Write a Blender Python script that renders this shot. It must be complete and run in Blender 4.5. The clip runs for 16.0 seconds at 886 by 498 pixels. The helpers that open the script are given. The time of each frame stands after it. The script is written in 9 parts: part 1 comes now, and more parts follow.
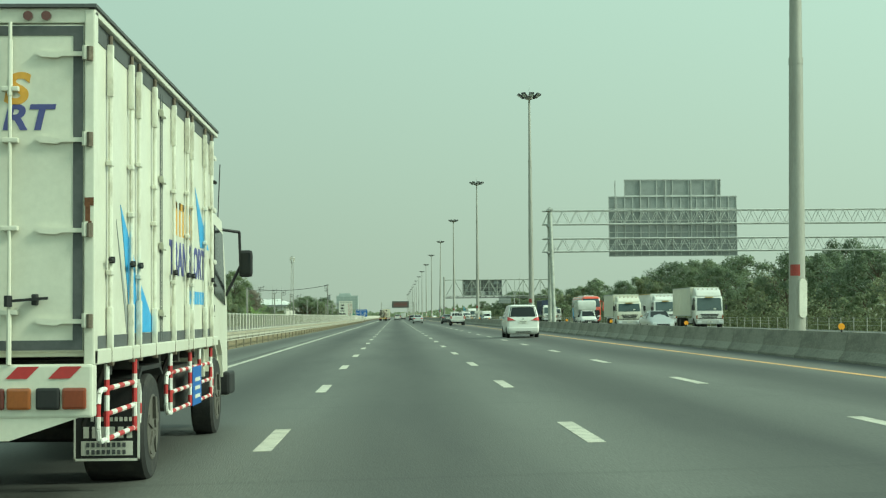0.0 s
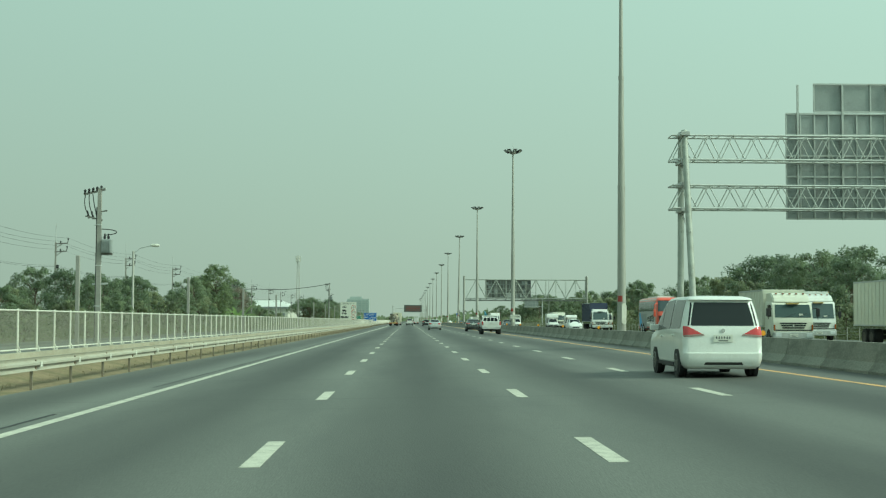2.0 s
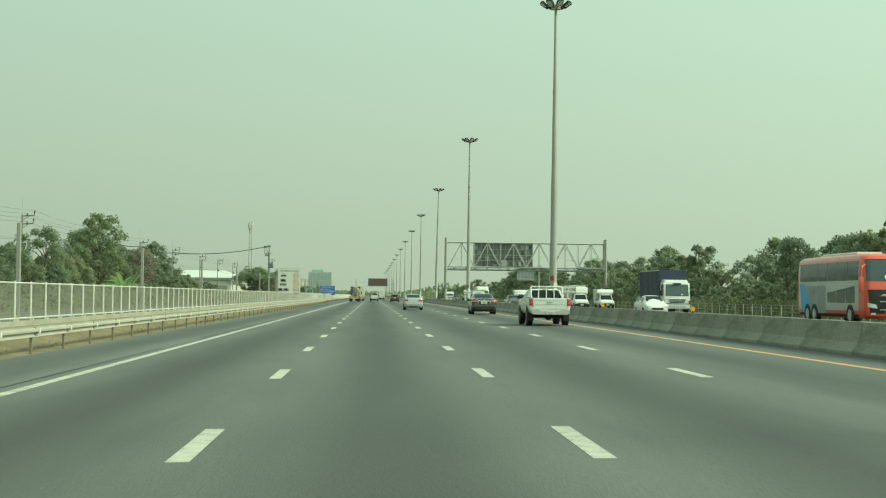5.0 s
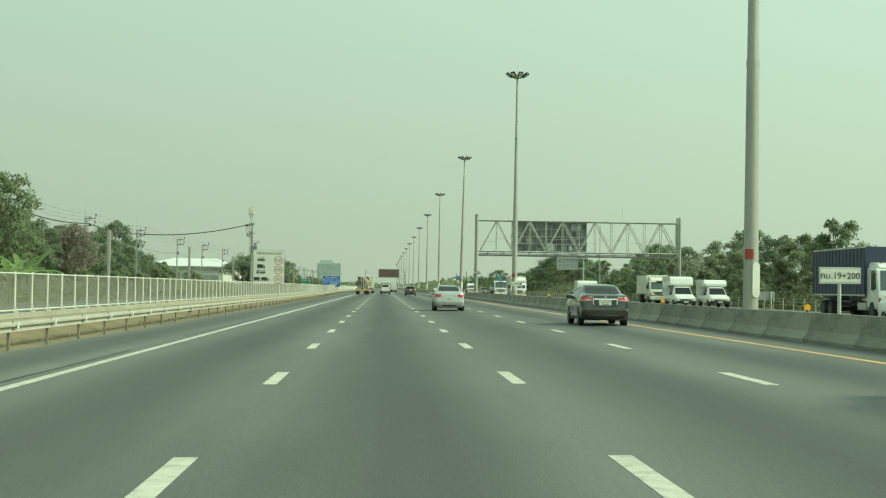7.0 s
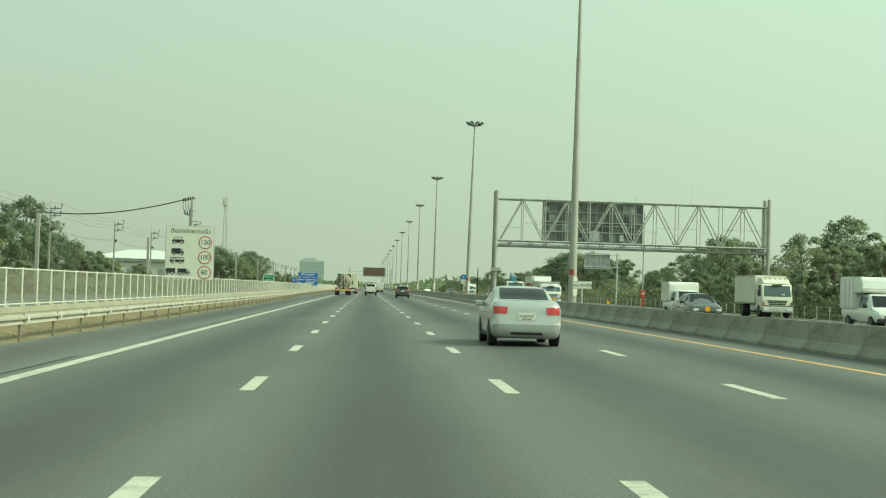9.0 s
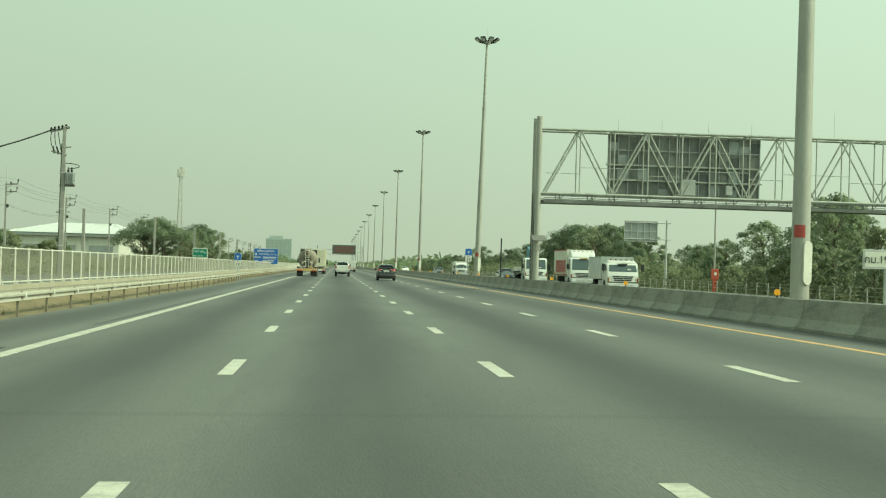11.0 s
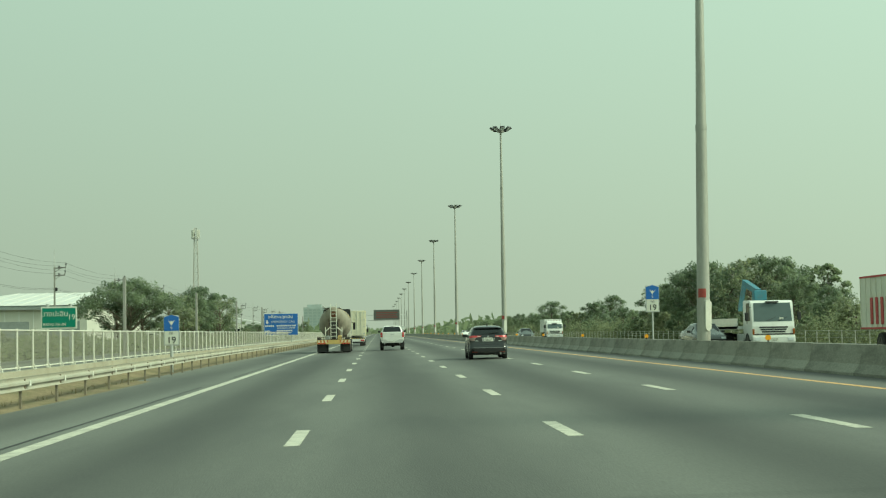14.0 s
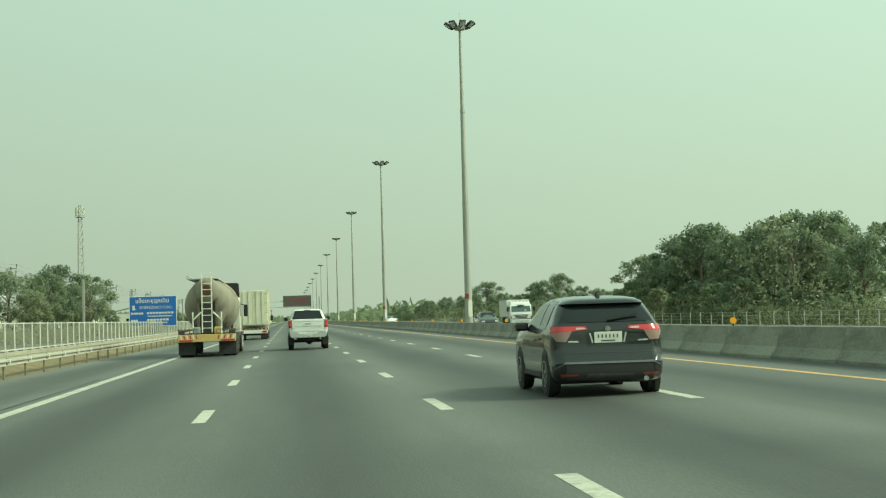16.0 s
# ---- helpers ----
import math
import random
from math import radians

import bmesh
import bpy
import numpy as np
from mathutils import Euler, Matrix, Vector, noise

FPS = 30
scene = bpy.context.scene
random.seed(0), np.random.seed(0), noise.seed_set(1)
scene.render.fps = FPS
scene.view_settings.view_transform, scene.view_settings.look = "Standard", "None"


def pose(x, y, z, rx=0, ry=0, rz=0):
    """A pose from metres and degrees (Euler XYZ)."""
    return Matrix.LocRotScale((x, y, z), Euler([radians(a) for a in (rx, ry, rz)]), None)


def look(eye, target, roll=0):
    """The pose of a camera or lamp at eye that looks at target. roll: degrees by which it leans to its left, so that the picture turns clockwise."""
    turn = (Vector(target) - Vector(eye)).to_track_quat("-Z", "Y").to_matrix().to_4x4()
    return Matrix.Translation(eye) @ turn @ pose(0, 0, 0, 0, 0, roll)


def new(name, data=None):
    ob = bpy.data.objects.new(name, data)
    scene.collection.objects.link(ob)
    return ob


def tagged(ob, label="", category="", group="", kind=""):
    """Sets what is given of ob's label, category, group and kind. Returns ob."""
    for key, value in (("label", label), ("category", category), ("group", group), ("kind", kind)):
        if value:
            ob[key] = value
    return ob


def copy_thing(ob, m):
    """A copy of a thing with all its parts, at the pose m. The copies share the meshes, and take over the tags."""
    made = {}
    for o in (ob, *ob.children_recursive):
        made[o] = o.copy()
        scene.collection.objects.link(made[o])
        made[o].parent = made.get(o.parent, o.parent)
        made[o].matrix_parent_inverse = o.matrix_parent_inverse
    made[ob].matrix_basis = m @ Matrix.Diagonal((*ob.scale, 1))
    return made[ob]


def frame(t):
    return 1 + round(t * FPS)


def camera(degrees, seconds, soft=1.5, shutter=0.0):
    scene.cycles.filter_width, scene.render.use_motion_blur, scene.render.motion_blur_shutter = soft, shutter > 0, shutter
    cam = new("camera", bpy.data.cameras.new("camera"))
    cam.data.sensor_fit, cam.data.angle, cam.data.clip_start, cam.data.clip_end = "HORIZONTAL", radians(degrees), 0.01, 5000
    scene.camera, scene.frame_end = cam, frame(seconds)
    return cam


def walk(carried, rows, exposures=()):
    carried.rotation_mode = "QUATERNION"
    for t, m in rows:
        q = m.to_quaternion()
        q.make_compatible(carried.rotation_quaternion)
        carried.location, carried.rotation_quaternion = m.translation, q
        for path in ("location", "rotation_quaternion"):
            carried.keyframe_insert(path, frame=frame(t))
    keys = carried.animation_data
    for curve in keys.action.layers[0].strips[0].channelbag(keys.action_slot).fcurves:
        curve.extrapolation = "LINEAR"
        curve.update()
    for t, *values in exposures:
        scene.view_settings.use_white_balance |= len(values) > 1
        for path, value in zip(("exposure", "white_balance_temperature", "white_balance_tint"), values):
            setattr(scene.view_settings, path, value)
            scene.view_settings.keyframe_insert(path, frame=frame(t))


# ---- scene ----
cam = camera(34.0, 16.0, soft=1.2)
PATH = [
    (0, (-0.367, 4.45, 1.402), (-0.3, 6.447, 1.494), -0.5),
    (0.5, (-0.344, 16.722, 1.406), (-0.284, 18.719, 1.497), -0.6),
    (1, (-0.326, 28.277, 1.378), (-0.268, 30.273, 1.473), -0.1),
    (1.5, (-0.285, 40.888, 1.386), (-0.236, 42.885, 1.486), 0.5),
    (2, (-0.272, 54.05, 1.39), (-0.223, 56.047, 1.489), 0.2),
    (2.5, (-0.239, 66.427, 1.407), (-0.179, 68.424, 1.493), 0.2),
    (3, (-0.197, 78.605, 1.401), (-0.12, 80.602, 1.478), 0.4),
    (3.5, (-0.198, 90.691, 1.384), (-0.098, 92.687, 1.451), 0.4),
    (4, (-0.167, 103.215, 1.37), (-0.063, 105.211, 1.438), 0.5),
    (6.5, (-0.249, 165.899, 1.396), (-0.164, 167.897, 1.452), 1.0),
    (7, (-0.203, 179.243, 1.395), (-0.12, 181.24, 1.449), 0.9),
    (7.5, (-0.195, 191.668, 1.417), (-0.108, 193.665, 1.471), 0.6),
    (8, (-0.188, 203.401, 1.431), (-0.099, 205.398, 1.499), 1.0),
    (10.5, (-0.386, 266.226, 1.405), (-0.266, 268.222, 1.433), 2.4),
    (11, (-0.442, 277.892, 1.399), (-0.295, 279.886, 1.426), 1.7),
    (11.5, (-0.508, 290.84, 1.405), (-0.379, 292.836, 1.445), 1.6),
    (12, (-0.594, 303.156, 1.388), (-0.492, 305.152, 1.444), 0.9),
    (12.5, (-0.674, 314.865, 1.371), (-0.56, 316.86, 1.459), 0.4),
    (13, (-0.699, 325.918, 1.395), (-0.625, 327.912, 1.532), -0.4),
    (13.5, (-0.686, 337.723, 1.375), (-0.594, 339.714, 1.538), -1.6),
    (14, (-0.702, 349.916, 1.384), (-0.61, 351.911, 1.498), -1.0),
    (14.5, (-0.683, 361.84, 1.388), (-0.558, 363.834, 1.486), -1.0),
    (15, (-0.683, 373.591, 1.385), (-0.506, 375.581, 1.481), -0.9),
    (15.5, (-0.58, 383.96, 1.408), (-0.359, 385.946, 1.493), -0.5),
    (16, (-0.481, 395.405, 1.397), (-0.266, 397.391, 1.489), -1.8),
]
walk(cam, [(t, look(eye, target, roll)) for t, eye, target, roll in PATH],
     [(0.0, 0.33, 6200, -22), (1.0, 0.37, 6150, -22), (2.0, 0.23, 5950, -22), (2.5, 0.26, 5980, -22), (2.9, 0.31, 6680, -20), (4.0, 0.38, 6680, -20), (6.5, 0.42, 6680, -20), (8.0, 0.46, 6650, -20),
      (10.5, 0.48, 7000, -20), (11.5, 0.48, 6850, -20), (12.5, 0.44, 6650, -20), (13.5, 0.42, 6700, -20), (14.0, 0.30, 6650, -20), (14.5, 0.31, 6650, -20), (15.0, 0.36, 6650, -20), (15.5, 0.39, 6650, -20), (16.0, 0.42, 6680, -20)])

# ---- light ----
SUN_EL, SUN_AZ = 38.0, 106.0   # degrees above the horizon; clockwise from straight ahead (to the right)
world = bpy.data.worlds.new("hazy_sky")
scene.world = world
world.use_nodes = True
wn, wl = world.node_tree.nodes, world.node_tree.links
wn.clear()
sky = wn.new("ShaderNodeTexSky")
sky.sky_type, sky.sun_disc = "NISHITA", False
sky.sun_elevation, sky.sun_rotation = radians(SUN_EL), radians(SUN_AZ)
sky.air_density, sky.dust_density, sky.ozone_density = 1.0, 6.0, 1.0
tc = wn.new("ShaderNodeTexCoord")
sep = wn.new("ShaderNodeSeparateXYZ")
wl.new(tc.outputs["Generated"], sep.inputs[0])
ramp = wn.new("ShaderNodeValToRGB")
ramp.color_ramp.elements[0].position, ramp.color_ramp.elements[0].color = 0.0, (0.405, 0.425, 0.370, 1)
ramp.color_ramp.elements[1].position, ramp.color_ramp.elements[1].color = 1.0, (0.40, 0.48, 0.48, 1)
e = ramp.color_ramp.elements.new(0.30)
e.color = (0.480, 0.575, 0.520, 1)
wl.new(sep.outputs[2], ramp.inputs[0])
dim = wn.new("ShaderNodeMix")
dim.data_type = "RGBA"
dim.blend_type = "MULTIPLY"
dim.inputs[0].default_value = 1.0
dim.inputs[7].default_value = (0.08, 0.08, 0.08, 1)
wl.new(sky.outputs[0], dim.inputs[6])
mixw = wn.new("ShaderNodeMix")
mixw.data_type = "RGBA"
mixw.inputs[0].default_value = 0.88
wl.new(dim.outputs[2], mixw.inputs[6])
# the haze is brighter on the sun's side
side = wn.new("ShaderNodeVectorMath")
side.operation = "DOT_PRODUCT"
side.inputs[1].default_value = (math.sin(radians(126)), math.cos(radians(126)), 0.0)
wl.new(tc.outputs["Generated"], side.inputs[0])
lift = wn.new("ShaderNodeMath")
lift.operation, lift.inputs[1].default_value, lift.inputs[2].default_value = "MULTIPLY_ADD", 0.42, 1.31
wl.new(side.outputs["Value"], lift.inputs[0])
haze = wn.new("ShaderNodeMix")
haze.data_type, haze.blend_type = "RGBA", "MULTIPLY"
haze.inputs[0].default_value = 1.0
wl.new(ramp.outputs[0], haze.inputs[6])
wl.new(lift.outputs[0], haze.inputs[7])
wl.new(haze.outputs[2], mixw.inputs[7])
bg = wn.new("ShaderNodeBackground")
bg.inputs[1].default_value = 1.0
wl.new(mixw.outputs[2], bg.inputs[0])
wo = wn.new("ShaderNodeOutputWorld")
wl.new(bg.outputs[0], wo.inputs[0])

sun = new("sun", bpy.data.lights.new("sun", "SUN"))
sun.data.energy, sun.data.angle, sun.data.color = 2.8, radians(14), (1.0, 0.95, 0.84)
sa, se = radians(SUN_AZ), radians(SUN_EL)
sun.matrix_world = look((0, 0, 60), (-math.sin(sa) * math.cos(se), -math.cos(sa) * math.cos(se), 60 - math.sin(se)))


# ---- materials ----
def material(name, rgb, rough=0.6, metal=0.0, vary=0.15, scale=3.0, fine=40.0, bump=0.1, dirt=None, dirt_amount=0.35, coat=0.0, stretch=(1, 1, 1), random_tint=0.0, spec=0.5):
    """A surface with variation at two scales, dirt patches and fine relief, in metres of the object."""
    m = bpy.data.materials.new(name)
    m.use_nodes = True
    n, l = m.node_tree.nodes, m.node_tree.links
    b = n["Principled BSDF"]
    b.inputs["Roughness"].default_value, b.inputs["Metallic"].default_value = rough, metal
    b.inputs["Coat Weight"].default_value = coat
    b.inputs["Coat Roughness"].default_value = 0.06
    b.inputs["Specular IOR Level"].default_value = spec
    t = n.new("ShaderNodeTexCoord")
    mp = n.new("ShaderNodeMapping")
    mp.inputs["Scale"].default_value = stretch
    l.new(t.outputs["Object"], mp.inputs[0])
    big, small = n.new("ShaderNodeTexNoise"), n.new("ShaderNodeTexNoise")
    big.inputs["Scale"].default_value, big.inputs["Detail"].default_value = scale, 4
    small.inputs["Scale"].default_value, small.inputs["Detail"].default_value = fine, 3
    l.new(mp.outputs[0], big.inputs[0])
    l.new(mp.outputs[0], small.inputs[0])
    add = n.new("ShaderNodeMath")
    add.operation = "ADD"
    l.new(big.outputs[0], add.inputs[0])
    l.new(small.outputs[0], add.inputs[1])
    last = add
    if random_tint:
        info = n.new("ShaderNodeObjectInfo")
        rnd = n.new("ShaderNodeMath")
        rnd.operation, rnd.inputs[1].default_value = "MULTIPLY_ADD", random_tint * 2
        l.new(info.outputs["Random"], rnd.inputs[0])
        l.new(add.outputs[0], rnd.inputs[2])
        rnd2 = n.new("ShaderNodeMath")
        rnd2.operation, rnd2.inputs[1].default_value = "SUBTRACT", random_tint
        l.new(rnd.outputs[0], rnd2.inputs[0])
        last = rnd2
    cr = n.new("ShaderNodeMapRange")
    cr.inputs["From Min"].default_value, cr.inputs["From Max"].default_value = 0.6, 1.4
    cr.inputs["To Min"].default_value, cr.inputs["To Max"].default_value = 1 - vary, 1 + vary
    l.new(last.outputs[0], cr.inputs[0])
    mul = n.new("ShaderNodeMix")
    mul.data_type, mul.blend_type = "RGBA", "MULTIPLY"
    mul.inputs[0].default_value = 1.0
    mul.inputs[6].default_value = (*rgb, 1)
    l.new(cr.outputs[0], mul.inputs[7])
    out = mul.outputs[2]
    if dirt:
        pat = n.new("ShaderNodeTexNoise")
        pat.inputs["Scale"].default_value, pat.inputs["Detail"].default_value, pat.inputs["Roughness"].default_value = scale * 1.7, 6, 0.65
        l.new(mp.outputs[0], pat.inputs[0])
        th = n.new("ShaderNodeMapRange")
        th.inputs["From Min"].default_value, th.inputs["From Max"].default_value = 0.48, 0.68
        th.inputs["To Max"].default_value = dirt_amount
        l.new(pat.outputs[0], th.inputs[0])
        dm = n.new("ShaderNodeMix")
        dm.data_type = "RGBA"
        dm.inputs[7].default_value = (*dirt, 1)
        l.new(th.outputs[0], dm.inputs[0])
        l.new(out, dm.inputs[6])
        out = dm.outputs[2]
    l.new(out, b.inputs["Base Color"])
    if bump:
        bp = n.new("ShaderNodeBump")
        bp.inputs["Strength"].default_value, bp.inputs["Distance"].default_value = bump, 0.01
        l.new(small.outputs[0], bp.inputs["Height"])
        l.new(bp.outputs[0], b.inputs["Normal"])
    return m


def glow(name, rgb, strength):
    m = bpy.data.materials.new(name)
    m.use_nodes = True
    b = m.node_tree.nodes["Principled BSDF"]
    b.inputs["Base Color"].default_value = (*rgb, 1)
    b.inputs["Emission Color"].default_value = (*rgb, 1)
    b.inputs["Emission Strength"].default_value = strength
    return m


def asphalt_material():
    """Grey asphalt with polished wheel tracks along each lane, oil stains, seams and patches."""
    m = material("asphalt", (0.099, 0.101, 0.088), 0.66, 0, 0.30, 0.35, 60, 0.4, (0.052, 0.052, 0.05), 0.45, stretch=(1, 0.12, 1), spec=0.5)
    n, l = m.node_tree.nodes, m.node_tree.links
    b = n["Principled BSDF"]
    base = b.inputs["Base Color"].links[0].from_socket
    t = n.new("ShaderNodeTexCoord")
    s = n.new("ShaderNodeSeparateXYZ")
    l.new(t.outputs["Object"], s.inputs[0])
    ph = n.new("ShaderNodeMath")
    ph.operation, ph.inputs[1].default_value = "MULTIPLY", 2 * math.pi / 3.6
    l.new(s.outputs[0], ph.inputs[0])
    co = n.new("ShaderNodeMath")
    co.operation = "COSINE"
    l.new(ph.outputs[0], co.inputs[0])
    wob = n.new("ShaderNodeTexNoise")
    wob.inputs["Scale"].default_value = 0.5
    mp = n.new("ShaderNodeMapping")
    mp.inputs["Scale"].default_value = (1.3, 0.03, 1)
    l.new(t.outputs["Object"], mp.inputs[0])
    l.new(mp.outputs[0], wob.inputs[0])
    sm = n.new("ShaderNodeMath")
    sm.operation = "MULTIPLY_ADD"
    sm.inputs[1].default_value = 1.8
    l.new(wob.outputs[0], sm.inputs[0])
    l.new(co.outputs[0], sm.inputs[2])
    rg = n.new("ShaderNodeMapRange")
    rg.inputs["From Min"].default_value, rg.inputs["From Max"].default_value = -0.3, 2.0
    rg.inputs["To Min"].default_value, rg.inputs["To Max"].default_value = 1.22, 0.50
    l.new(sm.outputs[0], rg.inputs[0])
    # cross seams, far apart and uneven
    vor = n.new("ShaderNodeTexNoise")
    vor.noise_dimensions = "1D"
    vor.inputs["Scale"].default_value, vor.inputs["Detail"].default_value = 0.9, 2
    l.new(s.outputs[1], vor.inputs["W"])
    seam = n.new("ShaderNodeMapRange")
    seam.inputs["From Min"].default_value, seam.inputs["From Max"].default_value = 0.72, 0.78
    seam.inputs["To Min"].default_value, seam.inputs["To Max"].default_value = 1.0, 0.86
    l.new(vor.outputs[0], seam.inputs[0])
    mm = n.new("ShaderNodeMath")
    mm.operation = "MULTIPLY"
    l.new(rg.outputs[0], mm.inputs[0])
    l.new(seam.outputs[0], mm.inputs[1])
    # the unworn hard shoulder is paler and dustier than the lanes
    edge = n.new("ShaderNodeMapRange")
    edge.inputs["From Min"].default_value, edge.inputs["From Max"].default_value = -6.0, -5.55
    edge.inputs["To Min"].default_value, edge.inputs["To Max"].default_value = 1.28, 1.0
    l.new(s.outputs[0], edge.inputs[0])
    m2 = n.new("ShaderNodeMath")
    m2.operation = "MULTIPLY"
    l.new(mm.outputs[0], m2.inputs[0])
    l.new(edge.outputs[0], m2.inputs[1])
    mul = n.new("ShaderNodeMix")
    mul.data_type, mul.blend_type = "RGBA", "MULTIPLY"
    mul.inputs[0].default_value = 1
    l.new(base, mul.inputs[6])
    l.new(m2.outputs[0], mul.inputs[7])
    l.new(mul.outputs[2], b.inputs["Base Color"])
    return m


def mesh_material():
    """Galvanised chain-link: a woven grid of wires with open holes."""
    m = bpy.data.materials.new("chain_link")
    m.use_nodes = True
    n, l = m.node_tree.nodes, m.node_tree.links
    b = n["Principled BSDF"]
    b.inputs["Base Color"].default_value = (0.19, 0.185, 0.15, 1)
    b.inputs["Roughness"].default_value = 0.7
    t = n.new("ShaderNodeTexCoord")
    mp = n.new("ShaderNodeMapping")
    mp.inputs["Rotation"].default_value = (radians(45), 0, 0)
    l.new(t.outputs["Object"], mp.inputs[0])
    s = n.new("ShaderNodeSeparateXYZ")
    l.new(mp.outputs[0], s.inputs[0])
    tests = []
    for k in (1, 2):
        d = n.new("ShaderNodeMath")
        d.operation, d.inputs[1].default_value = "MULTIPLY", 1 / 0.05
        l.new(s.outputs[k], d.inputs[0])
        fr = n.new("ShaderNodeMath")
        fr.operation = "FRACT"
        l.new(d.outputs[0], fr.inputs[0])
        c = n.new("ShaderNodeMath")
        c.operation, c.inputs[1].default_value = "LESS_THAN", 0.31
        l.new(fr.outputs[0], c.inputs[0])
        tests.append(c)
    mx = n.new("ShaderNodeMath")
    mx.operation = "MAXIMUM"
    l.new(tests[0].outputs[0], mx.inputs[0])
    l.new(tests[1].outputs[0], mx.inputs[1])
    l.new(mx.outputs[0], b.inputs["Alpha"])
    return m


def leaf_material(name, rgb):
    m = bpy.data.materials.new(name)
    m.use_nodes = True
    n, l = m.node_tree.nodes, m.node_tree.links
    b = n["Principled BSDF"]
    b.inputs["Roughness"].default_value = 0.65
    b.inputs["Specular IOR Level"].default_value = 0.25
    b.inputs["Sheen Weight"].default_value = 0.35   # pale sheen that stands in for haze over the leaves
    geo, info = n.new("ShaderNodeNewGeometry"), n.new("ShaderNodeObjectInfo")
    ad = n.new("ShaderNodeMath")
    ad.operation = "MULTIPLY_ADD"
    ad.inputs[1].default_value = 0.9
    l.new(info.outputs["Random"], ad.inputs[0])
    l.new(geo.outputs["Random Per Island"], ad.inputs[2])
    r = n.new("ShaderNodeValToRGB")
    r.color_ramp.elements[0].color = (rgb[0] * 0.72, rgb[1] * 0.75, rgb[2] * 0.75, 1)
    r.color_ramp.elements[1].color = (rgb[0] * 1.42, rgb[1] * 1.28, rgb[2] * 1.2, 1)
    mr = n.new("ShaderNodeMapRange")
    mr.inputs["From Max"].default_value = 1.9
    l.new(ad.outputs[0], mr.inputs[0])
    l.new(mr.outputs[0], r.inputs[0])
    l.new(r.outputs[0], b.inputs["Base Color"])
    tr = n.new("ShaderNodeBsdfTranslucent")
    l.new(r.outputs[0], tr.inputs[0])
    mx = n.new("ShaderNodeMixShader")
    mx.inputs[0].default_value = 0.58
    l.new(b.outputs[0], mx.inputs[1])
    l.new(tr.outputs[0], mx.inputs[2])
    l.new(mx.outputs[0], n["Material Output"].inputs[0])
    return m


ASPHALT = asphalt_material()
PAINT_WHITE = material("road_paint_white", (0.50, 0.485, 0.405), 0.75, 0, 0.2, 2.5, 40, 0.3, (0.22, 0.21, 0.18), 0.7)
PAINT_ORANGE = material("road_paint_orange", (0.64, 0.38, 0.15), 0.7, 0, 0.15, 0.6, 30, 0.3, (0.25, 0.2, 0.14), 0.4)
CONCRETE = material("weathered_concrete", (0.225, 0.222, 0.182), 0.9, 0, 0.34, 0.8, 18, 0.4, (0.085, 0.083, 0.066), 0.62, stretch=(1, 0.45, 1.3), random_tint=0.12)
CONCRETE_LIGHT = material("pale_concrete", (0.42, 0.41, 0.37), 0.85, 0, 0.2, 0.7, 25, 0.3, (0.25, 0.23, 0.19), 0.4)
STEEL = material("galvanised_steel", (0.47, 0.48, 0.46), 0.5, 0.25, 0.15, 2.0, 40, 0.1, (0.30, 0.28, 0.24), 0.35)
POLE_STEEL = material("grey_pole_steel", (0.37, 0.365, 0.325), 0.55, 0.2, 0.14, 1.2, 30, 0.1, (0.22, 0.2, 0.17), 0.4, stretch=(1, 1, 0.15))
TRUSS_STEEL = material("pale_truss_steel", (0.52, 0.53, 0.50), 0.5, 0.15, 0.12, 1.5, 30, 0.08, (0.3, 0.28, 0.25), 0.35)
FENCE_WHITE = material("chalky_white_fence_paint", (0.58, 0.57, 0.50), 0.7, 0, 0.12, 2, 30, 0.1, (0.4, 0.36, 0.28), 0.35)
SIGN_BACK = material("dull_aluminium_sign_back", (0.30, 0.32, 0.31), 0.55, 0.3, 0.18, 0.8, 25, 0.1, (0.16, 0.16, 0.15), 0.35)
ARM_DARK = material("weathered_dark_crossarm", (0.16, 0.155, 0.14), 0.75, 0.0, 0.3, 3, 40, 0.2)
SIGN_DARK = material("stained_dark_sign_back", (0.165, 0.17, 0.155), 0.6, 0.2, 0.45, 0.8, 25, 0.1, (0.06, 0.06, 0.055), 0.5)
SIGN_WHITE = material("white_sign_sheet", (0.65, 0.645, 0.565), 0.45, 0, 0.05, 1, 20, 0.03, (0.6, 0.58, 0.52), 0.3)
SIGN_BLUE = material("blue_sign_sheet", (0.02, 0.12, 0.42), 0.45, 0, 0.1, 1, 20, 0.03)
SIGN_GREEN = material("green_sign_sheet", (0.01, 0.20, 0.13), 0.45, 0, 0.1, 1, 20, 0.03)
INK = material("black_sign_ink", (0.02, 0.02, 0.022), 0.5, 0, 0.1, 2, 20, 0)
INK_RED = material("red_sign_ink", (0.40, 0.055, 0.045), 0.5, 0, 0.1, 2, 20, 0)
ORANGE_PLASTIC = material("orange_reflector_plastic", (0.85, 0.36, 0.02), 0.4, 0, 0.08, 3, 30, 0)
RED_PAINT = material("red_paint", (0.42, 0.032, 0.035), 0.5, 0, 0.15, 3, 30, 0.1, (0.3, 0.05, 0.04), 0.3)
SOIL = material("dry_brown_verge", (0.205, 0.158, 0.088), 0.95, 0, 0.4, 0.5, 8, 0.8, (0.10, 0.105, 0.04), 0.75)
RAIL_STEEL = material("dusty_galvanised_rail", (0.385, 0.37, 0.30), 0.72, 0, 0.16, 0.9, 30, 0.1, (0.30, 0.25, 0.17), 0.45)
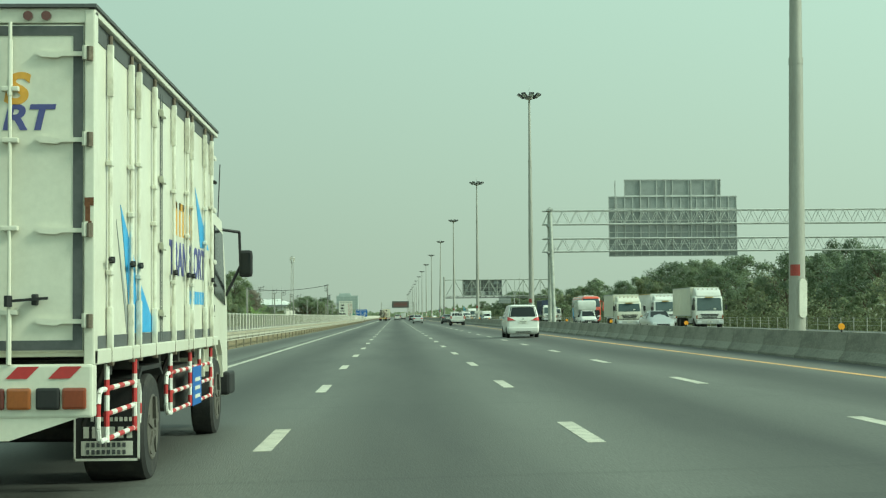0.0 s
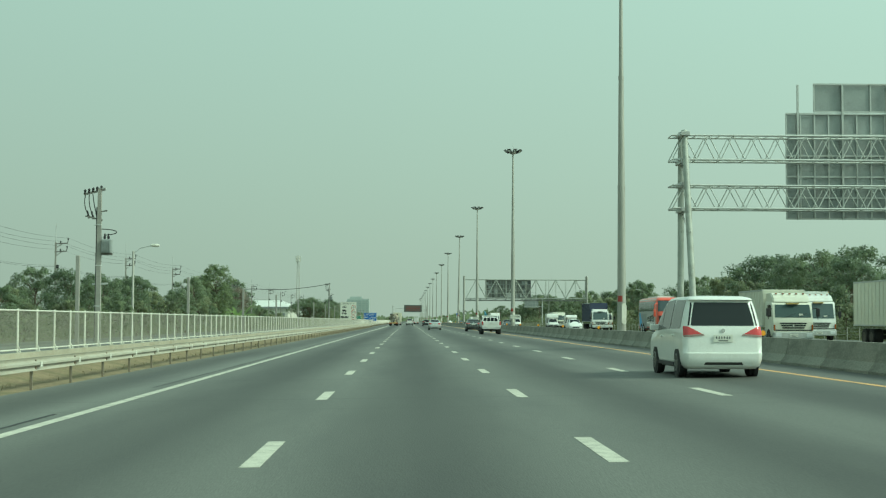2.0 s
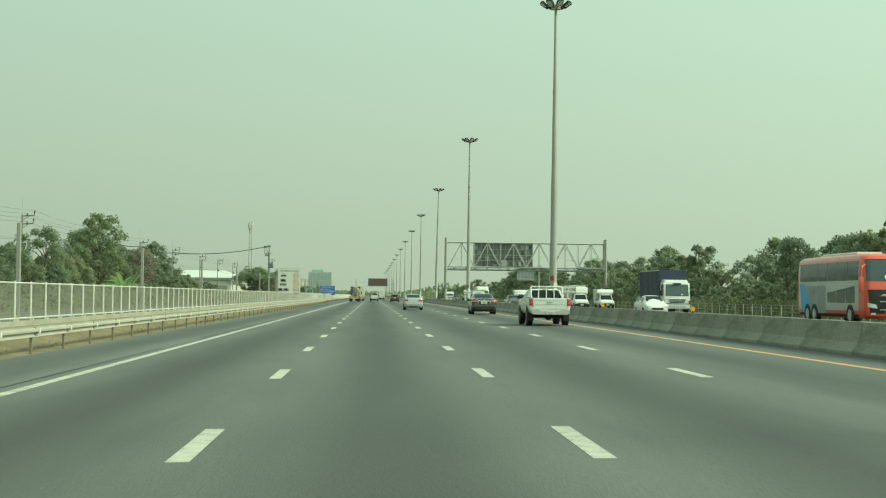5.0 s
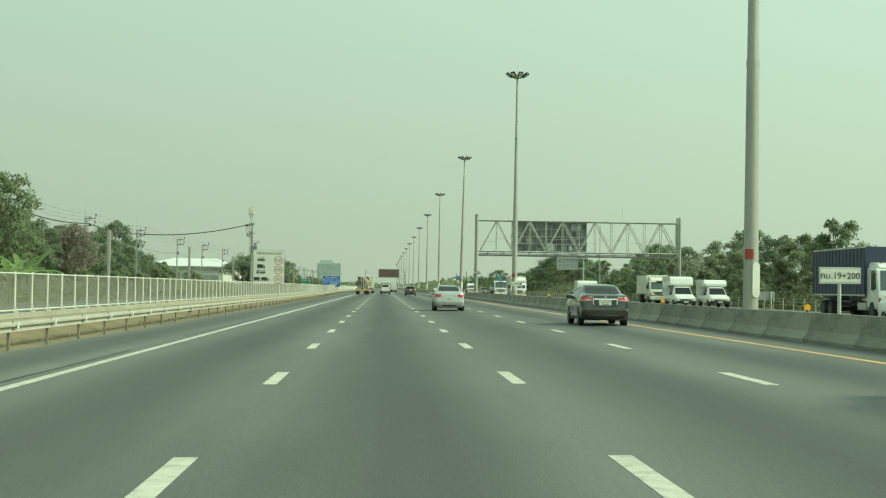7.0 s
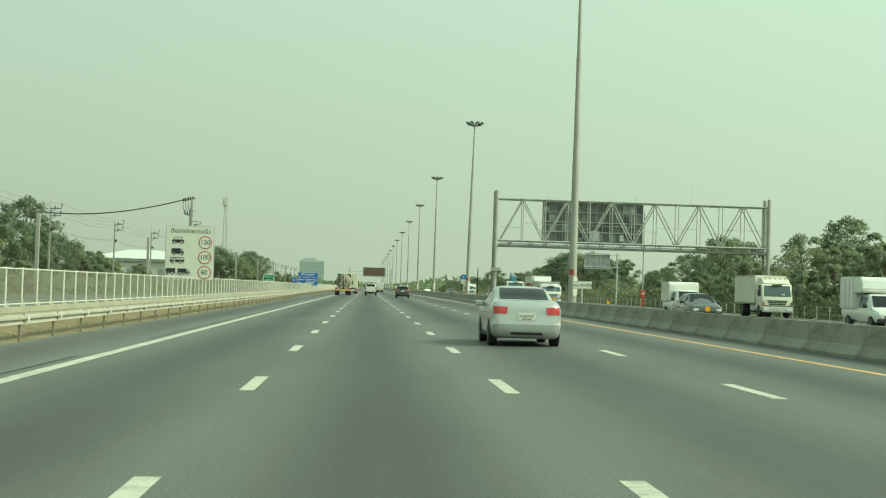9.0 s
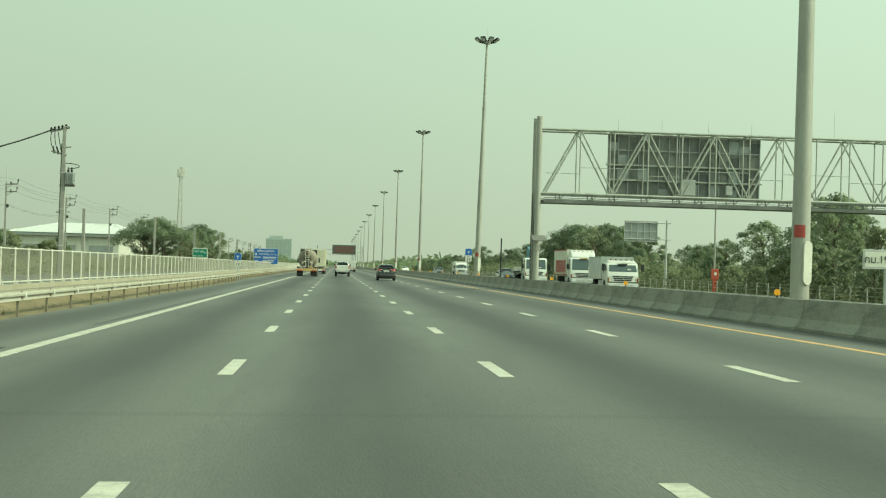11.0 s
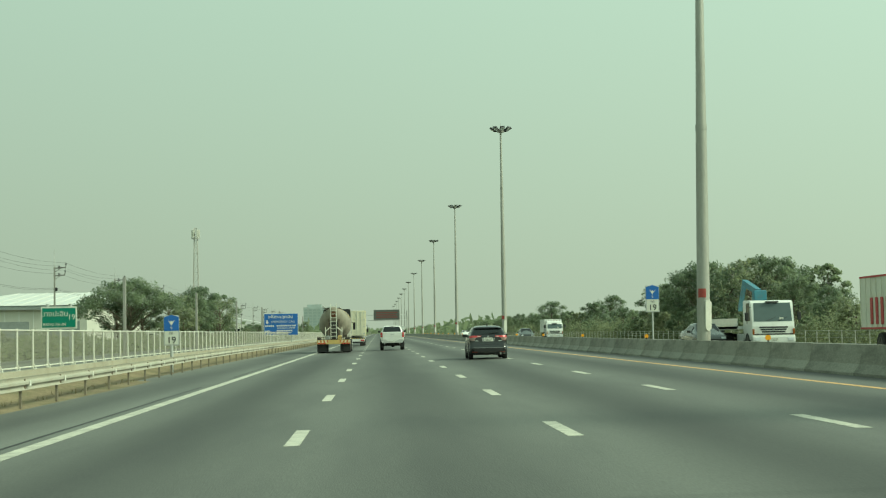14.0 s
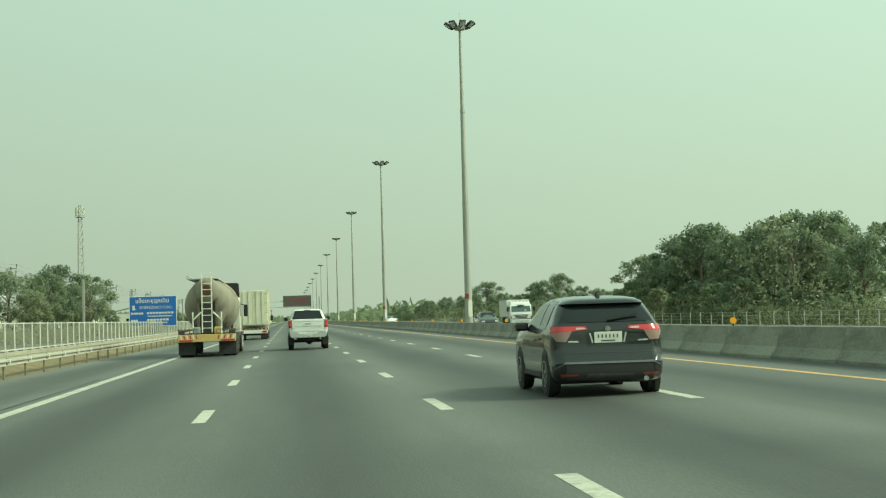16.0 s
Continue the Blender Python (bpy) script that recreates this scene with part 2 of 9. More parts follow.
RAIL_POST = material("weathered_rail_post", (0.20, 0.175, 0.125), 0.8, 0, 0.25, 3, 30, 0.2, (0.16, 0.10, 0.06), 0.6)
WALL_VERGE = material("dusty_beige_wall", (0.35, 0.325, 0.25), 0.9, 0, 0.22, 0.5, 20, 0.3, (0.27, 0.23, 0.15), 0.55)
PATCH_RED = material("faded_red_sheet", (0.36, 0.055, 0.045), 0.6, 0, 0.2, 4, 30, 0.1, (0.25, 0.12, 0.10), 0.5)
WORN_METAL = material("worn_oily_metal", (0.16, 0.13, 0.095), 0.6, 0.3, 0.4, 8, 40, 0.3, (0.07, 0.045, 0.03), 0.5)
LENS_RUST = material("red_amber_lens", (0.20, 0.042, 0.016), 0.25, 0, 0.15, 4, 50, 0, coat=0.4)
LENS_DARK = material("dark_red_lens", (0.10, 0.025, 0.02), 0.25, 0, 0.15, 4, 50, 0, coat=0.4)
POST_GREY = material("aged_post_concrete", (0.30, 0.29, 0.26), 0.9, 0, 0.2, 1, 20, 0.3, (0.2, 0.19, 0.16), 0.4)
GROUND = material("dusty_green_ground", (0.115, 0.12, 0.055), 0.95, 0, 0.35, 0.08, 3, 0.6, (0.18, 0.15, 0.08), 0.5)
TRUCK_WHITE = material("dirty_white_truck_paint", (0.66, 0.65, 0.545), 0.42, 0, 0.06, 1.2, 25, 0.05, (0.50, 0.47, 0.37), 0.35, coat=0.2)
CAR_WHITE = material("white_car_paint", (0.70, 0.70, 0.655), 0.32, 0, 0.05, 1.5, 25, 0.0, (0.50, 0.48, 0.42), 0.3, coat=0.6)
CAR_SILVER = material("silver_car_paint", (0.46, 0.47, 0.46), 0.32, 0.55, 0.04, 1, 60, 0.0, coat=0.7)
CAR_GREY = material("dark_grey_car_paint", (0.047, 0.052, 0.047), 0.25, 0.4, 0.06, 1, 60, 0.0, coat=0.8)
CAR_BLACK = material("black_car_paint", (0.008, 0.009, 0.009), 0.22, 0.0, 0.06, 1, 60, 0.0, coat=0.7, spec=0.4)
TRIM = material("matt_black_plastic", (0.015, 0.015, 0.015), 0.6, 0, 0.15, 3, 40, 0.1)
CHASSIS = material("grimy_chassis", (0.035, 0.034, 0.032), 0.8, 0, 0.3, 3, 25, 0.3, (0.10, 0.085, 0.06), 0.4)
RUBBER = material("tyre_rubber", (0.022, 0.022, 0.021), 0.85, 0, 0.2, 4, 40, 0.3, (0.09, 0.08, 0.065), 0.3)
ALLOY = material("alloy_wheel", (0.22, 0.22, 0.21), 0.35, 0.8, 0.1, 4, 40, 0)
CHROME = material("chrome", (0.75, 0.75, 0.74), 0.15, 1.0, 0.03, 3, 30, 0)
DARK_GLASS = material("tinted_car_glass", (0.012, 0.015, 0.015), 0.08, 0, 0.05, 2, 30, 0, spec=0.4)
TAIL_RED = material("red_tail_lens", (0.46, 0.025, 0.028), 0.18, 0, 0.1, 5, 50, 0, coat=0.6)
TAIL_AMBER = material("amber_lens", (0.28, 0.085, 0.02), 0.2, 0, 0.1, 5, 50, 0, coat=0.6)
TAIL_CLEAR = material("clear_lens", (0.26, 0.165, 0.14), 0.15, 0, 0.1, 5, 50, 0, coat=0.6)
LAMP_GLASS = material("lamp_glass", (0.66, 0.68, 0.68), 0.12, 0, 0.05, 5, 40, 0, coat=0.6)
SEAL_GREY = material("dark_grey_door_seal", (0.085, 0.09, 0.09), 0.7, 0, 0.2, 3, 30, 0.1)
TRUCK_CREAM = material("cream_truck_paint", (0.66, 0.62, 0.46), 0.45, 0, 0.07, 1.2, 25, 0.05, (0.45, 0.38, 0.24), 0.35, coat=0.15)
RUST = material("rust", (0.13, 0.055, 0.026), 0.9, 0, 0.4, 8, 40, 0.4)
LIVERY_BLUE = material("sky_blue_livery", (0.07, 0.34, 0.66), 0.45, 0, 0.08, 2, 30, 0)
LIVERY_NAVY = material("navy_livery", (0.07, 0.075, 0.24), 0.45, 0, 0.08, 2, 30, 0)
LIVERY_ORANGE = material("ochre_livery", (0.62, 0.33, 0.05), 0.45, 0, 0.1, 2, 30, 0)
TANK_GREY = material("dusty_grey_brown_tank", (0.26, 0.235, 0.18), 0.7, 0.0, 0.2, 0.8, 25, 0.05, (0.16, 0.14, 0.10), 0.45)
YELLOW = material("yellow_paint", (0.52, 0.37, 0.13), 0.5, 0, 0.12, 3, 30, 0.05, (0.35, 0.26, 0.1), 0.4)
STRIPE_YELLOW = material("faded_stripe_yellow", (0.60, 0.42, 0.10), 0.55, 0, 0.15, 3, 30, 0.05, (0.35, 0.28, 0.14), 0.4)
NAVY_BOX = material("navy_container_paint", (0.035, 0.045, 0.085), 0.5, 0, 0.15, 1, 25, 0.05)
BUS_RED = material("red_bus_paint", (0.62, 0.085, 0.045), 0.35, 0, 0.06, 1, 25, 0, coat=0.5)
BUS_GREY = material("silver_bus_paint", (0.45, 0.46, 0.46), 0.35, 0.2, 0.06, 1, 25, 0, coat=0.5)
BARK = material("grey_brown_bark", (0.14, 0.115, 0.085), 0.9, 0, 0.3, 4, 20, 0.6)
# leaf greens are lifted in base colour to stand in for distance haze
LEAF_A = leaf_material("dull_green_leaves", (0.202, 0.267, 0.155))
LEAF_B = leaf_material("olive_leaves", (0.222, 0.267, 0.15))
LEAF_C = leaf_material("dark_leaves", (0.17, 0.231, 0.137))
BANANA_LEAF = leaf_material("banana_leaf", (0.25, 0.36, 0.13))
LEAF_D = leaf_material("dry_pinkish_leaves", (0.255, 0.235, 0.185))
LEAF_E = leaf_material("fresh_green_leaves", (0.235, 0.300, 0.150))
GRASS_DRY = leaf_material("dry_grass_blades", (0.24, 0.21, 0.12))
GRASS_GREEN = leaf_material("tall_green_grass", (0.112, 0.140, 0.066))
CHAIN = mesh_material()
ROOF_PALE = material("pale_metal_roof", (0.62, 0.62, 0.58), 0.5, 0.1, 0.08, 0.2, 8, 0.05)
WALL_PALE = material("cream_factory_wall", (0.58, 0.57, 0.50), 0.8, 0, 0.1, 0.3, 8, 0.1)
# wall and window tones drawn towards the sky's, as painted haze
GLASS_TOWER = material("haze_toned_blue_facade", (0.37, 0.42, 0.405), 0.35, 0.1, 0.1, 0.2, 6, 0)
FACADE_GLASS = material("haze_toned_facade_glass", (0.32, 0.375, 0.36), 0.4, 0.1, 0.1, 0.2, 6, 0)
RIM_DUSTY = material("dusty_dark_rim", (0.105, 0.098, 0.082), 0.75, 0.1, 0.25, 5, 30, 0.2, (0.05, 0.045, 0.04), 0.5)
CRANE_TEAL = material("faded_teal_crane_paint", (0.055, 0.19, 0.25), 0.5, 0, 0.15, 2, 25, 0.1, (0.12, 0.12, 0.10), 0.4)
# bluish grey base paints the sky's reflection into the windscreen glass
LORRY_GLASS = material("sky_toned_lorry_windscreen", (0.085, 0.115, 0.115), 0.12, 0, 0.1, 2, 30, 0, spec=0.4)
GANTRY_STEEL = material("weathered_gantry_steel", (0.39, 0.405, 0.36), 0.6, 0.15, 0.2, 1.0, 25, 0.15, (0.15, 0.14, 0.11), 0.5)
CABINET_RED = material("orange_red_cabinet_paint", (0.42, 0.085, 0.05), 0.5, 0, 0.12, 3, 30, 0.05)
VMS_LED = glow("red_led_text", (0.16, 0.045, 0.036), 0.04)
# black display raised to grey, haze put into its colour
VMS_FACE = material("haze_toned_display_face", (0.085, 0.09, 0.08), 0.6, 0.0, 0.2, 0.5, 20, 0.0)
CABLE = material("black_cable", (0.07, 0.07, 0.065), 0.7, 0, 0.1, 3, 20, 0)


# ---- building blocks ----
def fall(x):
    """Height of the road: it falls gently to the kerb lane's side."""
    return 0.016 * x


def bx(bm, x0, x1, y0, y1, z0, z1, bevel=0.0):
    mid = Vector(((x0 + x1) / 2, (y0 + y1) / 2, (z0 + z1) / 2))
    r = bmesh.ops.create_cube(bm, size=1, matrix=Matrix.Translation(mid) @ Matrix.Diagonal((abs(x1 - x0), abs(y1 - y0), abs(z1 - z0), 1)))
    if bevel:
        edges = list({e for v in r["verts"] for e in v.link_edges})
        bmesh.ops.bevel(bm, geom=edges, offset=bevel, segments=2, affect="EDGES", profile=0.6)
    return bm


def rod(bm, a, b, r0, r1=None, seg=8, caps=True):
    a, b = Vector(a), Vector(b)
    r1 = r0 if r1 is None else r1
    d = b - a
    m = Matrix.Translation((a + b) / 2) @ d.to_track_quat("Z", "Y").to_matrix().to_4x4()
    bmesh.ops.create_cone(bm, cap_ends=caps, segments=seg, radius1=r0, radius2=r1, depth=d.length, matrix=m)
    return bm


def bar(bm, a, b, w=0.05, h=0.05):
    """A square bar from a to b."""
    a, b = Vector(a), Vector(b)
    d = b - a
    m = Matrix.Translation((a + b) / 2) @ d.to_track_quat("Z", "Y").to_matrix().to_4x4() @ Matrix.Diagonal((w, h, d.length, 1))
    bmesh.ops.create_cube(bm, size=1, matrix=m)
    return bm


def prism(bm, outline, x0, x1, axis="x"):
    """An outline of (a, b) pairs drawn out along an axis: x (a, b are y, z), y (x, z) or z (x, y)."""
    def at(p, k):
        return {"x": (k, p[0], p[1]), "y": (p[0], k, p[1]), "z": (p[0], p[1], k)}[axis]
    lo, hi = [bm.verts.new(at(p, x0)) for p in outline], [bm.verts.new(at(p, x1)) for p in outline]
    n = len(outline)
    bm.faces.new(lo)
    bm.faces.new(hi[::-1])
    for i in range(n):
        bm.faces.new((lo[i], hi[i], hi[(i + 1) % n], lo[(i + 1) % n]))
    bmesh.ops.recalc_face_normals(bm, faces=bm.faces)
    return bm


def lathe(bm, profile, axis="x", seg=20, at=(0, 0, 0)):
    """Rings of (along, radius) turned round an axis."""
    rings = []
    for k, r in profile:
        ring = []
        for i in range(seg):
            a = 2 * math.pi * i / seg
            c, s = r * math.cos(a), r * math.sin(a)
            p = {"x": (k, c, s), "y": (c, k, s), "z": (c, s, k)}[axis]
            ring.append(bm.verts.new(Vector(p) + Vector(at)))
        rings.append(ring)
    for a, b in zip(rings, rings[1:]):
        for i in range(seg):
            bm.faces.new((a[i], a[(i + 1) % seg], b[(i + 1) % seg], b[i]))
    bm.faces.new(rings[0])
    bm.faces.new(rings[-1])
    bmesh.ops.recalc_face_normals(bm, faces=bm.faces)
    return bm


def plate(bm, pts, thick=0.006):
    """A thin solid plate from 3 or 4 corners, drawn out to the side that its corners turn round."""
    pts = [Vector(p) for p in pts]
    nrm = (pts[1] - pts[0]).cross(pts[2] - pts[0]).normalized() * thick
    lo, hi = [bm.verts.new(p - nrm * 0.2) for p in pts], [bm.verts.new(p + nrm) for p in pts]
    n = len(pts)
    bm.faces.new(lo[::-1])
    bm.faces.new(hi)
    for i in range(n):
        bm.faces.new((lo[i], lo[(i + 1) % n], hi[(i + 1) % n], hi[i]))
    return bm


def mesh_of(name, bm, mat, smooth=None):
    me = bpy.data.meshes.new(name)
    bm.to_mesh(me)
    bm.free()
    me.materials.append(mat)
    if smooth is not None:
        me.shade_smooth()
        me.set_sharp_from_angle(angle=radians(smooth))
    return me


def part(name, bm, mat, parent, label="", smooth=None):
    ob = new(name, mesh_of(name, bm, mat, smooth))
    ob.parent = parent
    return tagged(ob, label)


def piece(name, me, parent, at=(0, 0, 0), rz=0.0):
    """One of many alike parts that share a mesh."""
    ob = new(name, me)
    ob.parent = parent
    ob.matrix_basis = Matrix.Translation(at) @ Matrix.Rotation(rz, 4, "Z")
    return ob


def thing(name, label, category, group="", kind="", at=(0, 0, 0), rz=0.0):
    ob = new(name)
    ob.empty_display_size = 0.3
    ob.matrix_basis = Matrix.Translation(at) @ Matrix.Rotation(radians(rz), 4, "Z")
    return tagged(ob, label, category, group, kind)


def B():
    return bmesh.new()


def words(text, size, mat, parent, m, name="lettering", align="CENTER", bold=0.0, slant=0.0):
    """Lettering as a flat mesh, standing at the pose m (it reads along x, upright along y)."""
    cu = bpy.data.curves.new(name, "FONT")
    cu.body, cu.size, cu.align_x, cu.align_y, cu.extrude = text, size, align, "CENTER", 0.002
    cu.offset, cu.shear = bold, slant
    tmp = bpy.data.objects.new(name, cu)
    me = bpy.data.meshes.new_from_object(tmp)
    bpy.data.objects.remove(tmp)
    bpy.data.curves.remove(cu)
    me.materials.clear()
    me.materials.append(mat)
    ob = new(name, me)
    ob.parent = parent
    ob.matrix_basis = m
    return ob


FACE_BACK = Matrix.Rotation(radians(90), 4, "X")   # lettering that faces the camera's way of coming (-y)


def facing(x, y, z, rz=0.0):
    return Matrix.Translation((x, y, z)) @ Matrix.Rotation(radians(rz), 4, "Z") @ FACE_BACK


# ---- ground, roads, markings ----
def strip(name, section, y0, y1, mat, step=200.0, label="", category=""):
    """A sheet with a fixed cross-section of (x, z) pairs that runs along the road."""
    bm = B()
    ys = [y0 + i * (y1 - y0) / max(1, round((y1 - y0) / step)) for i in range(max(1, round((y1 - y0) / step)) + 1)]
    rows = [[bm.verts.new((x, y, z)) for x, z in section] for y in ys]
    for a, b in zip(rows, rows[1:]):
        for i in range(len(section) - 1):
            bm.faces.new((a[i], a[i + 1], b[i + 1], b[i]))
    bmesh.ops.recalc_face_normals(bm, faces=bm.faces)
    if bm.faces[0].normal.z < 0:
        bmesh.ops.reverse_faces(bm, faces=bm.faces)
    return tagged(new(name, mesh_of(name, bm, mat)), label, category, kind="structure")


strip("ground", [(-3500, -0.7), (-60, -0.5), (-24, -0.3), (-13, -0.1), (-11.5, -0.1), (-10.9, -0.45), (-8.2, -0.5), (10.8, -0.45),
                 (11.5, 0.06), (14, 0.1), (32, -0.05), (42, -0.25), (3500, -0.7)], -300, 4600, GROUND, 350, "flat dusty green ground beside the motorway", "ground")
strip("verge_far", [(-12.2, 0.07), (-10.5, 0.05), (-9.75, -0.12), (-9.1, -0.152)], 400, 1500, SOIL, 100, "dry soil verge under the crash barrier", "verge")
strip("verge", [(-11.4, 0.07), (-9.7, 0.05), (-8.95, -0.11), (-8.3, -0.142)], -80, 400, SOIL, 100, "dry brown grassy verge under the crash barrier", "verge")


def slab(name, x0, x1, y0, y1, mat, label, z=None, thick=0.3):
    """A road slab with the road's fall, or level at z."""
    bm = B()
    f = fall if z is None else (lambda x: z)
    n = max(1, int((y1 - y0) / 400))
    for i in range(n):
        a, b = y0 + (y1 - y0) * i / n, y0 + (y1 - y0) * (i + 1) / n
        prism(bm, [(x0, f(x0) - thick), (x0, f(x0)), (x1, f(x1)), (x1, f(x1) - thick)], a, b, "y")
    bmesh.ops.remove_doubles(bm, verts=bm.verts, dist=0.001)
    inner = [fc for fc in bm.faces if abs(fc.normal.y) > 0.9 and y0 + 1 < fc.calc_center_median().y < y1 - 1]
    bmesh.ops.delete(bm, geom=inner, context="FACES_ONLY")
    return tagged(new(name, mesh_of(name, bm, mat)), label, "road", kind="structure")


slab("road", -8.35, 10.62, -80, 3200, ASPHALT, "worn grey four-lane motorway asphalt with darker lane centres")
slab("shoulder", -9.15, -8.36, 398, 1500, ASPHALT, "wider grey asphalt hard shoulder")
slab("opposite_road", 14.2, 31.0, -80, 3200, ASPHALT, "grey asphalt of the opposite carriageway", 0.13, 0.4)
slab("service_road", -23.5, -15.0, -80, 1500, ASPHALT, "narrow asphalt service road beside the fence", 0.0, 0.4)


def flat_line(name, x, w, y0, y1, mat, label):
    bm = B()
    n = int((y1 - y0) / 40)
    z = 0.004
    for i in range(n):
        a, b = y0 + (y1 - y0) * i / n, y0 + (y1 - y0) * (i + 1) / n
        vs = [bm.verts.new((px, py, fall(px) + z)) for px, py in ((x - w / 2, a), (x + w / 2, a), (x + w / 2, b), (x - w / 2, b))]
        bm.faces.new(vs)
    bmesh.ops.remove_doubles(bm, verts=bm.verts, dist=0.001)
    return tagged(new(name, mesh_of(name, bm, mat)), label, "road marking", kind="structure")


flat_line("edge_line_white", -5.4, 0.20, -80, 246, PAINT_WHITE, "continuous white edge line on the asphalt")
flat_line("edge_line_white_new", -5.39, 0.27, 246, 3000, PAINT_WHITE, "broader repainted white edge line on the asphalt")
flat_line("edge_line_orange", 9.0, 0.17, -80, 3000, PAINT_ORANGE, "continuous orange edge line beside the concrete barrier")
flat_line("opposite_edge_line", 15.0, 0.15, -80, 100, PAINT_ORANGE, "orange edge line of the opposite carriageway")

# broken lane lines: each stroke is a part of the road
lanes = thing("lane_lines", "broken white lane lines of worn road paint", "road marking", kind="structure")
def stroke(bm, x, y):
    vs = [bm.verts.new((px, py, fall(px) + 0.004)) for px, py in ((x - 0.1, y), (x + 0.1, y), (x + 0.1, y + 3.0), (x - 0.1, y + 3.0))]
    lo = [bm.verts.new((q.co.x, q.co.y, q.co.z - 0.02)) for q in vs]
    bm.faces.new(vs)
    for i in range(4):
        bm.faces.new((vs[i], lo[i], lo[(i + 1) % 4], vs[(i + 1) % 4]))
for x in (-1.8, 1.8, 5.4):
    bm = B()
    stroke(bm, x, 0)
    me = mesh_of("lane_stroke", bm, PAINT_WHITE)
    first = 7.55 if x > 5 else 8.0
    for k in range(-4, 60):
        piece("lane_stroke", me, lanes, (0.012 * math.sin(k * 1.9 + x), first + 12.015 * k + 0.06 * math.sin(k * 2.7), 0))
    bm = B()
    for k in range(60, 200):
        stroke(bm, x, first + 12.015 * k)
    tagged(part("far_lane_strokes", bm, PAINT_WHITE, lanes), kind="stuff")

# dark tar seam beside the white edge line
bm = B()
for i in range(120):
    y = -40 + i * 9.0
    wv = 0.03 * math.sin(i * 1.7)
    x = -5.78 + wv
    if i % 5 != 3:
        vs = [bm.verts.new((px, py, fall(px) + 0.004)) for px, py in ((x - 0.03, y), (x + 0.03, y), (x + 0.04 - wv, y + 9), (x - 0.04 - wv, y + 9))]
        bm.faces.new(vs)
tagged(new("tar_seam", mesh_of("tar_seam", bm, TRIM)), "dark tar seam along the hard shoulder", "seam", kind="structure")

# ---- concrete median barrier ----
barrier = thing("barrier_median", "grey stained concrete median barrier of butted segments", "barrier", kind="structure")
PROFILE = [(10.58, 0.0), (10.58, 0.09), (10.74, 0.30), (10.84, 0.76), (11.02, 0.76), (11.12, 0.30), (11.28, 0.09), (11.28, 0.0)]


def barrier_mesh(length):
    bm = B()
    prism(bm, [(x, z + 0.15) for x, z in PROFILE], 0.005, length - 0.005, "y")
    ends = [e for e in bm.edges if abs(e.verts[0].co.y - e.verts[1].co.y) < 0.001]
    bmesh.ops.bevel(bm, geom=ends, offset=0.008, segments=1, affect="EDGES")
    return mesh_of("barrier_segment", bm, CONCRETE)


seg_mesh = barrier_mesh(4.0)
for i in range(-5, 170):
    piece("barrier_segment", seg_mesh, barrier, (0.006 * math.sin(i * 2.3), 4.0 * i, 0.006 * math.sin(i * 1.1)))
bm = B()
prism(bm, [(x, z + 0.15) for x, z in PROFILE], 680, 3000, "y")
tagged(part("barrier_far", bm, CONCRETE, barrier), kind="stuff")

# ---- crash barrier at the kerb lane ----
def kerb(y):
    """How far the verge things stand back, which grows along the way."""
    k = min(1.0, max(0.0, (y - 375) / 60))
    return -0.75 * k * k * (3 - 2 * k)


rail = thing("crash_barrier", "galvanised steel crash barrier on short posts beside the verge", "crash barrier", kind="structure")
WBEAM = [(0.0, 0.0), (-0.04, 0.045), (-0.04, 0.09), (0.035, 0.13), (0.035, 0.17), (-0.04, 0.21), (-0.04, 0.255), (0.0, 0.30)]


def along(name, section, y0, y1, x, z, mat, parent, step=4.0, label="", smooth=None, thick=0.0):
    bm = B()
    n = int((y1 - y0) / step)
    rows = []
    for i in range(n + 1):
        y = y0 + i * step
        rows.append([bm.verts.new((x + kerb(y) + a, y, z + b)) for a, b in section])
    for p, q in zip(rows, rows[1:]):
        for i in range(len(section) - 1):
            bm.faces.new((p[i], p[i + 1], q[i + 1], q[i]))
    bmesh.ops.recalc_face_normals(bm, faces=bm.faces)
    if thick:
        bmesh.ops.solidify(bm, geom=bm.faces[:], thickness=thick)
    return part(name, bm, mat, parent, label, smooth)


along("w_beam", WBEAM, -40, 1400, -8.30, 0.28, RAIL_STEEL, rail, smooth=50, thick=0.006)
bm = B()
bx(bm, -0.03, 0.03, -0.03, 0.03, -0.45, 0.70, 0.006)
bx(bm, 0.02, 0.11, -0.04, 0.04, 0.44, 0.66)
post_mesh = mesh_of("rail_post", bm, RAIL_POST)
bm = B()
plate(bm, [(0, 0, 0), (0, 0.16, 0.0), (0, 0.12, 0.12), (0, 0.04, 0.12)], 0.01)
flag_mesh = mesh_of("reflector", bm, SIGN_WHITE)
for i in range(-60, 130):
    y = 211.6 + 3.7 * i
    p = piece("rail_post", post_mesh, rail, (-8.42 + kerb(y), y, -0.14))
    if i == 8:
        p.matrix_basis = p.matrix_basis @ Matrix.Rotation(radians(-35), 4, "X")
    piece("reflector", flag_mesh, rail, (-8.25 + kerb(y), y + 0.1, 0.36))
bm = B()
for i in range(130, 318):
    y = 211.6 + 3.7 * i
    bx(bm, -8.47 + kerb(y), -8.37 + kerb(y), y - 0.04, y + 0.04, -0.3, 0.5)
tagged(part("far_posts", bm, RAIL_POST, rail), kind="stuff")

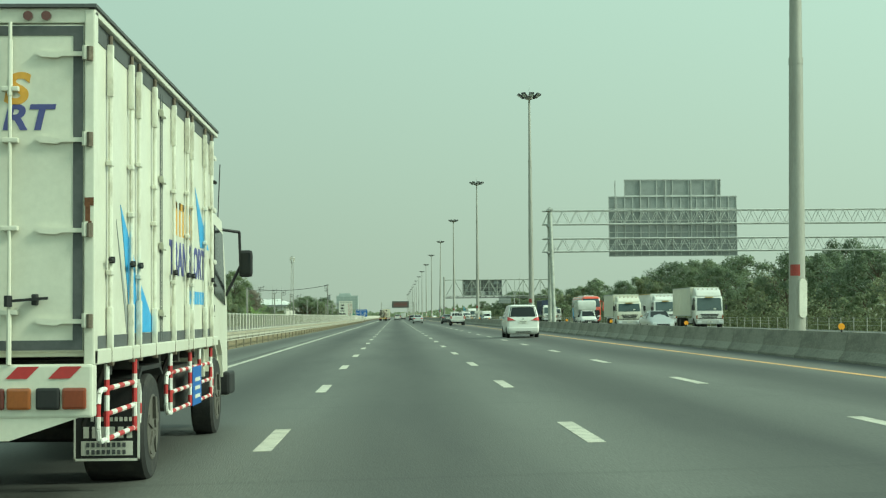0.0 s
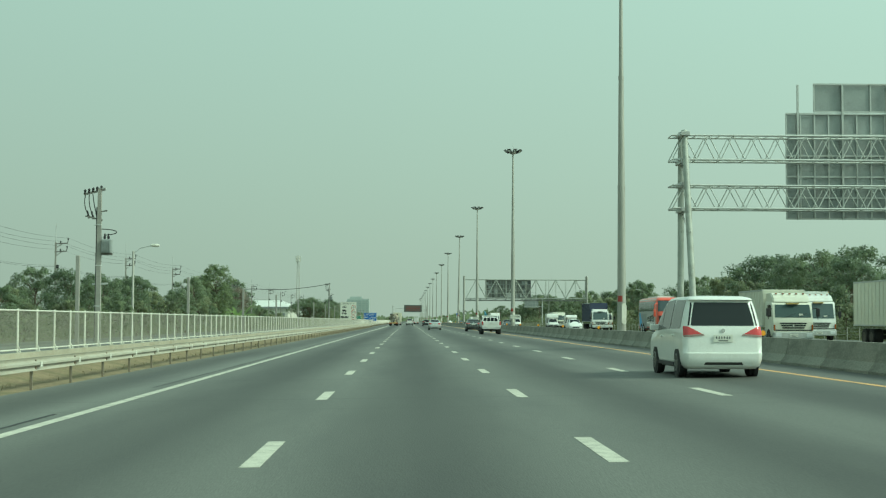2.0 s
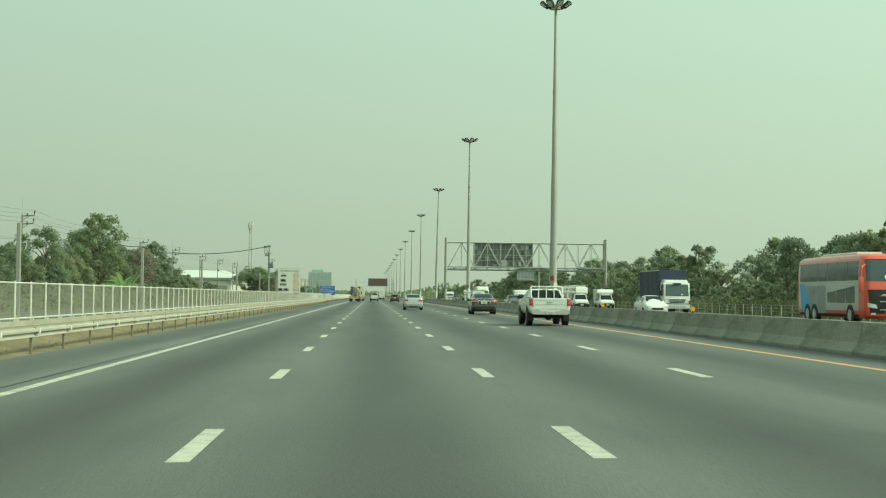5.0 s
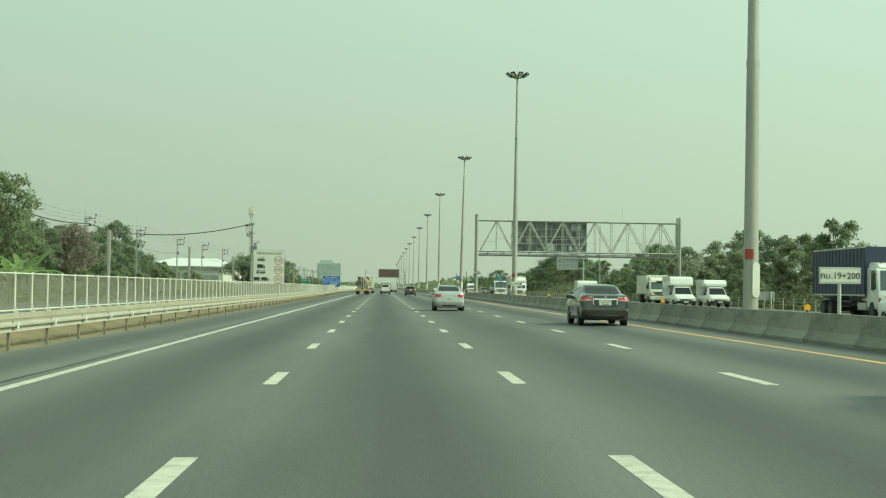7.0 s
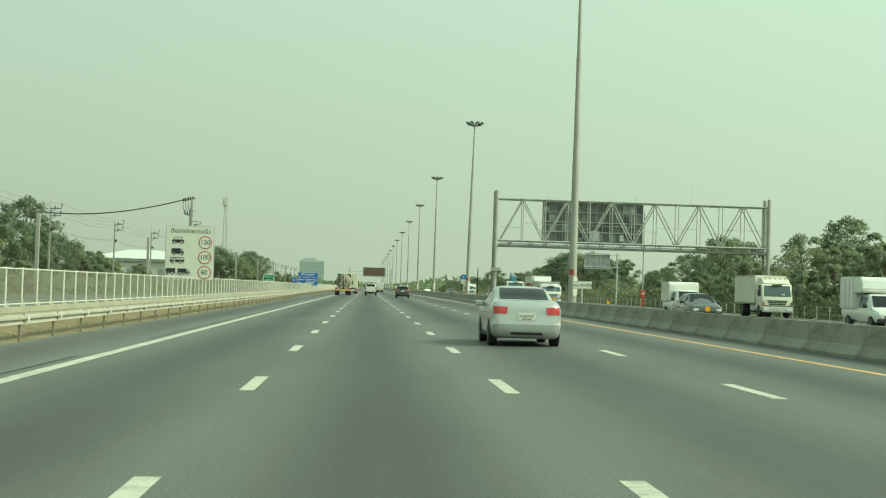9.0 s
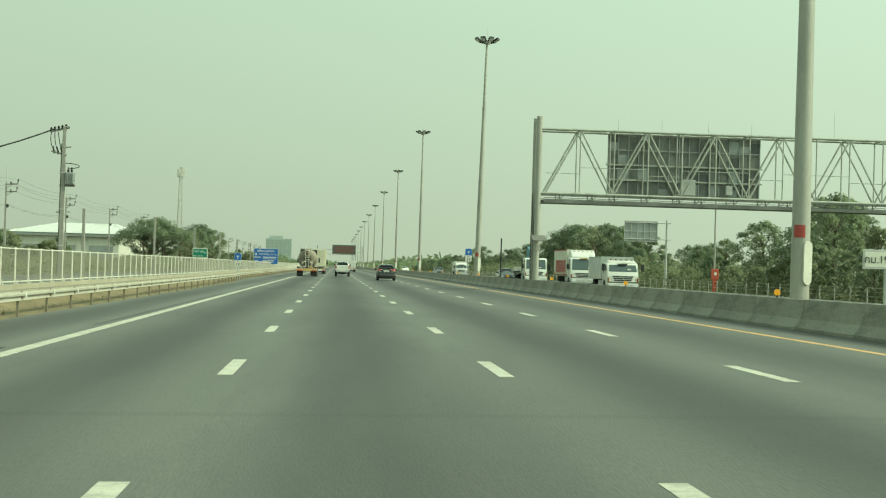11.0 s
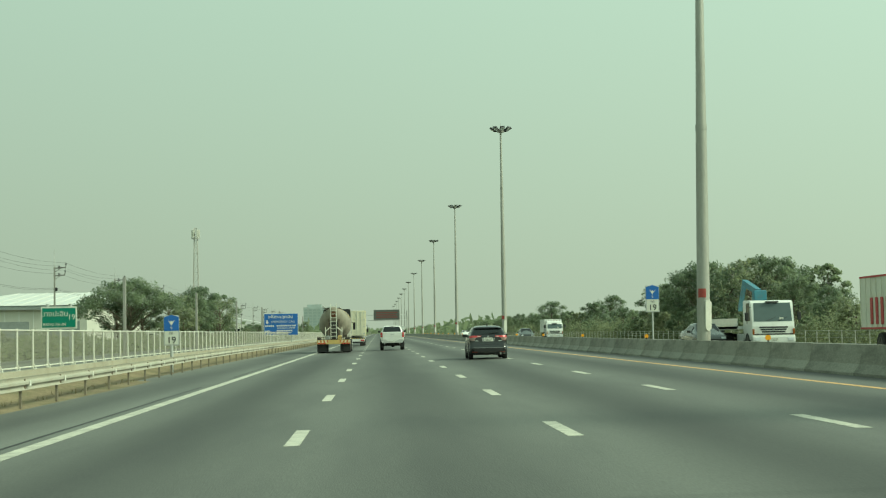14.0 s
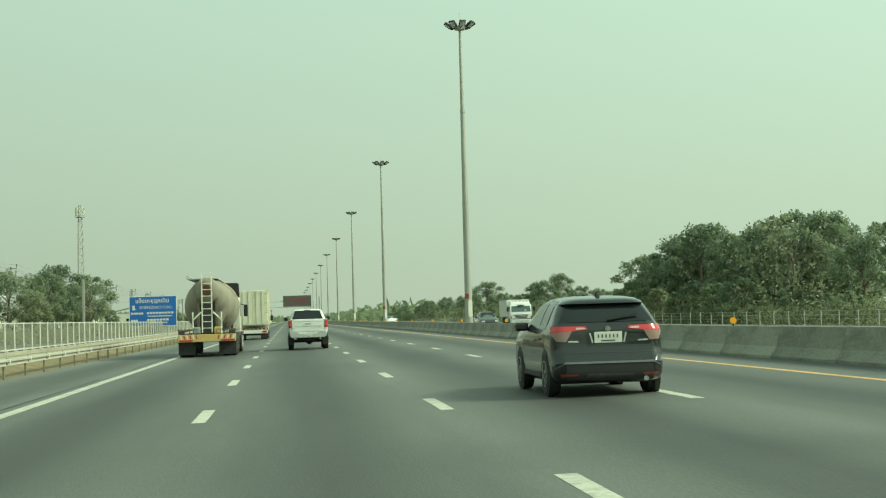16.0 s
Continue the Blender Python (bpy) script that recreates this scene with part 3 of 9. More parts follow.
# ---- fence on its low wall ----
bm = B()
for y in range(-40, 1400, 20):
    a, b = kerb(y), kerb(y + 20)
    vs = [bm.verts.new(p) for p in ((-10.75 + a, y, -0.3), (-10.45 + a, y, -0.3), (-10.47 + a, y, 0.5), (-10.73 + a, y, 0.5),
                                    (-10.75 + b, y + 19.98, -0.3), (-10.45 + b, y + 19.98, -0.3), (-10.47 + b, y + 19.98, 0.5), (-10.73 + b, y + 19.98, 0.5))]
    for f in ((0, 1, 5, 4), (1, 2, 6, 5), (2, 3, 7, 6), (3, 0, 4, 7), (0, 3, 2, 1), (4, 5, 6, 7)):
        bm.faces.new([vs[k] for k in f])
bmesh.ops.recalc_face_normals(bm, faces=bm.faces)
tagged(new("wall_verge", mesh_of("wall_verge", bm, WALL_VERGE)), "low pale concrete wall that carries the fence", "wall", kind="structure")

fence = thing("fence", "white-painted pipe fence with grey chain-link panels on a low wall", "fence")
for z in (0.58, 1.63):
    along("fence_rail", [(0.025 * math.cos(a), 0.025 * math.sin(a)) for a in (0, 1.05, 2.09, 3.14, 4.19, 5.24, 6.28)], -40, 1390, -10.6, z, FENCE_WHITE, fence, 10)
along("chain_link", [(0.0, 0.0), (0.0, 1.03)], -40, 1390, -10.6, 0.59, CHAIN, fence, 10, "fine grey woven wire")
bm = B()
rod(bm, (0, 0, 0.49), (0, 0, 1.68), 0.034, seg=8)
bar(bm, (0.0, 0, 0.50), (0.09, 0.0, 0.52), 0.12, 0.03)
bar(bm, (0.0, 0.0, 0.72), (0.10, 0.0, 0.51), 0.03, 0.03)
fpost = mesh_of("fence_post", bm, FENCE_WHITE, 40)
for i in range(-5, 290):
    y = 2.0 * i + 0.8
    piece("fence_post", fpost, fence, (-10.6 + kerb(y), y, 0))
bm = B()
for i in range(290, 690):
    y = 2.0 * i + 0.8
    rod(bm, (-10.6 + kerb(y), y, 0.49), (-10.6 + kerb(y), y, 1.68), 0.034, seg=5)
tagged(part("far_fence_posts", bm, FENCE_WHITE, fence), kind="stuff")

# low wire fence beyond the opposite carriageway
low = thing("wire_fence", "low white-post wire fence beyond the opposite carriageway", "fence")
bm = B()
rod(bm, (0, 0, -0.3), (0, 0, 1.0), 0.035, seg=6)
lpost = mesh_of("low_post", bm, CONCRETE_LIGHT)
for i in range(0, 260):
    piece("low_post", lpost, low, (33.0, 3.0 * i + 1, 0))
bm = B()
for z in (0.45, 0.72, 0.97):
    bm = B()
    bar(bm, (33.0, 0, z), (33.0, 1200, z), 0.015, 0.015)
    part("wire", bm, STEEL, low)

# orange reflectors on the median barrier
for i in range(-1, 36):
    y = 40.8 + 19.55 * i
    r = thing("barrier_reflector", "round orange reflector on the concrete median barrier", "reflector", "reflectors on the barrier", at=(10.92, y, 0.90))
    bm = B()
    rod(bm, (0, 0, -0.005), (0, 0, 0.08), 0.025, seg=6)
    part("stem", bm, TRIM, r)
    bm = B()
    rod(bm, (0, -0.02, 0.14), (0, 0.02, 0.14), 0.085, seg=14)
    part("disc", bm, ORANGE_PLASTIC, r)
    bm = B()
    bar(bm, (-0.155, -0.1, -0.48), (-0.075, -0.1, -0.14), 0.09, 0.02)
    part("face_strip", bm, ORANGE_PLASTIC, r, "upright orange strip on the barrier face")

# ---- high-mast lamps ----
def mast():
    t = thing("high_mast_lamp", "tall grey steel high-mast lamp with a crown of floodlights", "street lamp", "high-mast lamps along the median")
    bm = B()
    lathe(bm, [(-0.5, 0.27), (9.0, 0.215), (9.01, 0.205), (15.5, 0.15), (15.51, 0.14), (21.3, 0.09)], "z", 16)
    part("pole", bm, POLE_STEEL, t, smooth=40)
    for z, r in ((9.0, 0.225), (15.5, 0.165)):
        bm = B()
        rod(bm, (0, 0, z - 0.1), (0, 0, z + 0.12), r, seg=16)
        part("joint_collar", bm, POLE_STEEL, t, smooth=40)
    bm = B()
    for k in range(5):
        p, q = radians(205 + 14 * k), radians(205 + 14 * (k + 1))
        plate(bm, [(0.262 * math.cos(p), 0.262 * math.sin(p), 2.25), (0.262 * math.cos(q), 0.262 * math.sin(q), 2.25), (0.262 * math.cos(q), 0.262 * math.sin(q), 2.6), (0.262 * math.cos(p), 0.262 * math.sin(p), 2.6)], 0.006)
    part("red_patch", bm, PATCH_RED, t, "faded red sheet on the pole")
    bm = B()
    outline = [(0.0 + 0.16 * math.cos(a), (0.45 if math.sin(a) > 0 else -0.45) + 0.16 * math.sin(a)) for a in [i * math.pi / 8 + 0.01 for i in range(16)]]
    prism(bm, outline, -0.29, -0.24, "y")
    hatch = part("hatch", bm, FENCE_WHITE, t, "pale oval access hatch")
    hatch.matrix_basis = Matrix.Rotation(radians(25), 4, "Z") @ Matrix.Translation((0, 0, 1.55))
    bm = B()
    lathe(bm, [(21.25, 0.12), (21.3, 0.34), (21.55, 0.38), (21.62, 0.14)], "z", 14)
    part("crown_ring", bm, POLE_STEEL, t, smooth=40)
    bm = B()
    rod(bm, (0, 0, 21.6), (0, 0, 22.6), 0.02, 0.008, 6)
    part("lightning_rod", bm, STEEL, t)
    for i in range(8):
        a = i * math.pi / 4 + 0.2
        bm = B()
        bar(bm, (0.3, 0, 21.4), (0.72, 0, 21.5), 0.05, 0.05)
        m = Matrix.Translation((0.88, 0, 21.62)) @ Matrix.Rotation(radians(-35), 4, "Y")
        bmesh.ops.create_cube(bm, size=1, matrix=m @ Matrix.Diagonal((0.50, 0.44, 0.16, 1)))
        f = part("floodlight", bm, TRIM, t, "dark square floodlight")
        f.matrix_basis = Matrix.Rotation(a, 4, "Z")
        bm = B()
        bmesh.ops.create_cube(bm, size=1, matrix=m @ Matrix.Translation((0, 0, -0.085)) @ Matrix.Diagonal((0.42, 0.36, 0.02, 1)))
        g = part("floodlight_glass", bm, LAMP_GLASS, f)
    return t


m0 = mast()
LAMPS = [49.4, 139.2, 228.6, 317.3, 406.6, 496.6, 587.2]
LAMP_X = [12.19, 12.36, 12.46, 12.42, 12.13, 12.16]
LEAN = {4: 0.85}   # degrees off the upright
m0.matrix_basis = pose(LAMP_X[0], LAMPS[0], 0.3, 0, 0.8, 0)
for i in range(1, 17):
    y = LAMPS[i] if i < len(LAMPS) else LAMPS[-1] + 90 * (i - len(LAMPS) + 1)
    copy_thing(m0, pose(LAMP_X[i] if i < len(LAMP_X) else 12.3, y, 0.3, 0, LEAN.get(i, 0.0), 3 * (i % 5) - 6))

# ---- sign gantries ----
def box_truss(parent, x0, x1, ya, yb, z0, z1, pitch, r, name, mat=TRUSS_STEEL):
    for y in (ya, yb):
        for z in (z0, z1):
            bm = B()
            rod(bm, (x0, y, z), (x1, y, z), r, seg=8)
            part(name + "_chord", bm, mat, parent, smooth=50)
    bm = B()
    n = round((x1 - x0) / pitch)
    for i in range(n):
        a, b = x0 + (x1 - x0) * i / n, x0 + (x1 - x0) * (i + 1) / n
        mid = (a + b) / 2
        for y in (ya, yb):
            rod(bm, (a, y, z0), (mid, y, z1), r * 0.55, seg=5)
            rod(bm, (mid, y, z1), (b, y, z0), r * 0.55, seg=5)
        for z in (z0, z1):
            rod(bm, (a, ya, z), (b, yb, z), r * 0.5, seg=5)
            rod(bm, (a, ya, z), (a, yb, z), r * 0.5, seg=5)
    part(name + "_bracing", bm, mat, parent)


def sign_panel(parent, x0, x1, z0, z1, y, mat, cols, rows, front=SIGN_GREEN, name="sign_panel", ribs=STEEL):
    """A sign seen from behind: sheet with upright ribs, cross rails and a rim."""
    bm = B()
    bx(bm, x0, x1, y, y + 0.03, z0, z1)
    p = part(name, bm, mat, parent)
    bm = B()
    for i in range(cols + 1):
        x = x0 + (x1 - x0) * i / cols
        bx(bm, x - 0.03, x + 0.03, y - 0.06, y - 0.002, z0, z1)
    for i in range(rows + 1):
        z = z0 + (z1 - z0) * i / rows
        bx(bm, x0 - 0.03, x1 + 0.03, y - 0.09, y - 0.062, z - 0.035, z + 0.035)
    part("back_ribs", bm, ribs, p, "steel stiffening ribs")
    bm = B()
    bx(bm, x0, x1, y + 0.032, y + 0.04, z0, z1)
    part("sign_face", bm, front, p)
    return p


g1 = thing("sign_gantry", "pale steel lattice sign gantry on splayed legs, seen from behind", "gantry", at=(0, 0, 0))
GY = 116.9
for x in (11.75, 43.5):
    for ya in (114.2, 117.6):
        bm = B()
        rod(bm, (x, ya, 0), (x, GY - 0.35 if ya < 116 else GY + 0.4, 9.7), 0.15, 0.13, 12)
        part("leg", bm, GANTRY_STEEL, g1, smooth=40)
    for z in (6.25, 7.35, 8.35, 9.55):
        bm = B()
        bx(bm, x - 0.2, x + 0.2, GY - 0.65, GY + 0.7, z - 0.09, z + 0.09, 0.02)
        part("saddle", bm, STEEL, g1)
    bm = B()
    bar(bm, (x, GY - 0.9, 7.35), (x, GY + 0.5, 8.35), 0.07, 0.07)
    bar(bm, (x, GY - 1.6, 5.2), (x, GY + 0.5, 6.2), 0.06, 0.06)
    part("leg_brace", bm, TRUSS_STEEL, g1)
box_truss(g1, 11.2, 44.0, GY - 0.5, GY + 0.5, 8.42, 9.48, 1.05, 0.045, "upper_truss")
box_truss(g1, 11.2, 44.0, GY - 0.5, GY + 0.5, 6.30, 7.30, 1.05, 0.045, "lower_truss")
sign_panel(g1, 16.5, 26.6, 5.95, 10.62, GY + 0.75, SIGN_BACK, 16, 5)
sign_panel(g1, 17.75, 25.35, 10.72, 11.95, GY + 0.75, SIGN_BACK, 6, 1, name="top_panel")
bm = B()
for x in (17, 19, 21, 23, 25):
    bx(bm, x - 0.04, x + 0.04, GY + 0.6, GY + 0.69, 5.9, 11.9)
part("panel_hangers", bm, STEEL, g1)

g2 = thing("sign_gantry", "large steel truss gantry with a stained sign seen from behind", "gantry")
HY = 368.7
for x in (12.05, 38.75):
    for dy in (-0.75, 0.75):
        bm = B()
        rod(bm, (x, HY + dy, 0), (x, HY + dy, 11.1), 0.19, 0.18, 14)
        lathe(bm, [(11.1, 0.19), (11.14, 0.16), (11.16, 0.05)], "z", 14, (x, HY + dy, 0))
        part("column", bm, POLE_STEEL, g2, smooth=40)
    bm = B()
    for k in range(9):
        z = 0.4 + k * 0.66
        bar(bm, (x, HY - 0.75, z), (x, HY + 0.75, z), 0.06, 0.06)
        bar(bm, (x, HY - 0.75 if k % 2 else HY + 0.75, z), (x, HY + 0.75 if k % 2 else HY - 0.75, z + 0.66), 0.06, 0.06)
    part("column_bracing", bm, ARM_DARK, g2)
for y in (HY - 0.75, HY + 0.75):
    for z in (6.32, 10.35):
        bm = B()
        rod(bm, (12.0, y, z), (38.8, y, z), 0.085, seg=10)
        part("chord", bm, GANTRY_STEEL, g2, smooth=50)
nb = 12
for i in range(nb):
    a = 12.5 + (38.5 - 12.5) * i / nb
    b = 12.5 + (38.5 - 12.5) * (i + 1) / nb
    bm = B()
    for y in (HY - 0.75, HY + 0.75):
        rod(bm, (a, y, 6.32 if i % 2 == 0 else 10.35), (b, y, 10.35 if i % 2 == 0 else 6.32), 0.06, seg=6)
        rod(bm, (b, y, 6.32), (b, y, 10.35), 0.045, seg=6)
    rod(bm, (b, HY - 0.75, 10.35), (b, HY + 0.75, 10.35), 0.04, seg=5)
    rod(bm, (a, HY - 0.75, 10.35), (b, HY + 0.75, 10.35), 0.03, seg=5)
    rod(bm, (a, HY - 0.75, 8.0 if i % 3 else 7.6), (b, HY - 0.75, 8.0 if i % 3 else 7.6), 0.02, seg=4)
    part("bay_bracing", bm, GANTRY_STEEL, g2)
bm = B()
bx(bm, 12.4, 38.6, HY - 0.95, HY + 0.95, 5.72, 5.92)
part("walkway", bm, SIGN_DARK, g2, "dark steel service walkway")
for k in range(14):
    x = 13.4 + 1.85 * k + 0.25 * math.sin(k * 2.1)
    for y in (HY - 0.9, HY + 0.82):
        bm = bx(B(), x - 0.035, x + 0.035, y, y + 0.08, 5.92, 6.26)
        bar(bm, (x, y + 0.04, 5.95), (x + 0.32, y + 0.04, 6.25), 0.04, 0.04)
        part("walkway_hanger", bm, SIGN_DARK, g2)
for y in (HY - 0.93, HY + 0.9):
    part("walkway_rail", bx(B(), 12.4, 38.6, y, y + 0.03, 6.02, 6.06), SIGN_DARK, g2)
sign_panel(g2, 16.75, 26.65, 6.45, 10.3, HY + 0.98, SIGN_DARK, 15, 4, ribs=SIGN_BACK)
for k, (dx, dy) in enumerate(((-0.17, 0.52), (0.0, 0.53), (0.17, 0.54))):
    bm = B()
    for a, b in zip((0.3, 1.9, 3.4, 5.0), (1.9, 3.4, 5.0, 6.3)):
        wob = 0.05 * math.sin(a * 3 + k)
        rod(bm, (12.05 + dx + wob, HY + dy, a), (12.05 + dx + 0.05 * math.sin(b * 3 + k), HY + dy, b), 0.028, seg=5)
    part("cable", bm, CABLE, g2, "black cable strapped to the column")
for z in (7.42, 8.38):
    part("cross_rail", bx(B(), 16.6, 26.8, HY + 0.8, HY + 0.88, z - 0.05, z + 0.05), GANTRY_STEEL, g2)
rp = random.Random(77)
for k in range(22):
    # sheets that were cleaned or renewed stand out paler
    a, b = 16.75 + 0.66 * rp.randrange(15), 6.47 + 0.96 * rp.randrange(4)
    part("renewed_sheet", bx(B(), a + 0.05, a + 0.61, HY + 0.955 + 0.001 * k, HY + 0.978, b + 0.06, b + 0.4 + 0.5 * rp.random()), SIGN_BACK if k % 3 else SEAL_GREY, g2)
part("meter_box", bx(B(), 39.05, 39.55, HY - 0.9, HY - 0.6, 2.0, 3.9, 0.03), CONCRETE_LIGHT, g2, "pale equipment box on the column")
bm = B()
bx(bm, 21.3, 22.2, HY - 0.2, HY + 0.1, 6.5, 7.5, 0.02)
bx(bm, 24.2, 24.6, HY - 0.2, HY + 0.1, 6.6, 7.2, 0.02)
part("control_box", bm, STEEL, g2)
for x in (17.2, 20, 23.0, 25.8, 31.2):
    bm = B()
    rod(bm, (x, HY, 10.4), (x, HY, 11.2 if x < 30 else 12.2), 0.018, 0.01, 5)
    part("antenna", bm, STEEL, g2)
bm = B()
plate(bm, [(11.74, 367.25, 3.28), (12.60, 367.25, 3.28), (12.52, 367.72, 3.62), (11.66, 367.72, 3.62)], 0.04)
part("solar_panel", bm, ARM_DARK, g2, "small tilted solar panel")
bm = B()
bx(bm, 11.92, 12.22, 367.5, 367.74, 2.72, 3.04, 0.02)
part("equipment_box", bm, CONCRETE_LIGHT, g2)

# cantilever sign beyond the opposite carriageway
c3 = thing("cantilever_sign", "grey road sign on a cantilever post seen from behind", "road sign")
bm = B()
rod(bm, (34.9, 431.3, -0.2), (34.9, 431.3, 7.3), 0.13, 0.11, 12)
part("post", bm, STEEL, c3, smooth=40)
for z in (5.2, 6.95):
    bm = B()
    rod(bm, (30.3, 431.1, z), (35.3, 431.1, z), 0.05, seg=8)
    part("arm", bm, STEEL, c3)
sign_panel(c3, 30.3, 33.85, 4.95, 7.1, 431.25, SIGN_BACK, 5, 2)

# message sign far ahead
v = thing("message_sign", "black electronic message sign with red text on a gantry", "road sign")
for x in (-9.5, 12.4):
    bm = B()
    rod(bm, (x, 990, -0.2), (x, 990, 11.0), 0.25, seg=10)
    part("column", bm, POLE_STEEL, v)
bm = B()
for z in (6.9, 9.2):
    rod(bm, (-9.5, 990, z), (12.4, 990, z), 0.12, seg=8)
part("beam", bm, TRUSS_STEEL, v)
bm = B()
bx(bm, -2.3, 9.1, 989.2, 990.2, 7.1, 11.5, 0.05)
part("display", bm, VMS_FACE, v)
for k in range(3):
    bm = B()
    bx(bm, -1.2, 8.2 - 0.5 * (k % 2), 989.16, 989.19, 8.0 + k * 1.0, 8.5 + k * 1.0)
    part("text_line", bm, VMS_LED, v, "glowing red text line")

# ---- roadside signs ----
def sign_post(t, x, y, z0, z1, r=0.045):
    bm = B()
    rod(bm, (x, y, z0), (x, y, z1), r, seg=10)
    part("post", bm, STEEL, t, smooth=40)


def board(t, x0, x1, z0, z1, y, mat, rim=SIGN_WHITE, name="board"):
    bm = B()
    bx(bm, x0, x1, y, y + 0.03, z0, z1, 0.01)
    b = part(name, bm, rim, t)
    bm = B()
    bx(bm, x0 + 0.05, x1 - 0.05, y - 0.005, y - 0.001, z0 + 0.05, z1 - 0.05)
    part("face", bm, mat, b)
    return b


def bars(t, x0, x1, z, h, y, mat, n=1, gap=0.12, name="text_bar"):
    w = (x1 - x0) / n
    for i in range(n):
        bm = B()
        bx(bm, x0 + i * w, x0 + (i + 1) * w - gap * w, y - 0.004, y, z - h / 2, z + h / 2)
        part(name, bm, mat, t)


sp = thing("speed_limit_sign", "white speed limit board with vehicle symbols on two posts", "road sign")
SX0, SX1, SZ0, SZ1, SY = -12.35, -9.42, 1.48, 4.74, 316.0
for x in (-11.95, -9.9):
    sign_post(sp, x, SY + 0.08, -0.1, 4.6, 0.06)
board(sp, SX0, SX1, SZ0, SZ1, SY, SIGN_WHITE, STEEL)
yy = SY - 0.009
words("ป้ายจำกัดความเร็ว", 0.335, INK, sp, facing(-10.86, yy - 0.003, 4.40), "thai_heading")
for k, (num, zc) in enumerate((("120", 3.75), ("100", 2.85), ("80", 1.95))):
    bm = B()
    lathe(bm, [(-0.003, 0.40), (0.0, 0.40)], "y", 28, (-9.98, yy, zc))
    ring = part("red_ring", bm, INK_RED, sp)
    bm = B()
    lathe(bm, [(-0.008, 0.34), (-0.005, 0.34)], "y", 28, (-9.98, yy, zc))
    part("white_disc", bm, SIGN_WHITE, ring)
    words(num, 0.40, INK, sp, facing(-9.98, yy - 0.012, zc - 0.0), "number")


def symbol(t, x, z, shape):
    """A vehicle pictogram: dark blocks (b), pale windows (w) and ringed wheels (c)."""
    for kind in shape:
        if kind[0] in "bw":
            d = 0.0 if kind[0] == "b" else 0.005
            bm = bx(B(), x + kind[1], x + kind[2], yy - 0.004 - d, yy - d, z + kind[3], z + kind[4])
            part("symbol" if kind[0] == "b" else "symbol_window", bm, INK if kind[0] == "b" else SIGN_WHITE, t)
        else:
            for r, d, mat in ((kind[3] + 0.025, 0.009, SIGN_WHITE), (kind[3], 0.012, INK), (kind[3] * 0.4, 0.015, SIGN_WHITE)):
                bm = lathe(B(), [(yy - d, r), (yy, r)], "y", 14, (x + kind[1], 0, z + kind[2]))
                part("symbol_wheel", bm, mat, t)


symbol(sp, -11.96, 3.66, [("b", 0.0, 0.72, 0.03, 0.22), ("b", 0.12, 0.60, 0.22, 0.38), ("w", 0.15, 0.34, 0.23, 0.35), ("w", 0.37, 0.56, 0.23, 0.35), ("c", 0.14, 0.04, 0.07), ("c", 0.58, 0.04, 0.07)])
symbol(sp, -11.97, 2.98, [("b", 0.0, 0.54, 0.04, 0.38), ("b", 0.545, 0.74, 0.04, 0.20), ("b", 0.545, 0.68, 0.20, 0.34), ("w", 0.57, 0.65, 0.21, 0.31), ("c", 0.16, 0.02, 0.075), ("c", 0.62, 0.02, 0.075)])
symbol(sp, -12.04, 2.46, [("b", 0.0, 0.84, 0.06, 0.36)] + [("w", 0.03 + 0.10 * k, 0.10 + 0.10 * k, 0.22, 0.32) for k in range(8)] + [("w", 0.24, 0.31, 0.08, 0.20), ("c", 0.17, 0.04, 0.07), ("c", 0.63, 0.04, 0.07)])
symbol(sp, -12.27, 1.80, [("b", 0.0, 0.56, 0.05, 0.36), ("b", 0.56, 0.70, 0.05, 0.09), ("b", 0.70, 1.23, 0.05, 0.36), ("b", 1.235, 1.44, 0.05, 0.18), ("b", 1.27, 1.40, 0.18, 0.30), ("w", 1.30, 1.38, 0.19, 0.27)]
       + [("c", dx, 0.03, 0.065) for dx in (0.10, 0.41, 0.84, 1.06, 1.33)])


def km_plate(x, y, z, num):
    """Blue and white kilometre sign on a post: emblem above, number below."""
    t = thing("kilometre_sign", "blue and white kilometre sign with number 19 on a thin post", "road sign", "kilometre signs", at=(x, y, z))
    sign_post(t, 0, 0.05, -1.2 if x < 0 else -2.5, 0.05, 0.07 if x < 0 else 0.04)
    board(t, -0.33, 0.33, 0.0, 1.28, 0, SIGN_WHITE, STEEL)
    bm = B()
    prism(bm, [(-0.31, 0.62), (-0.31, 1.2), (0, 1.30), (0.31, 1.2), (0.31, 0.62)], -0.012, -0.007, "y")
    part("blue_field", bm, SIGN_BLUE, t)
    bm = B()
    prism(bm, [(-0.15, 1.08), (0, 0.84), (0.15, 1.08), (0.05, 1.0), (0, 1.06), (-0.05, 1.0)], -0.018, -0.013, "y")
    part("emblem", bm, SIGN_WHITE, t)
    words("9", 0.17, SIGN_WHITE, t, facing(0, -0.018, 0.73), "route_number")
    words("กม.", 0.15, INK, t, facing(0, -0.012, 0.52), "unit_lettering")
    words(num, 0.40, INK, t, facing(0, -0.012, 0.22), "number")


km_plate(12.45, 418.7, 2.14, "19")
km_plate(-9.4, 411.7, 1.0, "19")


def km_board(y, text):
    t = thing("kilometre_board", "white kilometre board with black lettering behind the median barrier", "road sign", "kilometre boards", at=(11.86, y, 1.67))
    sign_post(t, 0.0, 0.05, -1.7, 0.3, 0.05)
    board(t, -0.56, 0.56, 0, 0.44, 0, SIGN_WHITE, STEEL)
    words(text, 0.235, INK, t, facing(0, -0.012, 0.21), "lettering")


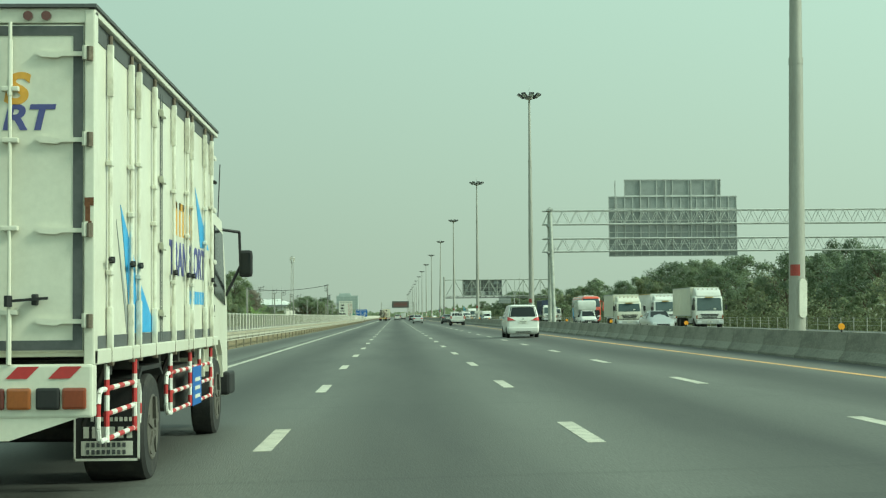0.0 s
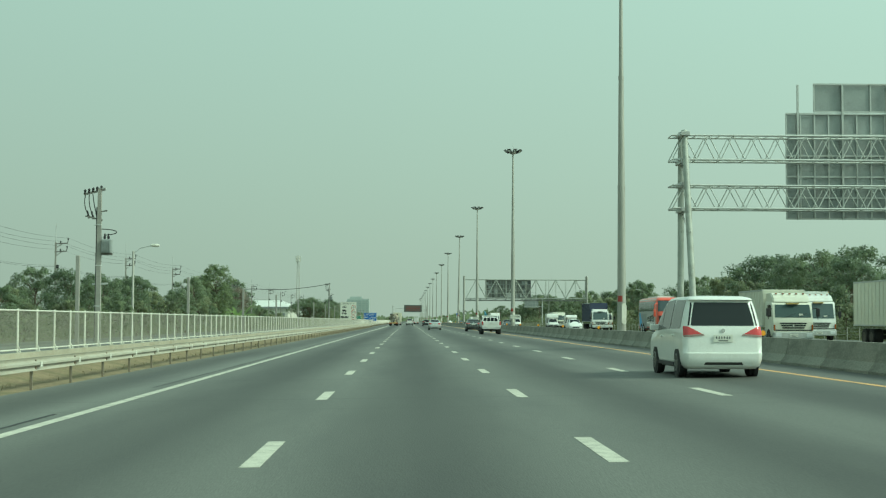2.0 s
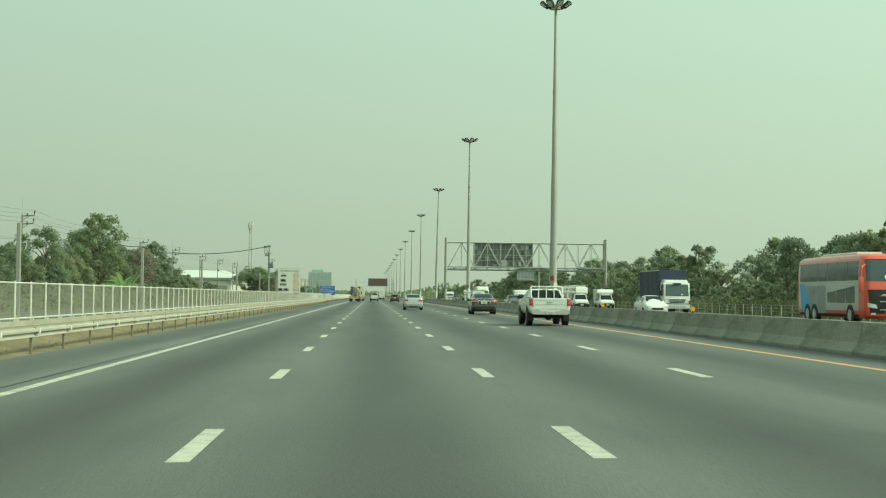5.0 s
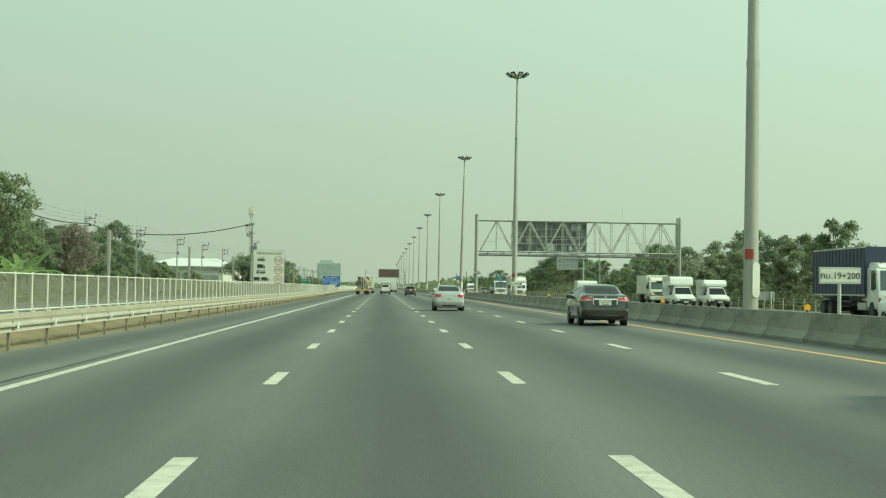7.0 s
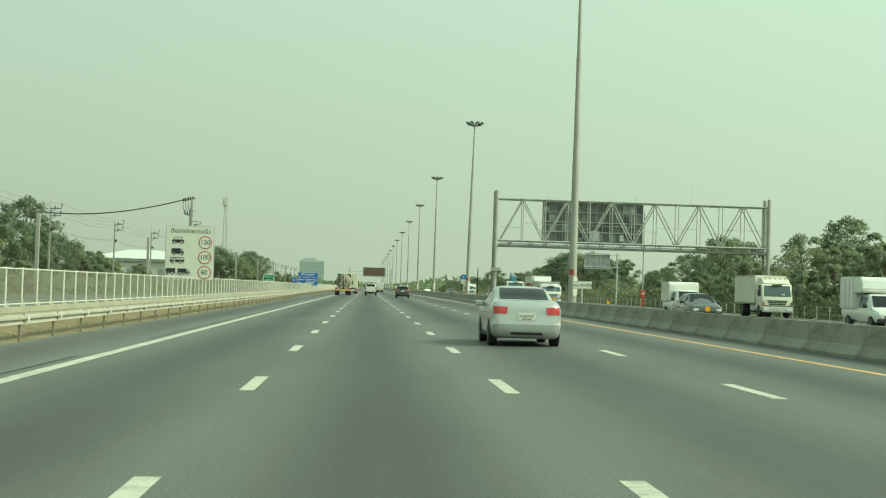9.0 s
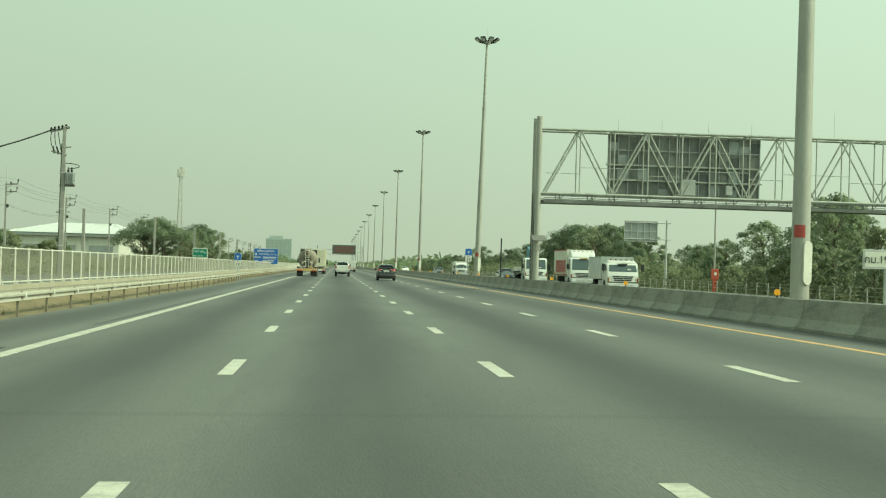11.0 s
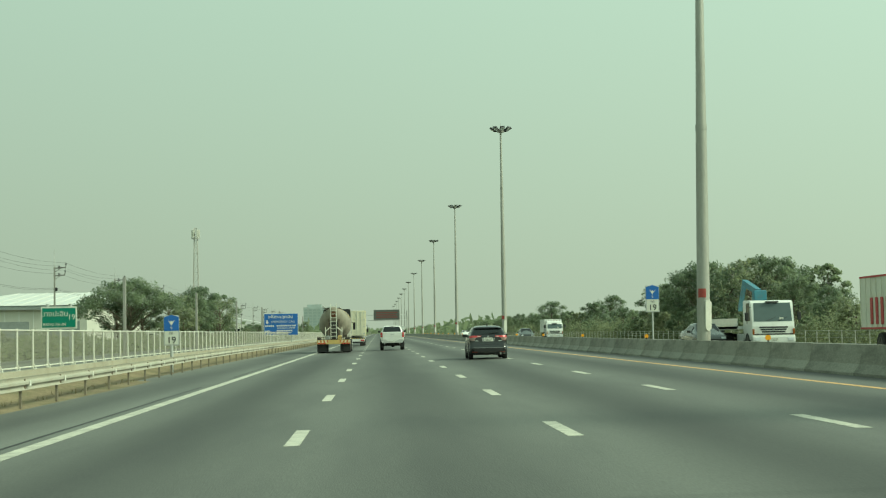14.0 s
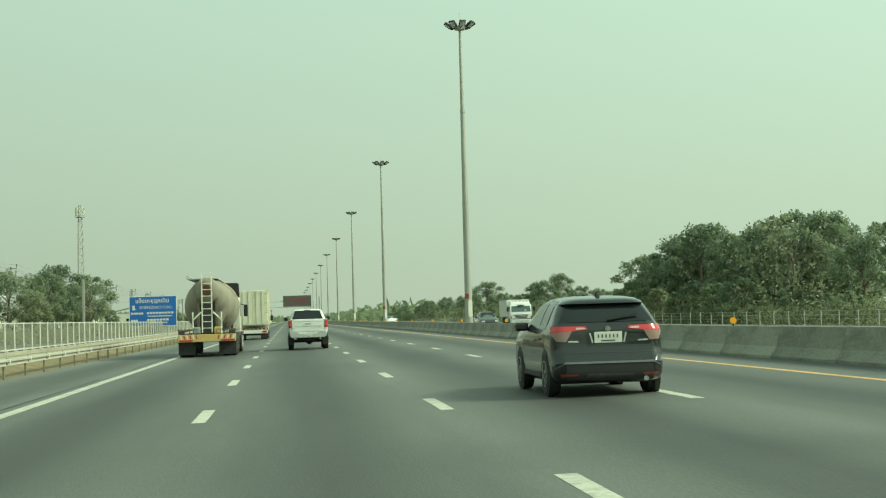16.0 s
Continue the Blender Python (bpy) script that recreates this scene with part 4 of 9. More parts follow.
km_board(217.0, "กม.19+200")
km_board(309.5, "กม.19+100")

em = thing("emergency_sign", "blue emergency call sign with white lettering on two posts", "road sign")
for x in (-13.5, -11.0):
    sign_post(em, x, 524.8, -0.2, 3.8, 0.06)
board(em, -14.3, -10.2, 1.28, 3.92, 524.7, SIGN_BLUE)
words("แจ้งเหตุฉุกเฉิน", 0.50, SIGN_WHITE, em, facing(-12.3, 524.69, 3.50), "thai_heading", bold=0.008)
words("EMERGENCY CALL", 0.345, SIGN_WHITE, em, facing(-11.98, 524.69, 2.92), "lettering")
part("phone_symbol", bx(B(), -14.02, -13.82, 524.686, 524.69, 2.72, 3.12), SIGN_WHITE, em)
part("phone_cord", bx(B(), -13.80, -13.70, 524.686, 524.69, 2.76, 2.84), SIGN_WHITE, em)
for z, a, b, n, h in ((2.44, -12.78, -10.42, 9, 0.17), (2.16, -12.70, -10.55, 14, 0.10), (1.84, -12.78, -10.85, 7, 0.17), (1.58, -12.70, -11.0, 11, 0.10)):
    bars(em, a, b, z, h, 524.69, SIGN_WHITE, n, 0.22)
bars(em, -14.15, -13.05, 2.42, 0.17, 524.69, SIGN_WHITE, 5, 0.2)
bars(em, -14.15, -13.55, 1.80, 0.17, 524.69, SIGN_WHITE, 3, 0.2)

gs = thing("destination_sign", "green destination sign with white lettering on a post behind the fence", "road sign")
GSY = 401.5
for x in (-12.3, -11.5):
    sign_post(gs, x, GSY + 0.08, -0.1, 2.6, 0.05)
board(gs, -12.52, -11.26, 1.72, 2.50, GSY, SIGN_GREEN)
words("บางปะอิน", 0.26, SIGN_WHITE, gs, facing(-12.04, GSY - 0.01, 2.24), "thai_lettering")
words("19", 0.27, SIGN_WHITE, gs, facing(-11.45, GSY - 0.01, 2.12), "number")
words("BANG PA-IN", 0.145, SIGN_WHITE, gs, facing(-12.04, GSY - 0.01, 1.87), "lettering")

# ---- poles and wires beside the service road ----
def power_pole(x, y, h, label="square concrete power pole with steel crossarms and insulators"):
    t = thing("power_pole", label, "power pole", "power poles along the service road", at=(x, y, -0.4))
    bm = B()
    prism(bm, [(-0.12, -0.12), (0.12, -0.12), (0.12, 0.12), (-0.12, 0.12)], 0, h, "z")
    for vtx in bm.verts:
        if vtx.co.z > 1:
            vtx.co.x *= 0.65
            vtx.co.y *= 0.65
    part("pole", bm, POST_GREY, t)
    for k, z in enumerate((h - 0.15, h - 1.0)):
        reach = 1.25 - 0.1 * k
        bm = B()
        bar(bm, (-0.12, 0, z - 0.02), (reach, 0, z + 0.05), 0.11, 0.12)
        bar(bm, (0.0, 0, z - 0.45), (reach * 0.55, 0, z - 0.02), 0.05, 0.05)
        bar(bm, (reach - 0.04, 0, z + 0.02), (reach + 0.04, 0, z + 0.34), 0.08, 0.08)
        arm = part("crossarm", bm, ARM_DARK, t)
        for xx in (0.5, reach + 0.03):
            bm = B()
            zz = z + (0.3 if xx > 1 else 0.0)
            lathe(bm, [(zz + 0.05, 0.05), (zz + 0.1, 0.085), (zz + 0.16, 0.05), (zz + 0.22, 0.085), (zz + 0.3, 0.03)], "z", 8, (xx, 0, 0))
            part("insulator", bm, TRIM, arm)
    bm = B()
    lathe(bm, [(h - 2.75, 0.05), (h - 2.7, 0.14), (h - 2.4, 0.14), (h - 2.35, 0.05)], "z", 8, (0.2, 0, 0))
    part("cable_bracket", bm, TRIM, t)
    bm = B()
    rod(bm, (0, 0, h), (0, 0, h + 1.9), 0.05, 0.025, 5)
    part("spike", bm, STEEL, t)
    return t


PX = -37.2
POLES = [131, 169, 207, 245, 283, 322, 361, 399, 442, 478, 516] + [554 + 37.5 * k for k in range(12)]
for y in POLES:
    power_pole(PX, y, 9.9)


def sag(a, b, drop, seg=10):
    return [Vector(a).lerp(Vector(b), i / seg) - Vector((0, 0, 4 * drop * (i / seg) * (1 - i / seg))) for i in range(seg + 1)]


def tube_run(pts, r):
    bm = B()
    for p, q in zip(pts, pts[1:]):
        rod(bm, p, q, r, seg=5)
    return bm


def wire(name, pts, r=0.012, label="black overhead wire between poles"):
    cu = bpy.data.curves.new(name, "CURVE")
    cu.dimensions, cu.bevel_depth, cu.bevel_resolution = "3D", r, 0
    s = cu.splines.new("POLY")
    s.points.add(len(pts) - 1)
    for q, p in zip(s.points, pts):
        q.co = (*p, 1)
    tmp = bpy.data.objects.new(name, cu)
    me = bpy.data.meshes.new_from_object(tmp)
    bpy.data.objects.remove(tmp)
    me.materials.clear()
    me.materials.append(CABLE)
    return tagged(new(name, me), label, "wire", "overhead wires")


for dx, dz in ((1.28, 9.95), (0.5, 9.6), (1.18, 9.1), (0.5, 8.75), (0.2, 7.1), (0.24, 6.95)):
    pts = []
    for a, b in zip(POLES, POLES[1:]):
        pts += sag((PX + dx, a, dz), (PX + dx, b, dz), 0.45)
    wire("overhead_wire", pts, 0.011)

# transformer poles near the fence
for (x, y, h) in ((-17.1, 367.3, 9.42), (-17.0, 133.0, 8.6)):
    t = thing("transformer_pole", "concrete pole with a box transformer, insulators and looping cables", "power pole", at=(x, y, -0.1))
    bm = prism(B(), [(-0.14, -0.14), (0.14, -0.14), (0.14, 0.14), (-0.14, 0.14)], 0, h, "z")
    for vtx in bm.verts:
        if vtx.co.z > 1:
            vtx.co.x *= 0.68
            vtx.co.y *= 0.68
    part("pole", bm, POST_GREY, t)
    # strain insulators on a sloping arm, the wires leave from them
    arm = part("strain_arm", bar(B(), (-0.85, 0, h - 0.32), (0.3, 0, h - 0.04), 0.10, 0.10), ARM_DARK, t)
    for k in range(5):
        xx = -0.8 + 0.22 * k
        zz = h - 0.30 + 0.053 * k
        part("insulator", lathe(B(), [(zz, 0.04), (zz + 0.05, 0.09), (zz + 0.12, 0.05), (zz + 0.18, 0.085), (zz + 0.26, 0.03)], "z", 8, (xx, 0, 0)), TRIM, arm)
    part("cap_plate", bx(B(), -0.06, 0.32, -0.05, 0.05, h - 0.02, h + 0.05), STEEL, t)
    for k in range(3):
        # cables looping from the arm down to the fuse rack
        x0 = -0.78 + 0.2 * k
        p0, p1, p2 = Vector((x0, 0, h - 0.3)), Vector((x0 - 0.16 + 0.12 * k, 0.05, h - 1.1)), Vector((-0.5 + 0.2 * k, 0, h - 1.55))
        part("drop_cable", tube_run([p0.lerp(p1, u).lerp(p1.lerp(p2, u), u) for u in (0, 0.2, 0.4, 0.6, 0.8, 1)], 0.028), CABLE, t)
    rack = part("fuse_rack", bar(B(), (-0.75, 0, h - 1.5), (0.16, 0, h - 1.72), 0.09, 0.09), ARM_DARK, t)
    for k in range(3):
        xx = -0.62 + 0.24 * k
        part("fuse", rod(B(), (xx - 0.05, 0, h - 1.2 - 0.05 * k), (xx + 0.05, 0, h - 1.62 - 0.05 * k), 0.05, seg=6), TRIM, rack)
    part("side_bracket", bar(B(), (0.1, 0, h - 1.25), (0.42, 0, h - 1.2), 0.07, 0.07), ARM_DARK, t)
    part("loop_cable", tube_run([Vector((0.1 + 0.85 * math.sin(u), 0, h - 2.2 - 0.34 * (1 - math.cos(u)) * 0.5)) for u in (0, 0.4, 0.8, 1.2, 1.6, 2.0, 2.5, 2.9)], 0.028), CABLE, t)
    can = part("transformer", bx(B(), 0.16, 0.68, -0.25, 0.25, h - 3.5, h - 2.75, 0.05), SIGN_BACK, t, "grey box transformer")
    for k in range(5):
        part("cooling_fin", bx(B(), 0.2 + 0.1 * k, 0.23 + 0.1 * k, -0.3, -0.25, h - 3.4, h - 2.85), SIGN_BACK, can)
    for xx in (0.3, 0.5):
        part("bushing", lathe(B(), [(h - 2.76, 0.05), (h - 2.62, 0.08), (h - 2.55, 0.03), (h - 2.45, 0.05)], "z", 8, (xx, 0, 0)), TRIM, can)
    part("mounting_frame", bx(B(), -0.2, 0.72, -0.09, 0.09, h - 3.62, h - 3.5), ARM_DARK, t)
    part("step_bracket", bar(B(), (-0.35, 0, h - 5.2), (0.5, 0, h - 5.15), 0.06, 0.1), STEEL, t)
    part("conduit", rod(B(), (-0.16, -0.02, 0.3), (-0.12, -0.02, h - 1.0), 0.05, seg=6), CABLE, t, "dark cable conduit")
    for z in (2.2, 4.4, 6.6):
        part("conduit_strap", bx(B(), -0.24, 0.12, -0.13, 0.13, z, z + 0.05), STEEL, t)
# a twisted bundle runs back over the wood, pole by pole
for k in range(3):
    d = 0.04 * k
    run = sag((-17.7 - d, 367.3, 9.2 - d), (PX + 0.2, 399, 8.9 - d), 0.6, 12) + sag((PX + 0.2, 399, 8.9 - d), (PX + 0.3, 361, 8.8 - d), 0.4, 8) + sag((PX + 0.3, 361, 8.8 - d), (PX + 0.3, 322, 8.9 - d), 0.5, 8)
    wire("service_wire", run, 0.024, "thick black service cable")

for i in range(0, 16):
    y = 123.6 + 35 * i
    t = thing("concrete_post", "plain slim concrete post beside the service road", "post", "concrete posts by the fence", at=(-16.0, y, -0.1), rz=radians(7 * math.sin(i * 2.3)))
    h = 4.55 + (0.6 if y > 380 else 0.0)
    bm = B()
    prism(bm, [(-0.09, -0.09), (0.09, -0.09), (0.09, 0.09), (-0.09, 0.09)], 0, h, "z")
    bmesh.ops.bevel(bm, geom=bm.edges[:], offset=0.015, segments=1, affect="EDGES")
    part("shaft", bm, POST_GREY, t)

sl = thing("street_lamp", "old street lamp on a concrete pole with a bent arm", "street lamp", at=(-26.3, 192.2, -0.3))
bm = B()
rod(bm, (0, 0, 0), (0, 0, 8.2), 0.13, 0.1, 10)
part("pole", bm, CONCRETE_LIGHT, sl, smooth=40)
bm = B()
for p, q in zip([(0, 0, 8.0), (0.7, 0, 8.5)], [(0.7, 0, 8.5), (1.9, 0, 8.75)]):
    rod(bm, p, q, 0.035, seg=6)
part("arm", bm, STEEL, sl)
bm = B()
lathe(bm, [(1.6, 0.06), (1.8, 0.15), (2.3, 0.16), (2.5, 0.05)], "x", 10, (0, 0, 8.75))
part("lamp_head", bm, FENCE_WHITE, sl, smooth=50)

# lattice telecom tower
tw = thing("telecom_tower", "slim lattice telecom tower with antenna panels far off", "tower", at=(-56.3, 799, -0.5))
for k in range(4):
    a = k * math.pi / 2 + math.pi / 4
    part("leg", rod(B(), (1.5 * math.cos(a), 1.5 * math.sin(a), 0), (0.6 * math.cos(a), 0.6 * math.sin(a), 35), 0.10, 0.08, 6), POLE_STEEL, tw)
bm = B()
for i in range(18):
    z0, z1 = i * 1.95, (i + 1) * 1.95
    r0, r1 = 1.5 - 0.9 * z0 / 35, 1.5 - 0.9 * z1 / 35
    for k in range(4):
        a, b = k * math.pi / 2 + math.pi / 4, (k + 1) * math.pi / 2 + math.pi / 4
        rod(bm, (r0 * math.cos(a), r0 * math.sin(a), z0), (r1 * math.cos(b), r1 * math.sin(b), z1), 0.05, seg=4)
        rod(bm, (r1 * math.cos(a), r1 * math.sin(a), z1), (r1 * math.cos(b), r1 * math.sin(b), z1), 0.04, seg=4)
part("bracing", bm, POLE_STEEL, tw)
for k in range(6):
    a = k * math.pi / 3
    bm = B()
    bx(bm, 1.1 * math.cos(a) - 0.18, 1.1 * math.cos(a) + 0.18, 1.1 * math.sin(a) - 0.18, 1.1 * math.sin(a) + 0.18, 32.2, 34.6, 0.04)
    part("antenna_panel", bm, FENCE_WHITE, tw)
bm = B()
lathe(bm, [(31.8, 1.3), (31.95, 1.3)], "z", 12)
part("platform", bm, POLE_STEEL, tw)

# ---- buildings beyond the service road ----
wh = thing("warehouse", "pale factory hall with a low hipped metal roof behind trees", "building")
part("wall", bx(B(), -62, -41.5, 556, 610, -0.6, 5.9), WALL_PALE, wh)
bm = B()
vs = [bm.verts.new(p) for p in ((-62.8, 555.2, 6.05), (-40.6, 555.2, 6.05), (-40.6, 610.8, 6.05), (-62.8, 610.8, 6.05), (-58, 583, 8.6), (-46, 583, 8.6))]
for f in ((0, 1, 5, 4), (1, 2, 5), (2, 3, 4, 5), (3, 0, 4), (3, 2, 1, 0)):
    bm.faces.new([vs[k] for k in f])
roof = part("roof", bm, ROOF_PALE, wh)
for k in range(10):
    # standing seams on the slope to the road
    x = -61.8 + 2.2 * k
    top = min(1.0, (x + 62.8) / 4.8, (-40.6 - x) / 5.4)
    part("roof_seam", bar(B(), (x, 555.25, 6.09), (x, 555.2 + 27.8 * top, 6.09 + 2.55 * top), 0.08, 0.08), ROOF_PALE, roof)
part("fascia_band", bx(B(), -62.7, -40.7, 555.3, 555.6, 5.45, 6.04), SIGN_BACK, wh)
for k in range(10):
    x = -61 + 2.0 * k
    part("wall_rib", bx(B(), x, x + 0.12, 555.9, 555.99, 0.0, 5.4), ROOF_PALE, wh)
for x in (-47, -54, -60.5):
    part("shutter_door", bx(B(), x, x + 4.5, 555.85, 555.98, -0.4, 3.8), SIGN_BACK, wh)

tb = thing("office_tower", "pale blue glazed office block far off in the haze", "building")
bm = B()
bx(bm, -66, -42, 1640, 1665, -1, 25)
part("wall", bm, GLASS_TOWER, tb)
for k in range(9):
    for j in range(6):
        bm = B()
        bx(bm, -65.3 + 3.9 * j, -62.3 + 3.9 * j, 1639.8, 1639.98, 1.0 + 2.6 * k, 2.8 + 2.6 * k)
        part("window", bm, FACADE_GLASS, tb)
bm = B()
bx(bm, -63, -50, 1642, 1660, 25, 27.5)
part("roof_house", bm, GLASS_TOWER, tb)

for (x, y, w, h) in ((-46, 640, 14, 5), (-52, 720, 18, 6), (-58, 940, 26, 9), (62, 640, 12, 5)):
    hs = thing("shed", "small pale roadside shed with a metal roof", "building", "sheds beside the road", at=(x, y, -0.5))
    bm = B()
    bx(bm, -w / 2, w / 2, 0, 10, 0, h * 0.7)
    part("wall", bm, WALL_PALE, hs)
    bm = B()
    prism(bm, [(-w / 2 - 0.4, h * 0.68), (0, h), (w / 2 + 0.4, h * 0.68), (w / 2 + 0.4, h * 0.64), (0, h * 0.95), (-w / 2 - 0.4, h * 0.64)], -0.4, 10.4, "y")
    part("roof", bm, ROOF_PALE, hs)
    for k in range(3):
        bm = B()
        bx(bm, -w * 0.35 + k * w * 0.28, -w * 0.35 + k * w * 0.28 + w * 0.14, -0.05, -0.01, h * 0.25, h * 0.5)
        part("window", bm, DARK_GLASS, hs)


# ---- trees and plants ----
def leaf_cloud(rng, blobs, size, up=0.4):
    """Leaf quads round blobs of (centre, radii, count), thick at the skin and shaded with the form of the clump."""
    cs, outs = [], []
    for c, r, n in blobs:
        d = rng.normal(size=(n, 3))
        d /= np.linalg.norm(d, axis=1)[:, None]
        d[:, 2] = np.where(d[:, 2] < -0.35, -d[:, 2], d[:, 2])
        k = rng.random(n) ** 0.38
        lump = 1 + 0.20 * np.sin(d[:, 0] * 5 + c[0] * 3) * np.cos(d[:, 2] * 4 + c[1]) + 0.10 * np.sin(d[:, 1] * 9 + c[2])
        cs.append(np.array(c) + d * (k * lump)[:, None] * np.array(r))
        outs.append(d)
    c, o = np.concatenate(cs), np.concatenate(outs)
    n = len(c)
    a = rng.normal(size=(n, 3))
    a /= np.linalg.norm(a, axis=1)[:, None]
    b = np.cross(a, rng.normal(size=(n, 3)) + [0, 0, up])
    b /= np.linalg.norm(b, axis=1)[:, None] + 1e-9
    b *= np.where((np.cross(a, b) * o).sum(1) < 0, -1.0, 1.0)[:, None]
    s = size * (0.6 + 0.8 * rng.random(n))[:, None]
    quad = np.stack([c - a * s, c - b * s * 0.55, c + a * s, c + b * s * 0.55], 1).reshape(-1, 3)
    nrm = o * 0.8 + rng.normal(size=(n, 3)) * 0.16
    nrm /= np.linalg.norm(nrm, axis=1)[:, None]
    return quad, np.arange(n * 4).reshape(-1, 4), np.repeat(nrm, 4, 0)


def mesh_from(name, verts, faces, mat, normals=None):
    me = bpy.data.meshes.new(name)
    me.from_pydata(verts.tolist(), [], faces.tolist())
    me.materials.append(mat)
    if normals is not None:
        me.shade_smooth()
        me.normals_split_custom_set_from_vertices(normals.tolist())
    return me


def tree(seed, h, spread, mat, name="roadside_tree", label="leafy roadside tree with an uneven dull green crown", leaves=4300, low=0.3, size=0.155, flat=0.0, clumps=20, thick=1.0):
    """A trunk that forks into limbs, each of which ends in clumps of leaves; flat gives an umbrella crown."""
    rng = np.random.default_rng(seed)
    t = thing(name, label, "tree", "trees along the motorway")
    bm = B()
    tip = (rng.normal() * 0.3, rng.normal() * 0.3, h * (0.5 if flat else 0.62))
    rod(bm, (0, 0, -0.6), tip, 0.10 + h * 0.016, 0.05 + h * 0.006, 8, False)
    blobs = []
    for i in range(clumps):
        a = i * 2.4 + rng.random() * 0.9
        if flat:
            rr = spread * math.sqrt((i + 0.4) / clumps)
            z = h * (0.88 - flat * (rr / spread) ** 2 * 0.42 - 0.14 * rng.random())
            r = spread * (0.22 + 0.10 * rng.random())
            rz = r * 0.62
        else:
            u = (i + 0.5) / clumps
            z = h * (low + (0.95 - low) * u)
            girth = math.sin(math.pi * min(1.0, 0.16 + 0.80 * u)) ** 0.7
            rr = spread * girth * (0.35 + 0.6 * rng.random())
            r = spread * (0.20 + 0.14 * rng.random()) * (0.75 + 0.35 * girth)
            rz = r * 0.82
            z = min(z, h - rz * 0.8)
        e = Vector((math.cos(a) * rr, math.sin(a) * rr, z))
        k = min(1.0, max(0.25, (z - rr * 0.6) / tip[2]))
        start = Vector(tip) * k
        bend = start.lerp(e, 0.55) + Vector((0, 0, 0.06 * h))
        rod(bm, start, bend, 0.03 + h * 0.004, 0.03, 5, False)
        rod(bm, bend, e, 0.03, 0.012, 4, False)
        blobs.append(((e.x, e.y, e.z), (r, r, rz), int(leaves / clumps * thick * (0.7 + 0.6 * rng.random()))))
    part("trunk", bm, BARK, t, smooth=60)
    v, f, nrm = leaf_cloud(rng, blobs, size)
    ob = new("crown", mesh_from("crown", v, f, mat, nrm))
    ob.parent = t
    return t


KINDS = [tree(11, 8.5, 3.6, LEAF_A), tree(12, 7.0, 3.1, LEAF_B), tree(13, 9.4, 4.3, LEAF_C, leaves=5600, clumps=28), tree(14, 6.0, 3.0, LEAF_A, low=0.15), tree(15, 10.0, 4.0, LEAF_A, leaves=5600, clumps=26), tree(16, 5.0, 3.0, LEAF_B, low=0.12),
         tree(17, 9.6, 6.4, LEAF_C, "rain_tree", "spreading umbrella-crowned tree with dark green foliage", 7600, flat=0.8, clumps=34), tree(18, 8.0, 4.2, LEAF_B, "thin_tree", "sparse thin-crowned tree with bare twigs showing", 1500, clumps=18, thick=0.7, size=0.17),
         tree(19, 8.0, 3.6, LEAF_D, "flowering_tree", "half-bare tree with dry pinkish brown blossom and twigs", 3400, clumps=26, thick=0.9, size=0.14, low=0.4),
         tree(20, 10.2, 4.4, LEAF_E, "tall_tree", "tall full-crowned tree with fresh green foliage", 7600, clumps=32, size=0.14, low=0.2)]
used = set()
rt = random.Random(5)


def plant_tree(k, x, y, s=1.0):
    m = pose(x, y, -0.3, 0, 0, rt.random() * 360) @ Matrix.Diagonal((s, s, s * (0.92 + 0.16 * rt.random()), 1))
    if k not in used:
        used.add(k)
        KINDS[k].matrix_basis = m
    else:
        c = copy_thing(KINDS[k], Matrix())
        c.matrix_basis = m


def tallness(y):
    """How tall the wood beyond the opposite carriageway stands along the way."""
    for a, b, s in ((0, 150, 0.70), (150, 205, 0.80), (205, 262, 0.96), (262, 300, 0.76), (300, 400, 0.92), (400, 432, 0.82), (432, 500, 0.52), (500, 512, 0.8), (512, 550, 1.08), (550, 566, 0.92), (566, 640, 0.50), (640, 700, 0.84), (700, 980, 0.62)):
        if a <= y < b:
            return s
    return 0.7


y = 70.0
while y < 980:
    s = tallness(y)
    plant_tree(rt.choice([0, 1, 2, 3, 4, 2, 7]), 41 + 5 * rt.random(), y, s * (0.85 + 0.3 * rt.random()))
    if int(y) % 3:
        plant_tree(rt.choice([0, 2, 4, 5]), 48 + 7 * rt.random(), y + 3, s * (0.98 + 0.3 * rt.random()))
    plant_tree(rt.choice([3, 5]), 37.5 + 2 * rt.random(), y + 1.5, (0.5 + 0.25 * rt.random()) * min(1, s + 0.1))
    y += 6.0 + 2.6 * rt.random() + (5 if y > 600 else 0)

y = 150.0
while y < 398:
    tall = 0.66 if y < 280 else (0.78 if y < 298 else (0.70 if y < 340 else 0.60))
    if y < 320:
        plant_tree(rt.choice([0, 1, 2, 4]), -31 - 5 * rt.random(), y, tall * (0.85 + 0.3 * rt.random()))
    if not 262 < y < 310 and y < 345:
        plant_tree(rt.choice([3, 5, 1]), -27 - 2 * rt.random(), y + 3, 0.45 + 0.25 * rt.random())
    plant_tree(rt.choice([0, 2, 4]), -42 - 8 * rt.random(), y + 2, tall * (0.95 + 0.25 * rt.random()))
    y += 7.5 + 4 * rt.random()
